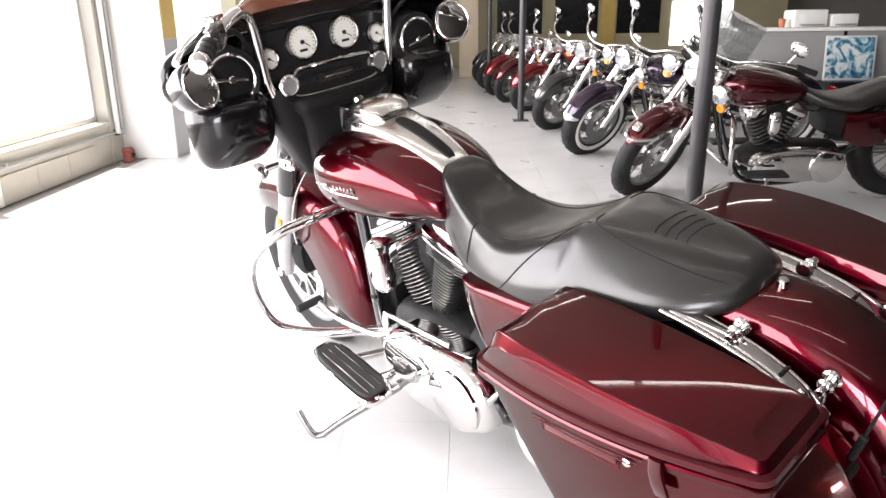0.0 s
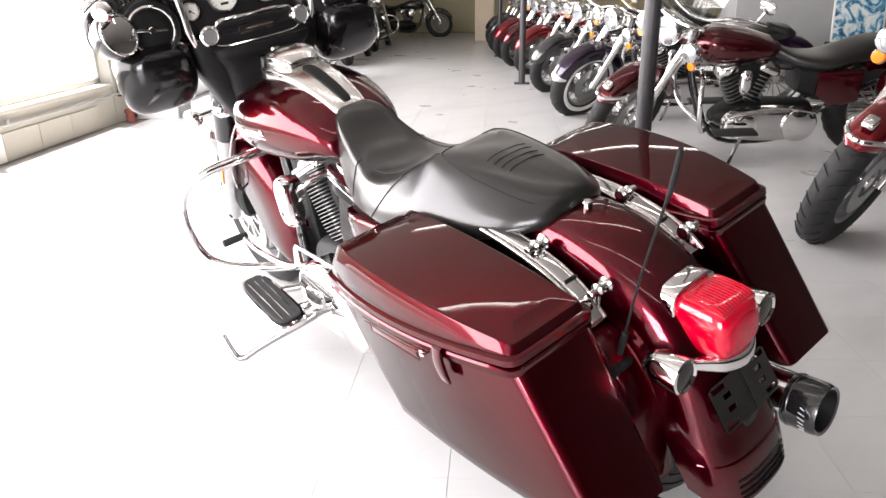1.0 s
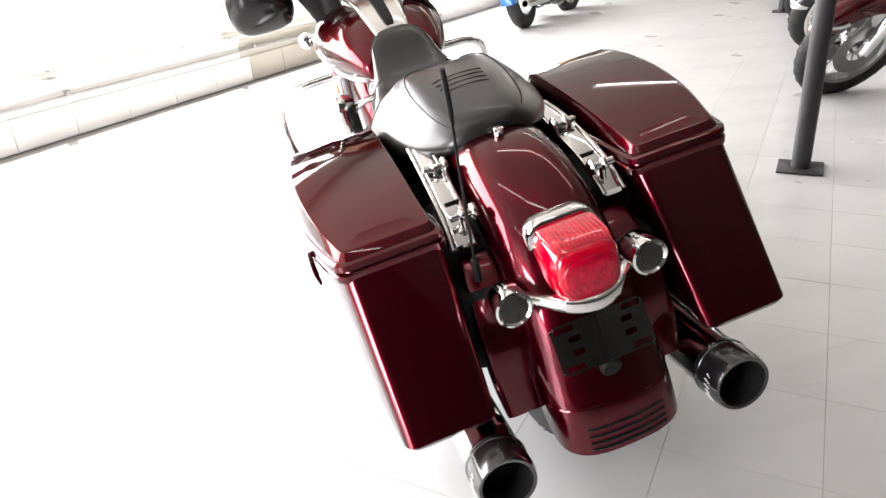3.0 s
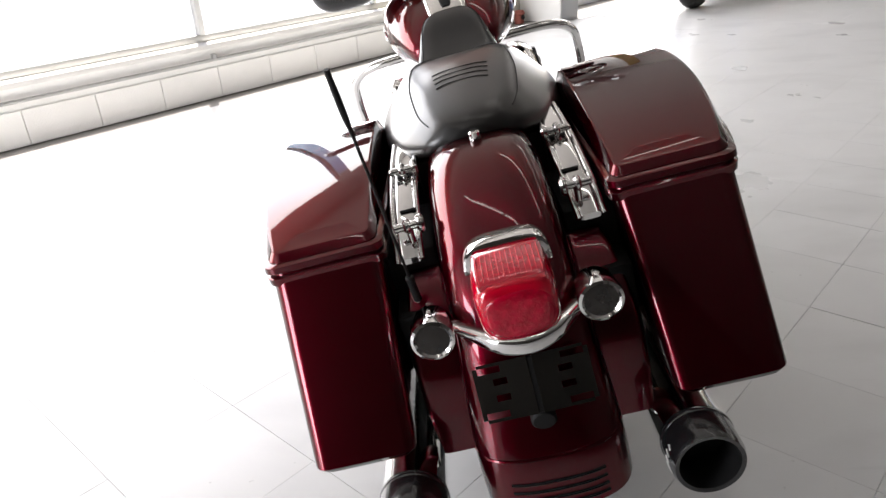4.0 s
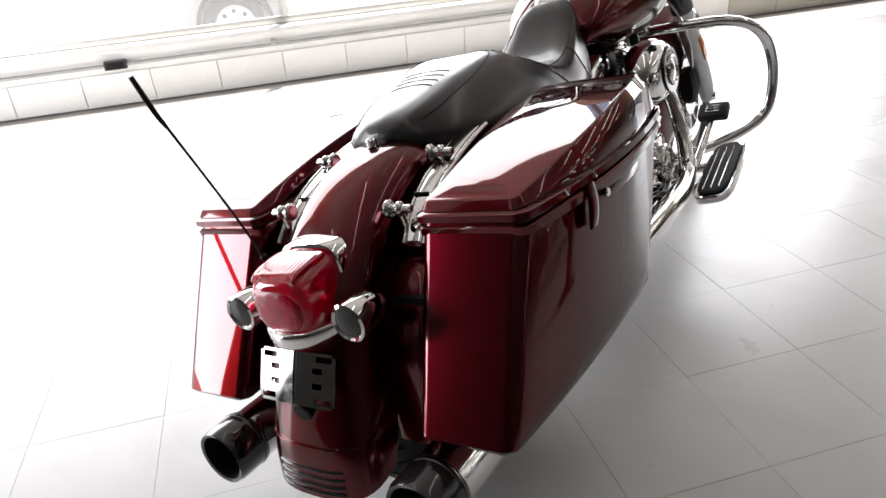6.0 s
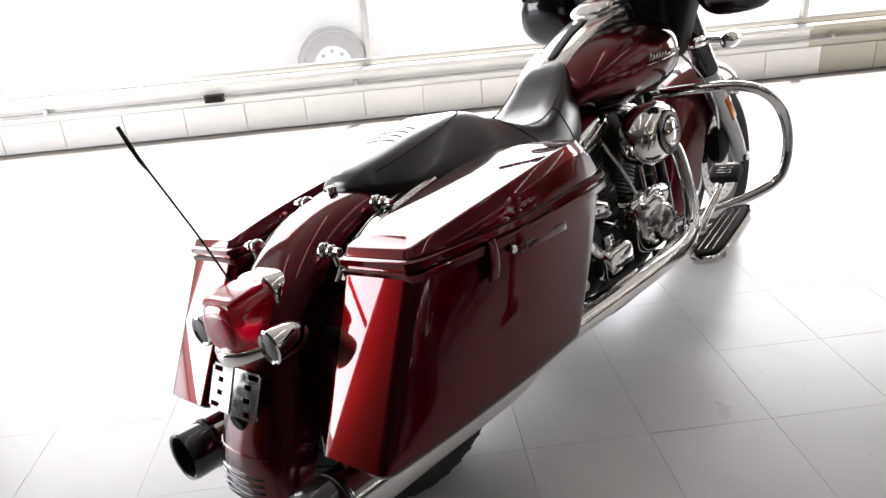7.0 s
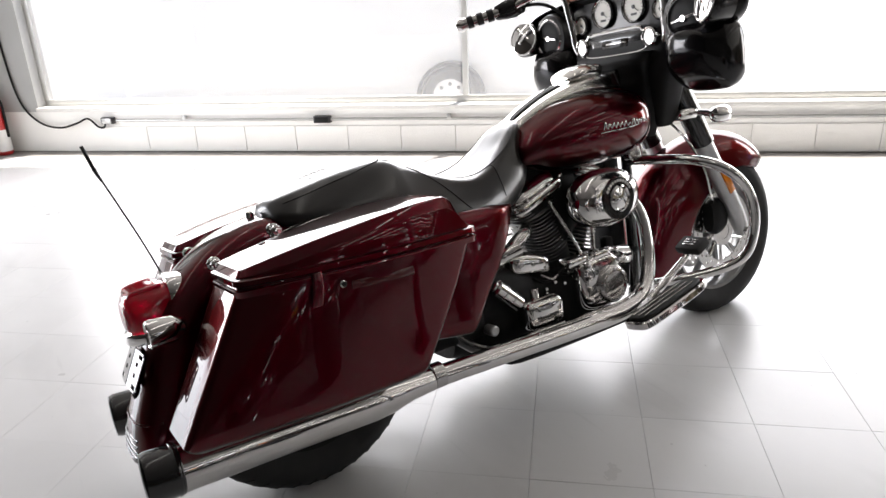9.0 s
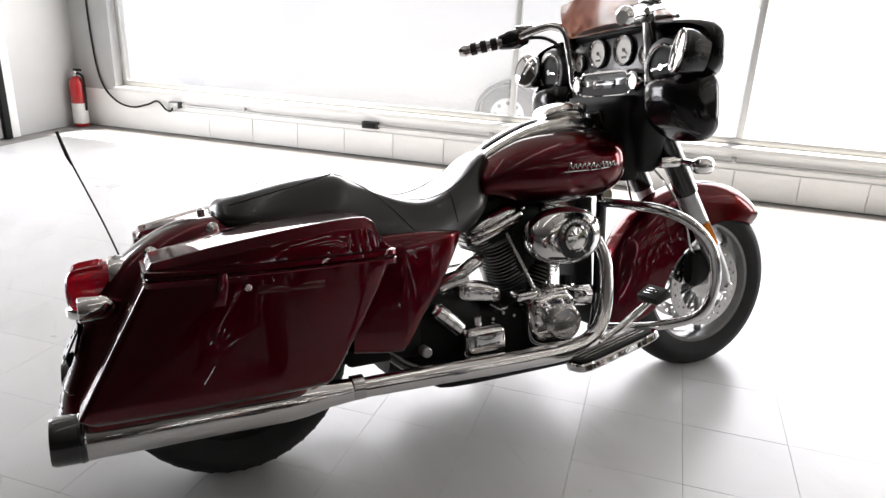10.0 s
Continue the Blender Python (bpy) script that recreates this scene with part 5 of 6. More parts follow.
# fairing
STEER_SAVED = STEERM
STEERM = STEER_SAVED @ Matrix.Translation((0, -0.022, 0))
FAIR = material("fairing_gloss_black", (0.005, 0.0045, 0.005), 0.13, 0.0, 0.0, vary=0.15, scale=20)
fairing = part("fairing", loft([(1.268, 0, 0.425, 1.010, 1.145), (1.262, 0, 0.440, 1.002, 1.152), (1.235, 0, 0.446, 0.998, 1.160), (1.215, 0, 0.450, 1.000, 1.165), (1.230, 0, 0.466, 0.985, 1.176), (1.26, 0, 0.460, 0.975, 1.182), (1.31, 0, 0.410, 0.965, 1.185), (1.37, 0, 0.310, 0.965, 1.175), (1.42, 0, 0.190, 0.98, 1.15), (1.44, 0, 0.08, 1.02, 1.10)], 5, 64, 3.2), FAIR, bike, "wide black batwing fairing", STEERM)
part("inner_shroud", loft([(0.725, 0, 0.105, 1.275, 1.335), (0.75, 0, 0.125, 1.255, 1.345), (0.84, 0, 0.165, 1.225, 1.345), (0.93, 0, 0.205, 1.205, 1.345), (1.00, 0, 0.215, 1.205, 1.345)], 4, 36, 5, axis="z"), DARKPLASTIC, fairing, "black inner shroud over the fork", STEERM)
for s in (-1, 1):
    part("lower_wing", loft([(1.155, s * 0.315, 0.030, 0.945, 0.985), (1.163, s * 0.315, 0.058, 0.915, 1.0), (1.18, s * 0.315, 0.084, 0.890, 1.01), (1.21, s * 0.318, 0.105, 0.858, 1.03), (1.25, s * 0.318, 0.110, 0.830, 1.04), (1.29, s * 0.312, 0.106, 0.830, 1.03), (1.32, s * 0.297, 0.085, 0.85, 1.0)], 5, 40, 3.4), FAIR, fairing, "black lower fairing pod", STEERM)
    pod = part("speaker_pod", lathe([(0.0, 0.055), (0.006, 0.078), (0.02, 0.084), (0.06, 0.088)], 44, STEERM @ Matrix.Translation((s * 0.305 - (0.012 if s > 0 else 0), 1.190, 1.060 - (0.022 if s > 0 else 0))) @ Matrix.Rotation(radians(90), 4, "Z")), PLASTIC, bike, "black loudspeaker with chrome ring", None)
    SP = STEERM @ Matrix.Translation((s * 0.305 - (0.012 if s > 0 else 0), 1.190, 1.060 - (0.022 if s > 0 else 0))) @ Matrix.Rotation(radians(90), 4, "Z")
    part("grille", lathe([(0.004, 0.0), (0.002, 0.03), (0.006, 0.060), (0.010, 0.066)], 44, SP), DARKPLASTIC, pod, "dark mesh grille")
    part("chrome_ring", lathe([(0.002, 0.058), (-0.001, 0.062), (0.003, 0.066), (0.006, 0.062)], 48, SP), CHROME, pod, "thin chrome ring")
    part("speaker_badge", box(-0.003, 0.001, -0.042, 0.042, -0.0035, 0.0035, 0.001, bm=disc_between((-0.004, 0, 0), (0.002, 0, 0), 0.010, 20, 0.002)), CHROME, pod, "slim chrome badge", SP @ Matrix.Rotation(radians(-10 * s), 4, "X"))
    MM = STEERM @ Matrix.Translation((s * 0.405, 1.165, 1.069)) @ Matrix.Rotation(radians(-24 * s), 4, "Z") @ Matrix.Rotation(radians(-13), 4, "X")
    mirror = part("fairing_mirror", loft([(-0.012, 0, 0.047, -0.051, 0.053), (-0.004, 0, 0.054, -0.058, 0.060), (0.02, 0, 0.055, -0.058, 0.060), (0.06, 0, 0.040, -0.045, 0.048)], 3, 36, 2.3), BLACKPAINT, bike, "oval chrome-edged mirror on the fairing", MM)
    part("mirror_ring", tube([(0.050 * math.cos(2 * math.pi * k / 28), -0.013, 0.001 + 0.055 * math.sin(2 * math.pi * k / 28)) for k in range(29)], 0.004, n=8, straight=True, cap=False), CHROME, mirror, "", MM)
    part("mirror_glass", loft([(-0.0155, 0, 0.047, -0.051, 0.053), (-0.0150, 0, 0.048, -0.052, 0.054)], 1, 36, 2.2), CHROME, mirror, "mirror glass", MM)
dash = part("dashboard", loft([(1.240, 0, 0.225, 0.975, 1.150), (1.25, 0, 0.245, 0.960, 1.165), (1.27, 0, 0.25, 0.955, 1.165)], 4, 48, 4), PLASTIC, bike, "black instrument panel", STEERM)
part("dash_hood", loft([(1.222, 0, 0.150, 1.158, 1.172), (1.232, 0, 0.205, 1.150, 1.184), (1.262, 0, 0.235, 1.140, 1.196), (1.300, 0, 0.245, 1.140, 1.200), (1.325, 0, 0.20, 1.150, 1.190)], 4, 44, 3.4), DARKPLASTIC, dash, "black hood over the gauges", STEERM)
for x, z, r in ((-0.068, 1.105, 0.041), (0.068, 1.105, 0.041), (-0.175, 1.082, 0.024), (0.175, 1.082, 0.024)):
    GM = STEERM @ Matrix.Translation((x, 1.233, z)) @ Matrix.Rotation(radians(90), 4, "Z")
    gauge = part("gauge", lathe([(-0.002, r), (-0.008, r + 0.004), (-0.004, r + 0.008), (0.012, r + 0.008)], 44, GM), BLACKPAINT, dash, "round gauge with pale dial")
    part("dial", lathe([(-0.0005, 0), (-0.0005, r)], 40, GM), DIALFACE, dash, "pale dial face")
    part("dial_ring", lathe([(-0.004, r - 0.0005), (-0.006, r + 0.0015), (-0.004, r + 0.0035)], 44, GM), CHROME, dash)
    ticks = bmesh.new()
    for k in range(17):
        a = radians(-40 + 260 * k / 16)
        tube([(-0.0012, r * 0.80 * math.cos(a), r * 0.80 * math.sin(a)), (-0.0012, r * 0.92 * math.cos(a), r * 0.92 * math.sin(a))], 0.0009, n=4, bm=ticks, straight=True)
    tube([(-0.003, 0, 0), (-0.003, r * 0.62 * math.cos(radians(215)), r * 0.62 * math.sin(radians(215)))], 0.0012, n=4, bm=ticks, straight=True)
    disc_between((-0.004, 0, 0), (-0.001, 0, 0), r * 0.15, 14, bm=ticks)
    if r > 0.04:
        box(-0.0016, -0.0006, -0.012, 0.012, -r * 0.62, -r * 0.45, bm=ticks)
    part("dial_marks", ticks, GAUGEGLASS, dash, "", GM)
RADIOM = STEERM @ Matrix.Translation((0, 0, -0.014))
radio = part("radio", loft([(1.208, 0, 0.130, 0.985, 1.046), (1.214, 0, 0.135, 0.980, 1.050), (1.248, 0, 0.135, 0.980, 1.050)], 3, 40, 6), BLACKPAINT, bike, "radio in a chrome surround", RADIOM)
rim_pts = []
for k in range(61):
    a = 2 * math.pi * k / 60
    c, d = math.cos(a), math.sin(a)
    rim_pts.append((0.140 * math.copysign(abs(c) ** 0.35, c), 1.208, 1.015 + (0.034 + 0.008 * (1 if abs(c) < 0.6 and d > 0 else 0)) * math.copysign(abs(d) ** 0.45, d)))
part("chrome_surround", tube(rim_pts, 0.005, n=8, straight=True, cap=False), CHROME, radio, "chrome radio surround", RADIOM)
part("display", box(-0.055, 0.060, 1.204, 1.208, 1.004, 1.030, 0.002), SMOKELENS, radio, "", RADIOM)
part("slot", box(-0.035, 0.055, 1.202, 1.205, 1.016, 1.021, 0.001), DULLCHROME, radio, "", RADIOM)
for x in (-0.148, 0.150):
    RG = RADIOM @ Matrix.Translation((x, 1.206, 1.020)) @ Matrix.Rotation(radians(90), 4, "Z")
    part("knob_gauge", lathe([(-0.002, 0.0), (-0.002, 0.021), (-0.008, 0.024), (-0.004, 0.030), (0.02, 0.030)], 36, RG), CHROME, radio, "small round gauge in chrome", None)
    part("knob_dial", lathe([(-0.003, 0.0), (-0.003, 0.020)], 30, RG), SILVER, radio)
part("dash_apron", loft([(0.70, 0, 0.085, 1.21, 1.29), (0.80, 0, 0.115, 1.19, 1.30), (0.905, 0, 0.13, 1.18, 1.29), (0.94, 0, 0.15, 1.16, 1.26), (0.965, 0, 0.16, 1.16, 1.26)], 3, 28, 4, axis="z"), DARKPLASTIC, bike, "", STEERM)
ws = bmesh.new()
loops = []
for k in range(9):
    t = k / 8
    half = 0.29 * (1 - 0.35 * t * t)
    loops.append([(half * math.sin(a), 1.33 - 0.10 * t - 0.10 * (1 - math.cos(a)), 1.165 + 0.135 * t * math.cos(a * 0.55)) for a in [(-1 + j / 10) * 1.25 for j in range(21)]])
rings(loops, closed=False, cap=False, bm=ws)
bmesh.ops.solidify(ws, geom=ws.faces[:], thickness=0.004)
part("windscreen", ws, SMOKEGLASS, bike, "low brown-tinted windscreen", STEERM)
part("windscreen_trim", tube([(0.292 * math.sin(a), 1.325 - 0.10 * (1 - math.cos(a)), 1.180) for a in [(-1 + j / 10) * 1.2 for j in range(21)]], 0.006, n=8, straight=True), CHROME, bike, "", STEERM)

STEERM = STEER_SAVED
# handlebar
for s in (-1, 1):
    bar = part("handlebar", tube([(s * 0.06, 1.235, 0.93), (s * 0.15, 1.225, 0.955), (s * 0.195, 1.205, 1.00), (s * 0.205, 1.195, 1.09), (s * 0.215, 1.180, 1.180), (s * 0.245, 1.155, 1.212), (s * 0.295, 1.115, 1.206), (s * 0.355, 1.065, 1.184), (s * 0.395, 1.025, 1.171)], 0.0145, 8, 18), CHROME, bike, "tall chrome handlebar", STEERM)
    grip = part("grip", tube([(s * 0.390, 1.030, 1.172), (s * 0.425, 0.982, 1.162), (s * 0.462, 0.918, 1.149)], 0.0200, 4, 24), DULLCHROME, bar, "chrome grip with black rubber bands", STEERM)
    for k in range(3):
        a, b = 0.15 + 0.27 * k, 0.31 + 0.27 * k
        part("grip_band", tube([(s * (0.390 + 0.072 * u), 1.030 - 0.112 * u - 0.012 * u * (1 - u), 1.172 - 0.023 * u) for u in (a, (a + b) / 2, b)], 0.0212, 2, 22), RUBBER, grip, "", STEERM)
    part("grip_end", tube([(s * 0.460, 0.921, 1.1495), (s * 0.466, 0.911, 1.1475), (s * 0.474, 0.897, 1.144)], [0.023, 0.024, 0.016], 4, 20), CHROME, bar, "chrome grip end cap", STEERM)
    part("switch_housing", loft([(s * 0.335, 1.082, 0.024, 1.158, 1.214), (s * 0.362, 1.060, 0.030, 1.146, 1.212), (s * 0.390, 1.034, 0.026, 1.146, 1.198)], 3, 24, 3.2, axis="x"), BLACKPAINT, bar, "black switch housing", STEERM)
    part("reservoir", box(-0.035, 0.035, -0.022, 0.022, 0, 0.026, 0.008), CHROME, bar, "", STEERM @ Matrix.Translation((s * 0.345, 1.098, 1.200)) @ Matrix.Rotation(radians(-45 * s), 4, "Z"))
    part("lever", tube([(s * 0.358, 1.115, 1.192), (s * 0.415, 1.070, 1.182), (s * 0.470, 1.000, 1.168), (s * 0.505, 0.945, 1.156)], [0.010, 0.008, 0.007, 0.008], 6, 10), CHROME, bar, "chrome lever", STEERM)
    part("cable", tube([(s * 0.37, 1.07, 1.18), (s * 0.28, 1.14, 1.175), (s * 0.225, 1.20, 1.11), (s * 0.21, 1.215, 1.02), (s * 0.14, 1.24, 0.94)], 0.006, 6, 8), DARKPLASTIC, bar, "", STEERM)

# ---- the other motorcycles ----


def spoke_wheel(parent, y, radius, half, rim, m, name, white=False, n_spokes=18, disc=True):
    at = m @ Matrix.Translation((0, y, radius))
    wheel = part(name, tyre_mesh(radius, half, rim), RUBBER, parent, "black rubber tyre on a chrome wheel", at)
    part("tread", groove_mesh(radius, half, 30, 0.0008, 0.0028), DARKPLASTIC, wheel, m=at)
    part("rim", lathe([(-half * 0.78, rim + 0.006), (-half * 0.6, rim - 0.02), (half * 0.6, rim - 0.02), (half * 0.78, rim + 0.006), (half * 0.6, rim - 0.008), (-half * 0.6, rim - 0.008), (-half * 0.78, rim + 0.006)], 48), ALLOY, wheel, "", at)
    sp = bmesh.new()
    for k in range(n_spokes):
        a = 2 * math.pi * k / n_spokes
        b = a + (0.35 if k % 2 else -0.35)
        tube([((-1) ** k * 0.03, 0.035 * math.cos(b), 0.035 * math.sin(b)), (0, (rim - 0.015) * math.cos(a), (rim - 0.015) * math.sin(a))], 0.004, n=5, bm=sp, straight=True)
    part("spokes", sp, ALLOY, wheel, "", at)
    part("hub", lathe([(-0.06, 0), (-0.06, 0.03), (-0.03, 0.042), (0.03, 0.042), (0.06, 0.03), (0.06, 0)], 24), DULLCHROME, wheel, "", at)
    if white:
        for s in (-1, 1):
            x = s * half * 1.005
            part("white_wall", lathe([(x * 0.90, rim + 0.010), (x * 1.0, rim + 0.022), (x * 0.985, rim + 0.045), (x * 0.9, rim + 0.052)], 48), PANEWHITE, wheel, "white sidewall band", at)
    if disc:
        for s in (-1, 1):
            part("brake_disc", lathe([(s * 0.055, 0.07), (s * 0.055, 0.145), (s * 0.060, 0.145), (s * 0.060, 0.07)], 40), ALLOY, wheel, "", at)
    return wheel


def cruiser(label, paint, m, screen=False, white=False, lamps=True, steer=36, lean=-9, bags=False, fat=False, solo=False, chrome_tip=True, brow=20):
    b = thing("motorcycle", label, "motorcycle", m @ pose(0, 0, 0, -1.2, 0, 0) @ pose(0, 0, 0, 0, lean, 0), "motorcycles parked in the shop")
    at = Vector((0, 1.58, 0.33))
    axis = Vector((0, -math.sin(radians(30)), math.cos(radians(30))))
    S = Matrix.Translation(at) @ Matrix.Rotation(radians(steer), 4, axis) @ Matrix.Translation(-at)
    U = S @ Matrix.Translation((0, 0.02, -0.05))
    R, half, rim = (0.335, 0.068, 0.21) if fat else (0.33, 0.055, 0.235)
    spoke_wheel(b, 1.58, R, half, rim, S, "front_wheel", white)
    spoke_wheel(b, 0.0, 0.325, 0.075, 0.21, Matrix(), "rear_wheel", white, disc=False)
    ff = part("front_fender", arch((0, 1.58, R), [(brow, R + 0.025, 0.03, 0.03), (brow + 8, R + 0.03, 0.07, 0.07), (60, R + 0.03, 0.082, 0.10), (100, R + 0.03, 0.084, 0.12), (140, R + 0.035, 0.084, 0.11), (165, R + 0.045, 0.08, 0.08), (170, R + 0.045, 0.05, 0.05)], 4, 12), paint, b, "painted front mudguard", S)
    if brow > 30:
        bar = []
        for k in range(13):
            a = math.pi * k / 12
            w = 0.094 * math.cos(a)
            ang = radians(brow + 26 - 22 * math.sin(a))
            rr = R + 0.040 - 0.085 * abs(math.cos(a)) ** 3
            bar.append((w, 1.58 + rr * math.cos(ang), R + rr * math.sin(ang)))
        part("fender_bar", tube(bar, 0.011, 2, 8), CHROME, ff, "chrome bar round the mudguard", S)
        a = radians(brow + 17)
        part("fender_lamp", loft([(0.0, 0, 0.026, -0.03, 0.035), (0.016, 0, 0.024, -0.026, 0.03), (0.022, 0, 0.014, -0.012, 0.018)], 2, 16, 4, axis="z"), CHROME, ff, "small chrome mudguard lamp", S @ Matrix.Translation((0, 1.58 + (R + 0.045) * math.cos(a), R + (R + 0.045) * math.sin(a))) @ Matrix.Rotation(a - math.pi / 2, 4, "X"))
    elif chrome_tip:
        part("fender_tip", arch((0, 1.58, R), [(18, R + 0.028, 0.03, 0.04), (21, R + 0.034, 0.064, 0.075), (27, R + 0.034, 0.074, 0.085)], 3, 12), CHROME, ff, "chrome mudguard tip", S)
    part("rear_fender", arch((0, 0, 0.325), [(60, 0.37, 0.085, 0.08), (100, 0.372, 0.092, 0.12), (140, 0.375, 0.095, 0.14), (175, 0.385, 0.095, 0.12), (190, 0.395, 0.08, 0.08)], 5, 12), paint, b, "painted rear mudguard")
    part("fuel_tank", loft([(0.66, 0, 0.05, 0.68, 0.73), (0.74, 0, 0.10, 0.655, 0.785), (0.88, 0, 0.14, 0.635, 0.835), (1.02, 0, 0.155, 0.625, 0.862), (1.12, 0, 0.14, 0.645, 0.862), (1.20, 0, 0.085, 0.70, 0.83)], 4, 28, 2.3), paint, b, "painted teardrop tank")
    part("tank_console", loft([(0.74, 0, 0.025, 0.76, 0.795), (0.90, 0, 0.04, 0.81, 0.850), (1.05, 0, 0.05, 0.84, 0.878), (1.14, 0, 0.035, 0.84, 0.868)], 3, 18, 3), CHROME, b, "chrome tank console")
    part("seat", loft([(-0.10, 0, 0.05, 0.67, 0.71), (-0.02, 0, 0.11, 0.65, 0.765), (0.14, 0, 0.135, 0.63, 0.78), (0.28, 0, 0.15, 0.61, 0.735), (0.42, 0, 0.17, 0.585, 0.69), (0.58, 0, 0.13, 0.61, 0.70), (0.70, 0, 0.07, 0.66, 0.75)] if not solo else [(0.20, 0, 0.06, 0.64, 0.70), (0.30, 0, 0.15, 0.63, 0.74), (0.44, 0, 0.16, 0.62, 0.71), (0.60, 0, 0.11, 0.64, 0.73), (0.70, 0, 0.06, 0.70, 0.78)], 4, 28, 2.5), LEATHER, b, "black leather seat")
    part("crankcase", loft([(0.44, 0, 0.11, 0.22, 0.38), (0.58, 0, 0.125, 0.18, 0.39), (0.84, 0, 0.13, 0.16, 0.40), (0.98, 0, 0.10, 0.19, 0.36), (1.04, 0, 0.06, 0.23, 0.32)], 3, 24, 2.8), ENGINEBLACK, b, "black engine casing")
    for y0, y1 in ((0.82, 0.71), (0.88, 0.99)):
        q = Matrix.Translation((0, y0, 0.385)) @ Vector((0, 0, 1)).rotation_difference(Vector((0, y1 - y0, 0.24))).to_matrix().to_4x4()
        cyl = part("cylinder", disc_between((0, 0, 0), (0, 0, 0.24), 0.05, 20), ENGINEBLACK, b, "finned cylinder", q)
        for k in range(7):
            part("fin", loft([(0.02 + 0.026 * k, 0, 0.07, -0.066, 0.066), (0.026 + 0.026 * k, 0, 0.07, -0.066, 0.066)], 1, 16, 3.5, axis="z"), FINEDGE, cyl, "", q)
        part("rocker_cover", loft([(0.21, 0, 0.08, -0.068, 0.068), (0.24, 0, 0.084, -0.07, 0.07), (0.275, 0, 0.06, -0.05, 0.05)], 2, 20, 5, axis="z"), CHROME, b, "chrome rocker cover", q)
    part("primary_cover", loft([(-0.12, 0.71, 0.29, 0.165, 0.385), (-0.17, 0.71, 0.285, 0.17, 0.38), (-0.193, 0.71, 0.265, 0.185, 0.365), (-0.20, 0.71, 0.235, 0.205, 0.345)], 3, 40, 2.6, axis="x"), DULLCHROME, b, "chrome primary case cover")
    part("clutch_cover", lathe([(-0.14, 0.115), (-0.19, 0.112), (-0.21, 0.10), (-0.222, 0.06), (-0.225, 0.0)], 32, Matrix.Translation((-0.006, 0.545, 0.28))), CHROME, b, "round chrome clutch cover")
    part("alternator_cover", lathe([(-0.18, 0.075), (-0.205, 0.072), (-0.212, 0.05), (-0.214, 0.0)], 28, Matrix.Translation((0, 0.87, 0.275))), CHROME, b, "round chrome alternator cover")
    part("carburettor", loft([(0.74, 0, 0.055, 0.46, 0.64), (0.82, 0, 0.07, 0.44, 0.66), (0.94, 0, 0.055, 0.47, 0.64)], 2, 18, 3.5), ENGINEBLACK, b, "dark carburettor and manifold")
    part("spine_cover", loft([(0.58, 0, 0.06, 0.58, 0.68), (0.90, 0, 0.055, 0.60, 0.68), (1.20, 0, 0.05, 0.66, 0.76)], 2, 16, 4), BLACKPAINT, b, "")
    part("gear_linkage", tube([(-0.215, 0.46, 0.36), (-0.222, 0.70, 0.40), (-0.235, 0.99, 0.37)], 0.006, 3, 6), CHROME, b, "")
    part("gear_lever", tube([(-0.22, 0.98, 0.38), (-0.25, 1.02, 0.31), (-0.27, 1.13, 0.36), (-0.34, 1.14, 0.36)], 0.008, 3, 7), CHROME, b, "")
    part("side_panel", loft([(0.20, -0.125, 0.03, 0.40, 0.60), (0.34, -0.135, 0.035, 0.38, 0.60), (0.46, -0.13, 0.028, 0.44, 0.59)], 3, 20, 4), paint, b, "painted side panel")
    part("air_cleaner", lathe([(0.08, 0.07), (0.10, 0.085), (0.15, 0.08), (0.165, 0.05), (0.168, 0)], 30, Matrix.Translation((0, 0.92, 0.55))), CHROME, b, "round chrome air cleaner")
    part("horn_cover", loft([(-0.14, 0.90, 0.03, 0.49, 0.62), (-0.185, 0.90, 0.036, 0.48, 0.63), (-0.205, 0.90, 0.02, 0.51, 0.60)], 2, 18, 3, axis="x"), CHROME, b, "chrome horn cover")
    for s in (-1, 1):
        part("frame_tube", tube([(s * 0.12, 0.10, 0.52), (s * 0.13, 0.40, 0.36), (s * 0.13, 0.60, 0.18), (s * 0.12, 1.0, 0.17), (s * 0.07, 1.14, 0.40), (s * 0.03, 1.24, 0.78)], 0.015, 5, 8), BLACKPAINT, b, "")
        part("fork_leg", tube([(s * 0.10, 1.58, 0.33), (s * 0.10, 1.45, 0.56), (s * 0.10, 1.30, 0.82), (s * 0.10, 1.25, 0.91)], [0.026, 0.031, 0.030, 0.030], 3, 14), CHROME, b, "polished fork leg", S)
        part("engine_guard", tube([(s * 0.06, 1.14, 0.60), (s * 0.22, 1.17, 0.59), (s * 0.33, 1.20, 0.52), (s * 0.35, 1.20, 0.40), (s * 0.28, 1.16, 0.28), (s * 0.08, 1.08, 0.22)], 0.015, 5, 10), CHROME, b, "chrome engine guard")
        part("floorboard", box(s * 0.32 - 0.055, s * 0.32 + 0.055, 0.84, 1.10, 0.275, 0.295, 0.008), RUBBER, b, "black footboard")
        part("handlebar", tube([(0, 1.22, 0.99), (s * 0.12, 1.21, 1.01), (s * 0.22, 1.16, 1.055), (s * 0.33, 1.04, 1.055), (s * 0.44, 0.90, 1.02)], 0.0118, 5, 10), CHROME, b, "chrome handlebar", U)
        part("grip", tube([(s * 0.37, 0.985, 1.046), (s * 0.45, 0.885, 1.016)], 0.018, n=12, straight=True), RUBBER, b, "black grip", U)
        mir = part("mirror", loft([(1.02, s * 0.36, 0.05, 1.14, 1.20), (1.035, s * 0.36, 0.058, 1.13, 1.21), (1.05, s * 0.36, 0.04, 1.145, 1.195)], 2, 20, 2.4), CHROME, b, "chrome mirror", U)
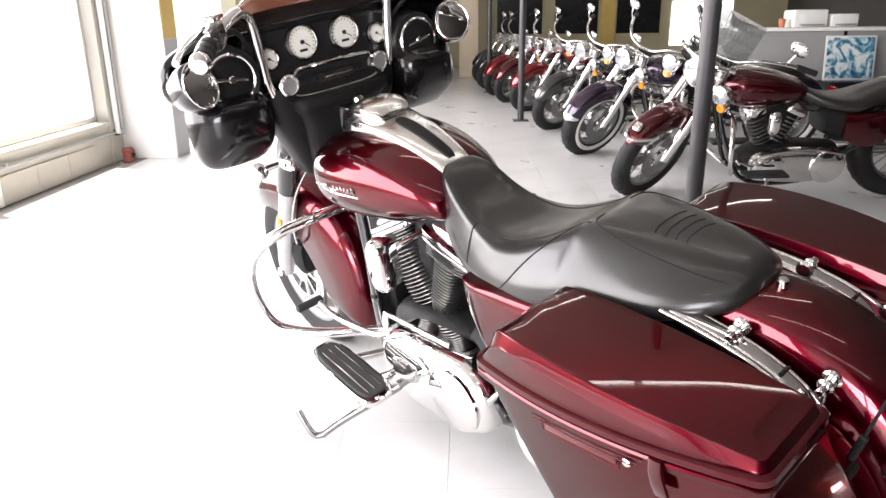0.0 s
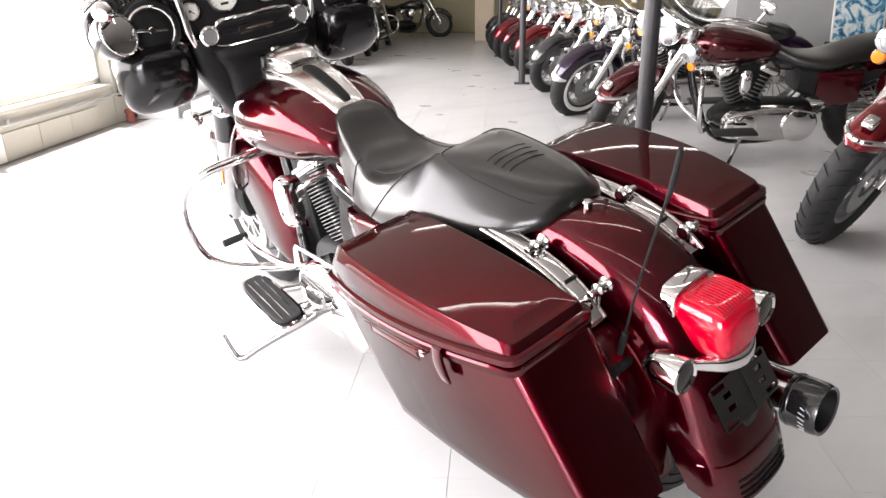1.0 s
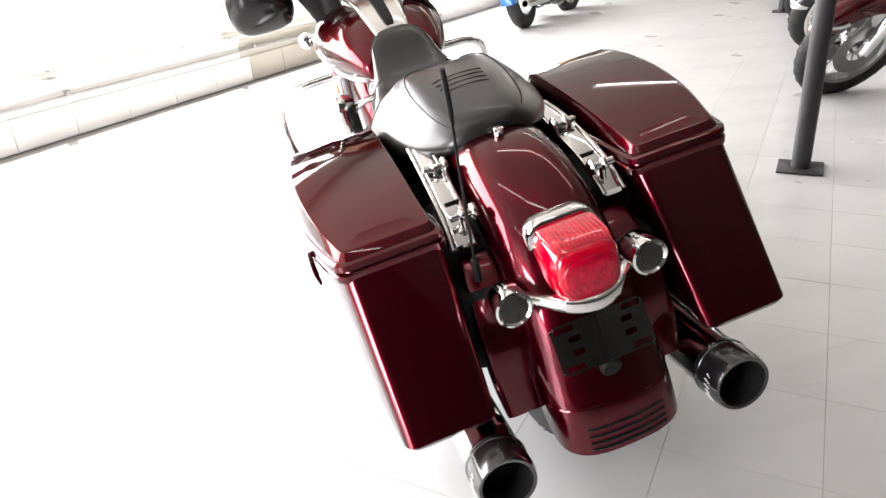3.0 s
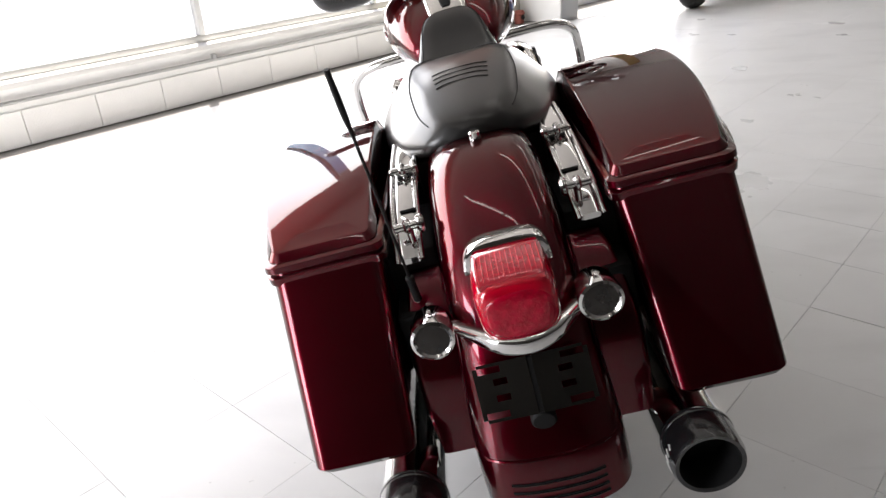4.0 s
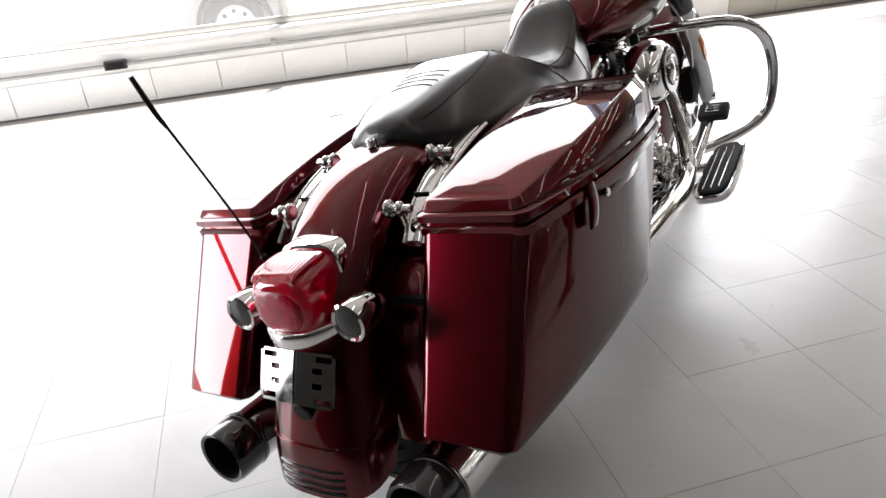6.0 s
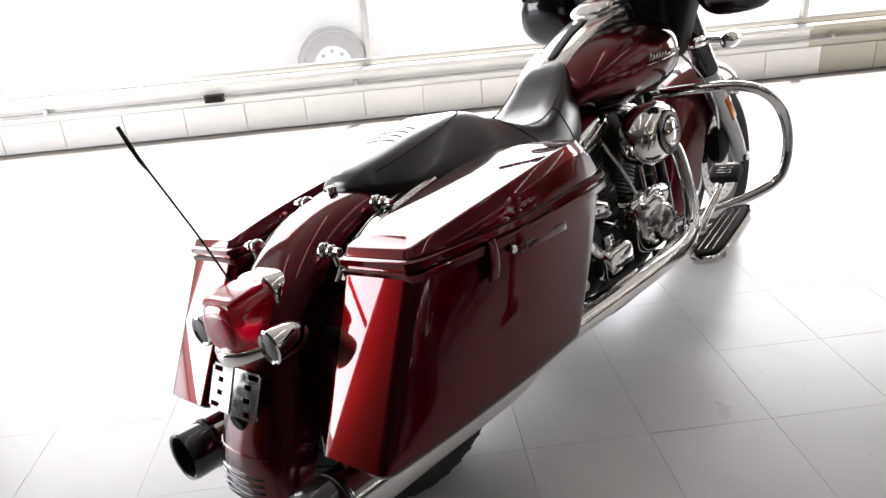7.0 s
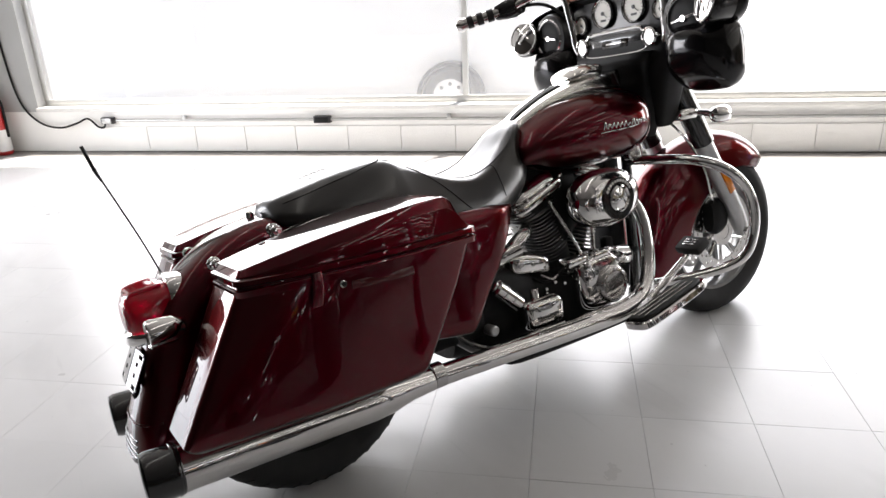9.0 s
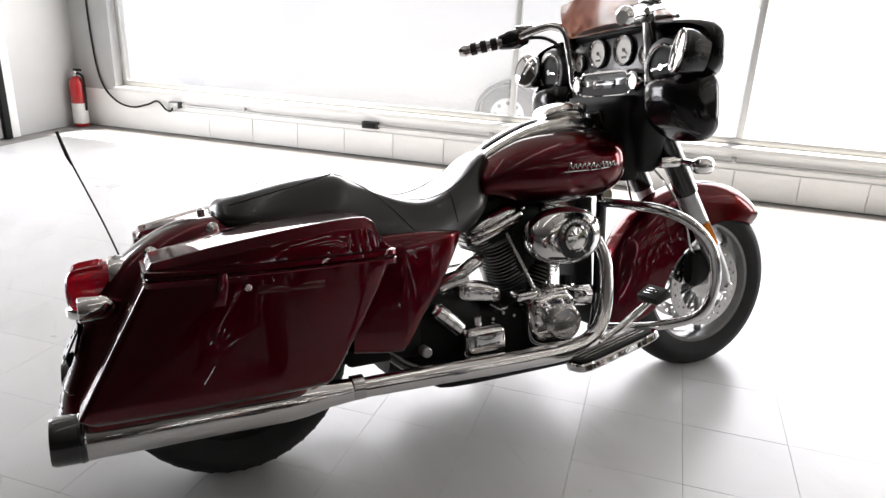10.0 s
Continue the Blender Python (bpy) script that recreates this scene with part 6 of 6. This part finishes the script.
        part("mirror_stem", tube([(s * 0.33, 1.045, 1.05), (s * 0.35, 1.05, 1.10), (s * 0.36, 1.04, 1.14)], 0.005, 3, 6), CHROME, mir, "", U)
        if lamps:
            sg = part("turn_signal", lathe([(0.0, 0.0), (0.01, 0.03), (0.045, 0.033), (0.05, 0.030)], 20, U @ Matrix.Translation((s * 0.22, 1.30, 0.79)) @ Matrix.Rotation(radians(90), 4, "Z")), CHROME, b, "")
            part("lens", lathe([(0.045, 0.031), (0.062, 0.026), (0.068, 0.0)], 20, U @ Matrix.Translation((s * 0.22, 1.30, 0.79)) @ Matrix.Rotation(radians(90), 4, "Z")), AMBER, sg, "amber lens")
            pl = part("passing_lamp", lathe([(0.0, 0.0), (0.02, 0.045), (0.07, 0.058), (0.085, 0.056)], 24, U @ Matrix.Translation((s * 0.20, 1.31, 0.88)) @ Matrix.Rotation(radians(90), 4, "Z")), CHROME, b, "chrome spot lamp")
            part("lamp_glass", lathe([(0.083, 0.055), (0.095, 0.035), (0.098, 0.0)], 24, U @ Matrix.Translation((s * 0.20, 1.31, 0.88)) @ Matrix.Rotation(radians(90), 4, "Z")), CLEARLENS, pl, "")
        part("muffler", lathe([(-0.38, 0.03), (-0.38, 0.042), (0.25, 0.040), (0.40, 0.025)], 18, Matrix.Translation((0.19 if s > 0 else 0.17, 0, 0.25 if s > 0 else 0.34)) @ Matrix.Rotation(radians(90), 4, "Z")), CHROME, b, "chrome muffler")
        if bags:
            part("saddlebag", loft([(-0.40, s * 0.27, 0.06, 0.40, 0.60), (-0.36, s * 0.27, 0.085, 0.36, 0.63), (-0.05, s * 0.27, 0.09, 0.36, 0.64), (0.08, s * 0.265, 0.075, 0.40, 0.635), (0.14, s * 0.26, 0.04, 0.48, 0.60)], 4, 24, 4.5), LEATHER if bags == "leather" else paint, b, "saddlebag")
    part("yoke_cover", box(-0.13, 0.13, 1.24, 1.32, 0.84, 0.98, 0.03), CHROME, b, "chrome headlamp nacelle", U)
    head = part("headlamp", lathe([(0.0, 0.0), (0.02, 0.06), (0.07, 0.085), (0.13, 0.092), (0.14, 0.088)], 32, U @ Matrix.Translation((0, 1.27, 0.93)) @ Matrix.Rotation(radians(90), 4, "Z")), CHROME, b, "round chrome headlamp")
    part("lamp_glass", lathe([(0.137, 0.087), (0.15, 0.06), (0.156, 0.0)], 32, U @ Matrix.Translation((0, 1.27, 0.93)) @ Matrix.Rotation(radians(90), 4, "Z")), CLEARLENS, head, "clear lamp glass")
    part("side_stand", tube([(-0.14, 0.86, 0.20), (-0.22, 0.92, 0.12), (-0.31, 0.98, 0.058)], 0.011, 3, 8), CHROME, b, "chrome side stand")
    part("battery_cover", loft([(0.28, 0, 0.13, 0.42, 0.62), (0.42, 0, 0.14, 0.40, 0.62), (0.56, 0, 0.12, 0.46, 0.62)], 2, 20, 4), DARKPLASTIC, b, "")
    tl = part("tail_lamp", loft([(-0.36, 0, 0.045, 0.50, 0.57), (-0.40, 0, 0.042, 0.505, 0.565)], 2, 18, 4), REDLENS, b, "red tail lamp")
    if screen:
        w = bmesh.new()
        lo = []
        for k in range(6):
            t = k / 5
            half_w = 0.22 * (1 - 0.15 * t * t)
            lo.append([(half_w * math.sin(a), 1.40 - 0.22 * t - 0.13 * (1 - math.cos(a)), 0.96 + 0.30 * t * math.cos(a * 0.45)) for a in [(-1 + j / 8) * 1.1 for j in range(17)]])
        rings(lo, closed=False, cap=False, bm=w)
        bmesh.ops.solidify(w, geom=w.faces[:], thickness=0.004)
        ws_part = part("windscreen", w, CLEARGLASS, b, "clear windscreen", U)
        part("screen_brace", tube([(0.225 * math.sin(a), 1.395 - 0.12 * (1 - math.cos(a)), 1.02) for a in [(-1 + j / 8) * 1.1 for j in range(17)]], 0.012, n=8, straight=True), CHROME, ws_part, "", U)
    return b


ROW = [
    (2.62, 4.86, RED_BRIGHT, "red cruiser with chrome mudguard tip and amber indicators", dict(screen=False, fat=True, bags="paint", brow=40, steer=26)),
    (4.34, 4.20, MAROON, "maroon cruiser with clear windscreen, chrome engine and amber indicators", dict(screen=True, bags="paint", steer=42, brow=34)),
    (5.88, 4.10, PURPLE, "dark purple cruiser with white sidewall tyres", dict(white=True, fat=True)),
    (7.35, 3.98, BLACKPAINT, "black cruiser with spoked chrome wheels", dict(lamps=True, chrome_tip=False)),
    (9.00, 3.84, RED_BRIGHT, "bright red cruiser with chrome fork", dict(chrome_tip=False, lamps=False)),
    (10.05, 3.68, MAROON, "dark red cruiser among the parked row", dict(chrome_tip=False)),
    (11.10, 3.56, RED_BRIGHT, "red cruiser with tall chrome mirrors", dict(chrome_tip=False, lamps=False)),
    (12.35, 3.46, BLACKPAINT, "black cruiser with wide chrome handlebar", dict(chrome_tip=False)),
    (13.55, 3.40, BLACKPAINT, "black cruiser at the far end of the row", dict(chrome_tip=False, lamps=False)),
]
for s, n, paint, label, kw in ROW:
    cruiser(label, paint, ROOM @ pose(s, -n, 0, 0, 0, 20 if n > 4.5 else 0) @ pose(0, -1.58, 0), **kw)
WALLSIDE = [
    (6.95, 1.22, -90, BLUE, "blue cruiser parked by the window wall", dict(steer=-8, chrome_tip=False)),
    (10.35, 1.10, -90, BLACKPAINT, "black cruiser with a wide rear tyre", dict(steer=10, chrome_tip=False, lamps=False, solo=True)),
    (12.75, 1.10, -90, BLACKPAINT, "black cruiser parked behind another", dict(steer=10, chrome_tip=False, lamps=False)),
    (16.45, 0.42, -168, BLACKPAINT, "black sport cruiser standing across the aisle's end", dict(steer=15, chrome_tip=False, lamps=False, solo=True)),
]
for s, n, turn, paint, label, kw in WALLSIDE:
    cruiser(label, paint, ROOM @ pose(s, -n, 0, 0, 0, turn), **kw)

# ---- fittings on the window wall ----
conduit = thing("conduit", "thin grey steel conduit along the low wall", "pipe", ROOM)
part("pipe", tube([(-1.88, -0.016, 0.250), (-0.9, -0.016, 0.248), (0.9, -0.016, 0.248), (5.60, -0.016, 0.248)], 0.011, n=10, straight=True), CONDUIT, conduit)
part("riser", tube([(5.70, -0.03, 0.26), (5.70, -0.03, 3.3)], 0.014, n=10, straight=True), CONDUIT, conduit)
part("riser", tube([(5.62, -0.03, 0.24), (5.62, -0.03, 3.3)], 0.022, n=12, straight=True), LAMPWHITE, conduit)
for s in (-1.3, 0.75, 2.4, 4.1):
    part("clip", box(s - 0.015, s + 0.015, -0.030, -0.001, 0.245, 0.282, 0.003), CONDUIT, conduit)
for s, w in ((-1.95, 0.05), (-0.20, 0.065), (5.66, 0.05)):
    outlet = thing("outlet_box", "small dark outlet box on the conduit", "outlet", ROOM @ pose(s, 0, 0.248), "outlet boxes on the conduit")
    part("box", box(-w, w, -0.040, 0.010, -0.026, 0.026, 0.006), STEELGREY, outlet)
    part("cover", box(-w * 0.8, w * 0.8, -0.044, -0.040, -0.020, 0.020, 0.0015), CONDUIT if w < 0.06 else DARKPLASTIC, outlet)
cable = solid("power_cable", tube([(-2.74, -0.010, 3.2), (-2.74, -0.012, 1.4), (-2.73, -0.014, 0.75), (-2.68, -0.018, 0.40), (-2.55, -0.022, 0.24), (-2.38, -0.024, 0.195), (-2.22, -0.022, 0.23), (-2.12, -0.022, 0.265), (-2.04, -0.022, 0.20), (-1.99, -0.022, 0.20), (-1.97, -0.022, 0.255)], 0.008, 8, 8), DARKPLASTIC, "black power cable hanging down to an outlet", "cable", ROOM)
ext_ob = thing("fire_extinguisher", "red fire extinguisher with a white label by the corner", "fire extinguisher", ROOM @ pose(-2.86, -0.10, 0.0))
EXTRED = material("extinguisher_red", (0.42, 0.015, 0.015), 0.3, 0.0, 0.6, vary=0.06, scale=20)
part("cylinder", lathe([(0.0, 0.0), (0.0, 0.055), (0.01, 0.062), (0.36, 0.062), (0.40, 0.045), (0.42, 0.02), (0.43, 0.0)], 28, Matrix.Rotation(radians(-90), 4, "Y")), EXTRED, ext_ob)
part("label", lathe([(0.03, 0.0625), (0.03, 0.0632), (0.20, 0.0632), (0.20, 0.0625)], 28, Matrix.Rotation(radians(-90), 4, "Y")), WHITE, ext_ob, "white label")
part("valve", box(-0.02, 0.02, -0.02, 0.02, 0.42, 0.47, 0.006), DULLCHROME, ext_ob)
part("handle", box(-0.015, 0.06, -0.012, 0.012, 0.465, 0.485, 0.005), DARKPLASTIC, ext_ob)
part("hose", tube([(0.02, 0, 0.45), (0.07, 0.0, 0.42), (0.075, 0.0, 0.30), (0.07, 0.0, 0.14)], 0.010, 5, 8), DARKPLASTIC, ext_ob)
RUST = material("rusty_red_pipe", (0.24, 0.07, 0.05), 0.7, vary=0.3, scale=40, bump=0.2)
drain = thing("standpipe", "short rusty red pipe stub at the wall's foot", "pipe", ROOM @ pose(5.60, -0.10, 0))
part("stub", disc_between((0, 0, 0), (0, 0, 0.12), 0.045, 20, 0.005), RUST, drain)
part("flange", disc_between((0, 0, 0.085), (0, 0, 0.105), 0.055, 20, 0.004), RUST, drain)
part("plug", disc_between((0, -0.02, 0.06), (0, -0.052, 0.06), 0.022, 16, 0.003), DARKPLASTIC, drain)
YELLOW = material("yellow_paint", (0.60, 0.42, 0.12), 0.55, vary=0.08, scale=6)
room_box("column_side", 5.765, 6.045, 0.4605, 0.4655, 0.0, 1.0, GREYPAINT, "grey painted lower side of the column", "column")
room_box("column_side_upper", 5.765, 6.045, 0.4605, 0.4655, 1.003, H, YELLOW, "yellow painted upper side of the column", "column")

# open door at the end of the wall
door = thing("door_1", "wide open loading door frame with black edge strips", "door", ROOM, kind="structure")
part("jamb", box(S0 - 0.20, S0 + 0.02, -0.74, -0.662, 0, 2.5, 0.004), LAMPWHITE, door)
part("edge_strip", box(S0 - 0.04, S0 + 0.03, -0.80, -0.742, 0, 2.45, 0.004), DARKPLASTIC, door, "black rubber edge strip")
# leaf is out of view, added to close off part of the daylight
part("leaf", box(S0 - 0.05, S0, -1.56, -0.802, 0.01, 1.62, 0.004), GREYPAINT, door, "unseen grey leaf added to narrow the door's daylight")
part("far_jamb", box(S0 - 0.20, S0 + 0.02, -3.118, -3.08, 0, 1.62, 0.004), LAMPWHITE, door)
part("middle_rail", box(S0 + 0.13, S0 + 0.17, -3.08, -1.56, 1.04, 1.09, 0.004), DARKPLASTIC, door, "dark rail across the door opening")
part("head", box(S0 - 0.20, S0 + 0.02, -3.08, -0.742, 1.62, 1.66, 0.004), LAMPWHITE, door)

# ---- far end of the shop ----
for n0, n1 in ((3.75, 4.95), (5.2, 6.35), (6.75, 7.9)):
    pane = thing("dark_window", "dark window pane in a beige frame", "window", ROOM @ pose(S1 - 0.001, -(n0 + n1) / 2, 1.35), kind="structure")
    w = (n1 - n0) / 2
    part("pane", box(-0.02, -0.004, -w, w, -0.55, 1.2), DARKBOARD, pane)
    for y in (-w, w):
        part("side_frame", box(-0.05, 0.0, y - 0.03, y + 0.03, -0.58, 1.23, 0.004), BEIGE, pane)
    part("sill", box(-0.07, 0.0, -w - 0.05, w + 0.05, -0.62, -0.58, 0.004), BEIGE, pane)
bright = thing("light_window", "bright daylit window in the far wall", "window", ROOM @ pose(S1 - 0.001, -8.9, 1.0), kind="structure")
DAYPANE = material("daylit_pane", (1.0, 1.0, 0.98), 0.5, emit=1.2)
part("pane", box(-0.02, -0.004, -0.75, 0.75, -0.5, 0.55), DAYPANE, bright)
part("frame", box(-0.04, -0.001, -0.85, -0.75, -0.6, 0.65, 0.004), BEIGE, bright)
room_box("column_far", 15.2, 15.6, 2.85, 3.25, 0.0, H, PINKBEIGE, "pale beige square column", "column", 0.008)
room_box("pilaster_far", S1 - 0.12, S1, 6.37, 6.73, 0.0, H, YELLOW, "yellowish pilaster on the far wall", "wall")
room_box("pilaster_side", 9.6, 9.9, 0.0, 0.14, 0.0, H, YELLOW, "yellowish pilaster beyond the column", "wall")

# counter with things on it
GREYLAM = material("grey_counter_laminate", (0.30, 0.30, 0.30), 0.45, vary=0.08, scale=3)
counter = thing("counter", "long grey shop counter with a pale top", "counter", ROOM @ pose(8.4, -6.1, 0))
part("front_panel", box(0.0, 0.03, -3.4, 0.0, 0.06, 0.97, 0.003), GREYLAM, counter)
part("body", box(0.032, 0.60, -3.4, 0.0, 0.0, 0.965, 0.003), GREYLAM, counter)
part("worktop", box(-0.04, 0.66, -3.45, 0.05, 0.972, 1.01, 0.006), LAMPWHITE, counter, "pale worktop")
part("panel_joint", box(-0.006, 0.0, -1.32, -1.28, 0.06, 0.97, 0.002), DARKPLASTIC, counter)
PICBLUE = material("poster_print", (0.30, 0.50, 0.62), 0.5)
_pn = PICBLUE.node_tree
_pc, _pw, _pr = _pn.nodes.new("ShaderNodeTexCoord"), _pn.nodes.new("ShaderNodeTexNoise"), _pn.nodes.new("ShaderNodeValToRGB")
_pw.inputs["Scale"].default_value, _pw.inputs["Detail"].default_value, _pw.inputs["Distortion"].default_value = 5.0, 6, 2.5
for spot, shade in zip((0.36, 0.45, 0.52, 0.60), ((0.02, 0.07, 0.16), (0.08, 0.28, 0.42), (0.45, 0.62, 0.68), (0.78, 0.80, 0.78))):
    _el = _pr.color_ramp.elements.new(spot)
    _el.color = (*shade, 1)
_pr.color_ramp.elements.remove(_pr.color_ramp.elements[0])
_pr.color_ramp.elements.remove(_pr.color_ramp.elements[-1])
_pn.links.new(_pc.outputs["Object"], _pw.inputs["Vector"])
_pn.links.new(_pw.outputs["Fac"], _pr.inputs["Fac"])
_pn.links.new(_pr.outputs["Color"], _pn.nodes["Principled BSDF"].inputs["Base Color"])
poster = thing("picture_board", "blue and white picture board leaning on the counter", "picture", ROOM @ pose(8.30, -7.45, 0.42) @ pose(0, 0, 0, 0, 6, 0))
part("board", box(-0.012, 0.0, -0.29, 0.29, 0.0, 0.50, 0.002), WHITE, poster)
part("print", box(-0.014, -0.0125, -0.27, 0.27, 0.02, 0.48), PICBLUE, poster, "pale blue wave print")
stand_b = solid("crate", box(-0.17, 0.17, -0.32, 0.32, 0, 0.42, 0.01), DARKBOARD, "black crate in front of the counter", "crate", ROOM @ pose(8.20, -7.45, 0))
for y, w, h, mat, nm, lab in ((-0.95, 0.20, 0.20, LAMPWHITE, "printer", "white desktop printer on the counter"), (-1.35, 0.16, 0.15, LAMPWHITE, "card_reader", "pale grey till unit on the counter")):
    pr_ob = thing(nm, lab, nm.replace("_", " "), ROOM @ pose(8.7, -6.1 + y, 1.01))
    part("body", box(-0.15, 0.15, -w, w, 0, h, 0.02, 3), mat, pr_ob)
    part("tray", box(-0.22, -0.15, -w * 0.7, w * 0.7, 0.02, 0.04, 0.005), GREYLAM, pr_ob)
cup = solid("cup", lathe([(0, 0), (0, 0.032), (0.10, 0.042), (0.10, 0.039), (0.01, 0.03), (0.01, 0)], 24, Matrix.Rotation(radians(-90), 4, "Y")), material("terracotta", (0.45, 0.15, 0.08), 0.6, vary=0.1), "terracotta cup on the counter", "cup", ROOM @ pose(8.62, -6.75, 1.01))
WOOD = material("brown_wood", (0.26, 0.11, 0.045), 0.5, vary=0.25, scale=6, bump=0.1)
cab = thing("wooden_cabinet", "brown wooden cabinet by the far wall", "cabinet", ROOM @ pose(14.2, -0.35, 0))
part("body", box(-0.6, 0.6, -0.3, 0.3, 0.05, 1.9, 0.01), WOOD, cab)
for x in (-0.3, 0.3):
    part("door", box(x - 0.29, x + 0.29, -0.325, -0.302, 0.12, 1.85, 0.006), WOOD, cab)
part("plinth", box(-0.57, 0.57, -0.27, 0.27, 0, 0.05), DARKPLASTIC, cab)

# ---- outside the windows ----
VANWHITE = material("white_vehicle_paint", (0.80, 0.80, 0.79), 0.3, 0.0, 0.8, vary=0.03, scale=5)
van = thing("van", "white van parked outside the window", "van", ROOM @ pose(0.51, 2.15, -0.12))
part("body", loft([(-3.6, 0.45, 0.75, 0.25, 1.9), (-3.5, 0.45, 0.88, 0.12, 2.15), (0.6, 0.45, 0.9, 0.10, 2.2), (1.0, 0.45, 0.9, 0.10, 1.5), (1.75, 0.45, 0.85, 0.12, 1.15), (1.95, 0.45, 0.75, 0.3, 0.9)], 4, 40, 6, axis="x"), VANWHITE, van)
WZ = 0.27
for x in (0.0,):
    vw = part("wheel", lathe([(-0.11, 0.16), (-0.11, 0.24), (-0.08, 0.268), (0.08, 0.268), (0.11, 0.24), (0.11, 0.16)], 48, Matrix.Translation((x, -0.47, WZ)) @ Matrix.Rotation(radians(90), 4, "Z")), RUBBER, van, "black tyre")
    part("rim", lathe([(-0.112, 0.165), (-0.10, 0.152), (-0.095, 0.08), (-0.12, 0.05), (-0.125, 0.0)], 40, Matrix.Translation((x, -0.47, WZ)) @ Matrix.Rotation(radians(90), 4, "Z")), VANWHITE, vw, "white steel wheel")
    for k in range(8):
        a = 2 * math.pi * k / 8
        part("lug", disc_between((x + 0.116 * math.cos(a), -0.575, WZ + 0.116 * math.sin(a)), (x + 0.116 * math.cos(a), -0.562, WZ + 0.116 * math.sin(a)), 0.018, 12), DARKPLASTIC, vw)
    part("wheel_arch", lathe([(-0.13, 0.285), (-0.13, 0.315), (0.2, 0.315), (0.2, 0.285)], 32, Matrix.Translation((x, -0.46, WZ)) @ Matrix.Rotation(radians(90), 4, "Z"), start=-0.02, turn=0.54), DARKPLASTIC, van, "dark wheel arch")

# one course of blocks under the windows; far ones take the dimmed colour
block_bm = box(-0.201, 0.201, -0.012, 0.0, 0.004, 0.196, 0.003, 1)
block_me, block_far = bpy.data.meshes.new("block"), bpy.data.meshes.new("block_far")
for me, mat in ((block_me, CONCRETE), (block_far, DIMCREAM)):
    block_bm.to_mesh(me)
    me.materials.append(mat)
block_bm.free()
for k in range(-5, 14):
    s = -0.02 + 0.4064 * k + 0.2032
    if S0 + 0.2 < s < 5.4:
        ob = new("block", block_far if s > 3.9 else block_me)
        ob.parent = low_wall_far if s > 3.9 else low_wall
        ob.location = (s, 0.011, 0)

# ---- floor tiles ----
TS = 0.3048


def tile_bm(x, y, bm, jitter):
    h = TS / 2 - 0.0006
    z = jitter
    v = [bm.verts.new(p) for p in ((x - h, y - h, z), (x + h, y - h, z), (x + h, y + h, z), (x - h, y + h, z))]
    w = [bm.verts.new(p) for p in ((x - h - 0.0006, y - h - 0.0006, -0.004), (x + h + 0.0006, y - h - 0.0006, -0.004), (x + h + 0.0006, y + h + 0.0006, -0.004), (x - h - 0.0006, y + h + 0.0006, -0.004))]
    bm.faces.new(v)
    for i in range(4):
        bm.faces.new((v[i], w[i], w[(i + 1) % 4], v[(i + 1) % 4]))


rest = bmesh.new()
rnd = random.Random(11)
near, far = [], []
for i in range(int((S1 - S0) / TS) + 2):
    for j in range(int(N1 / TS) + 2):
        s = S0 - 0.2 + 0.28 % TS + i * TS - ((S0 - 0.2) % TS)
        n = 0.195 + (j - 1) * TS
        x, y = s + TS / 2, -(n + TS / 2)
        if x < S0 + 0.1 or x > S1 - 0.1 or y > -0.13 or y < -N1 + 0.1:
            continue
        (near if -0.6 < s < 3.8 and 1.6 < n < 5.1 and len(near) < 290 else far).append((x, y))
shared = []
for k in range(4):
    b = bmesh.new()
    tile_bm(0, 0, b, 0.0)
    me = bpy.data.meshes.new("tile")
    b.to_mesh(me)
    b.free()
    me.materials.append(TILE)
    shared.append(me)
for x, y in near:
    ob = new("tile", shared[rnd.randrange(4)])
    ob.parent = floor
    ob.location = (x, y, rnd.uniform(-0.0006, 0.0))
    ob.rotation_euler = (rnd.uniform(-0.0012, 0.0012), rnd.uniform(-0.0012, 0.0012), rnd.randrange(4) * math.pi / 2)
for x, y in far:
    tile_bm(x, y, rest, rnd.uniform(-0.0006, 0.0))
rest_ob = link_mesh("tiles", rest, TILE, 20)
rest_ob.parent = floor
tagged(rest_ob, "pale grey floor tiles farther off", kind="stuff")
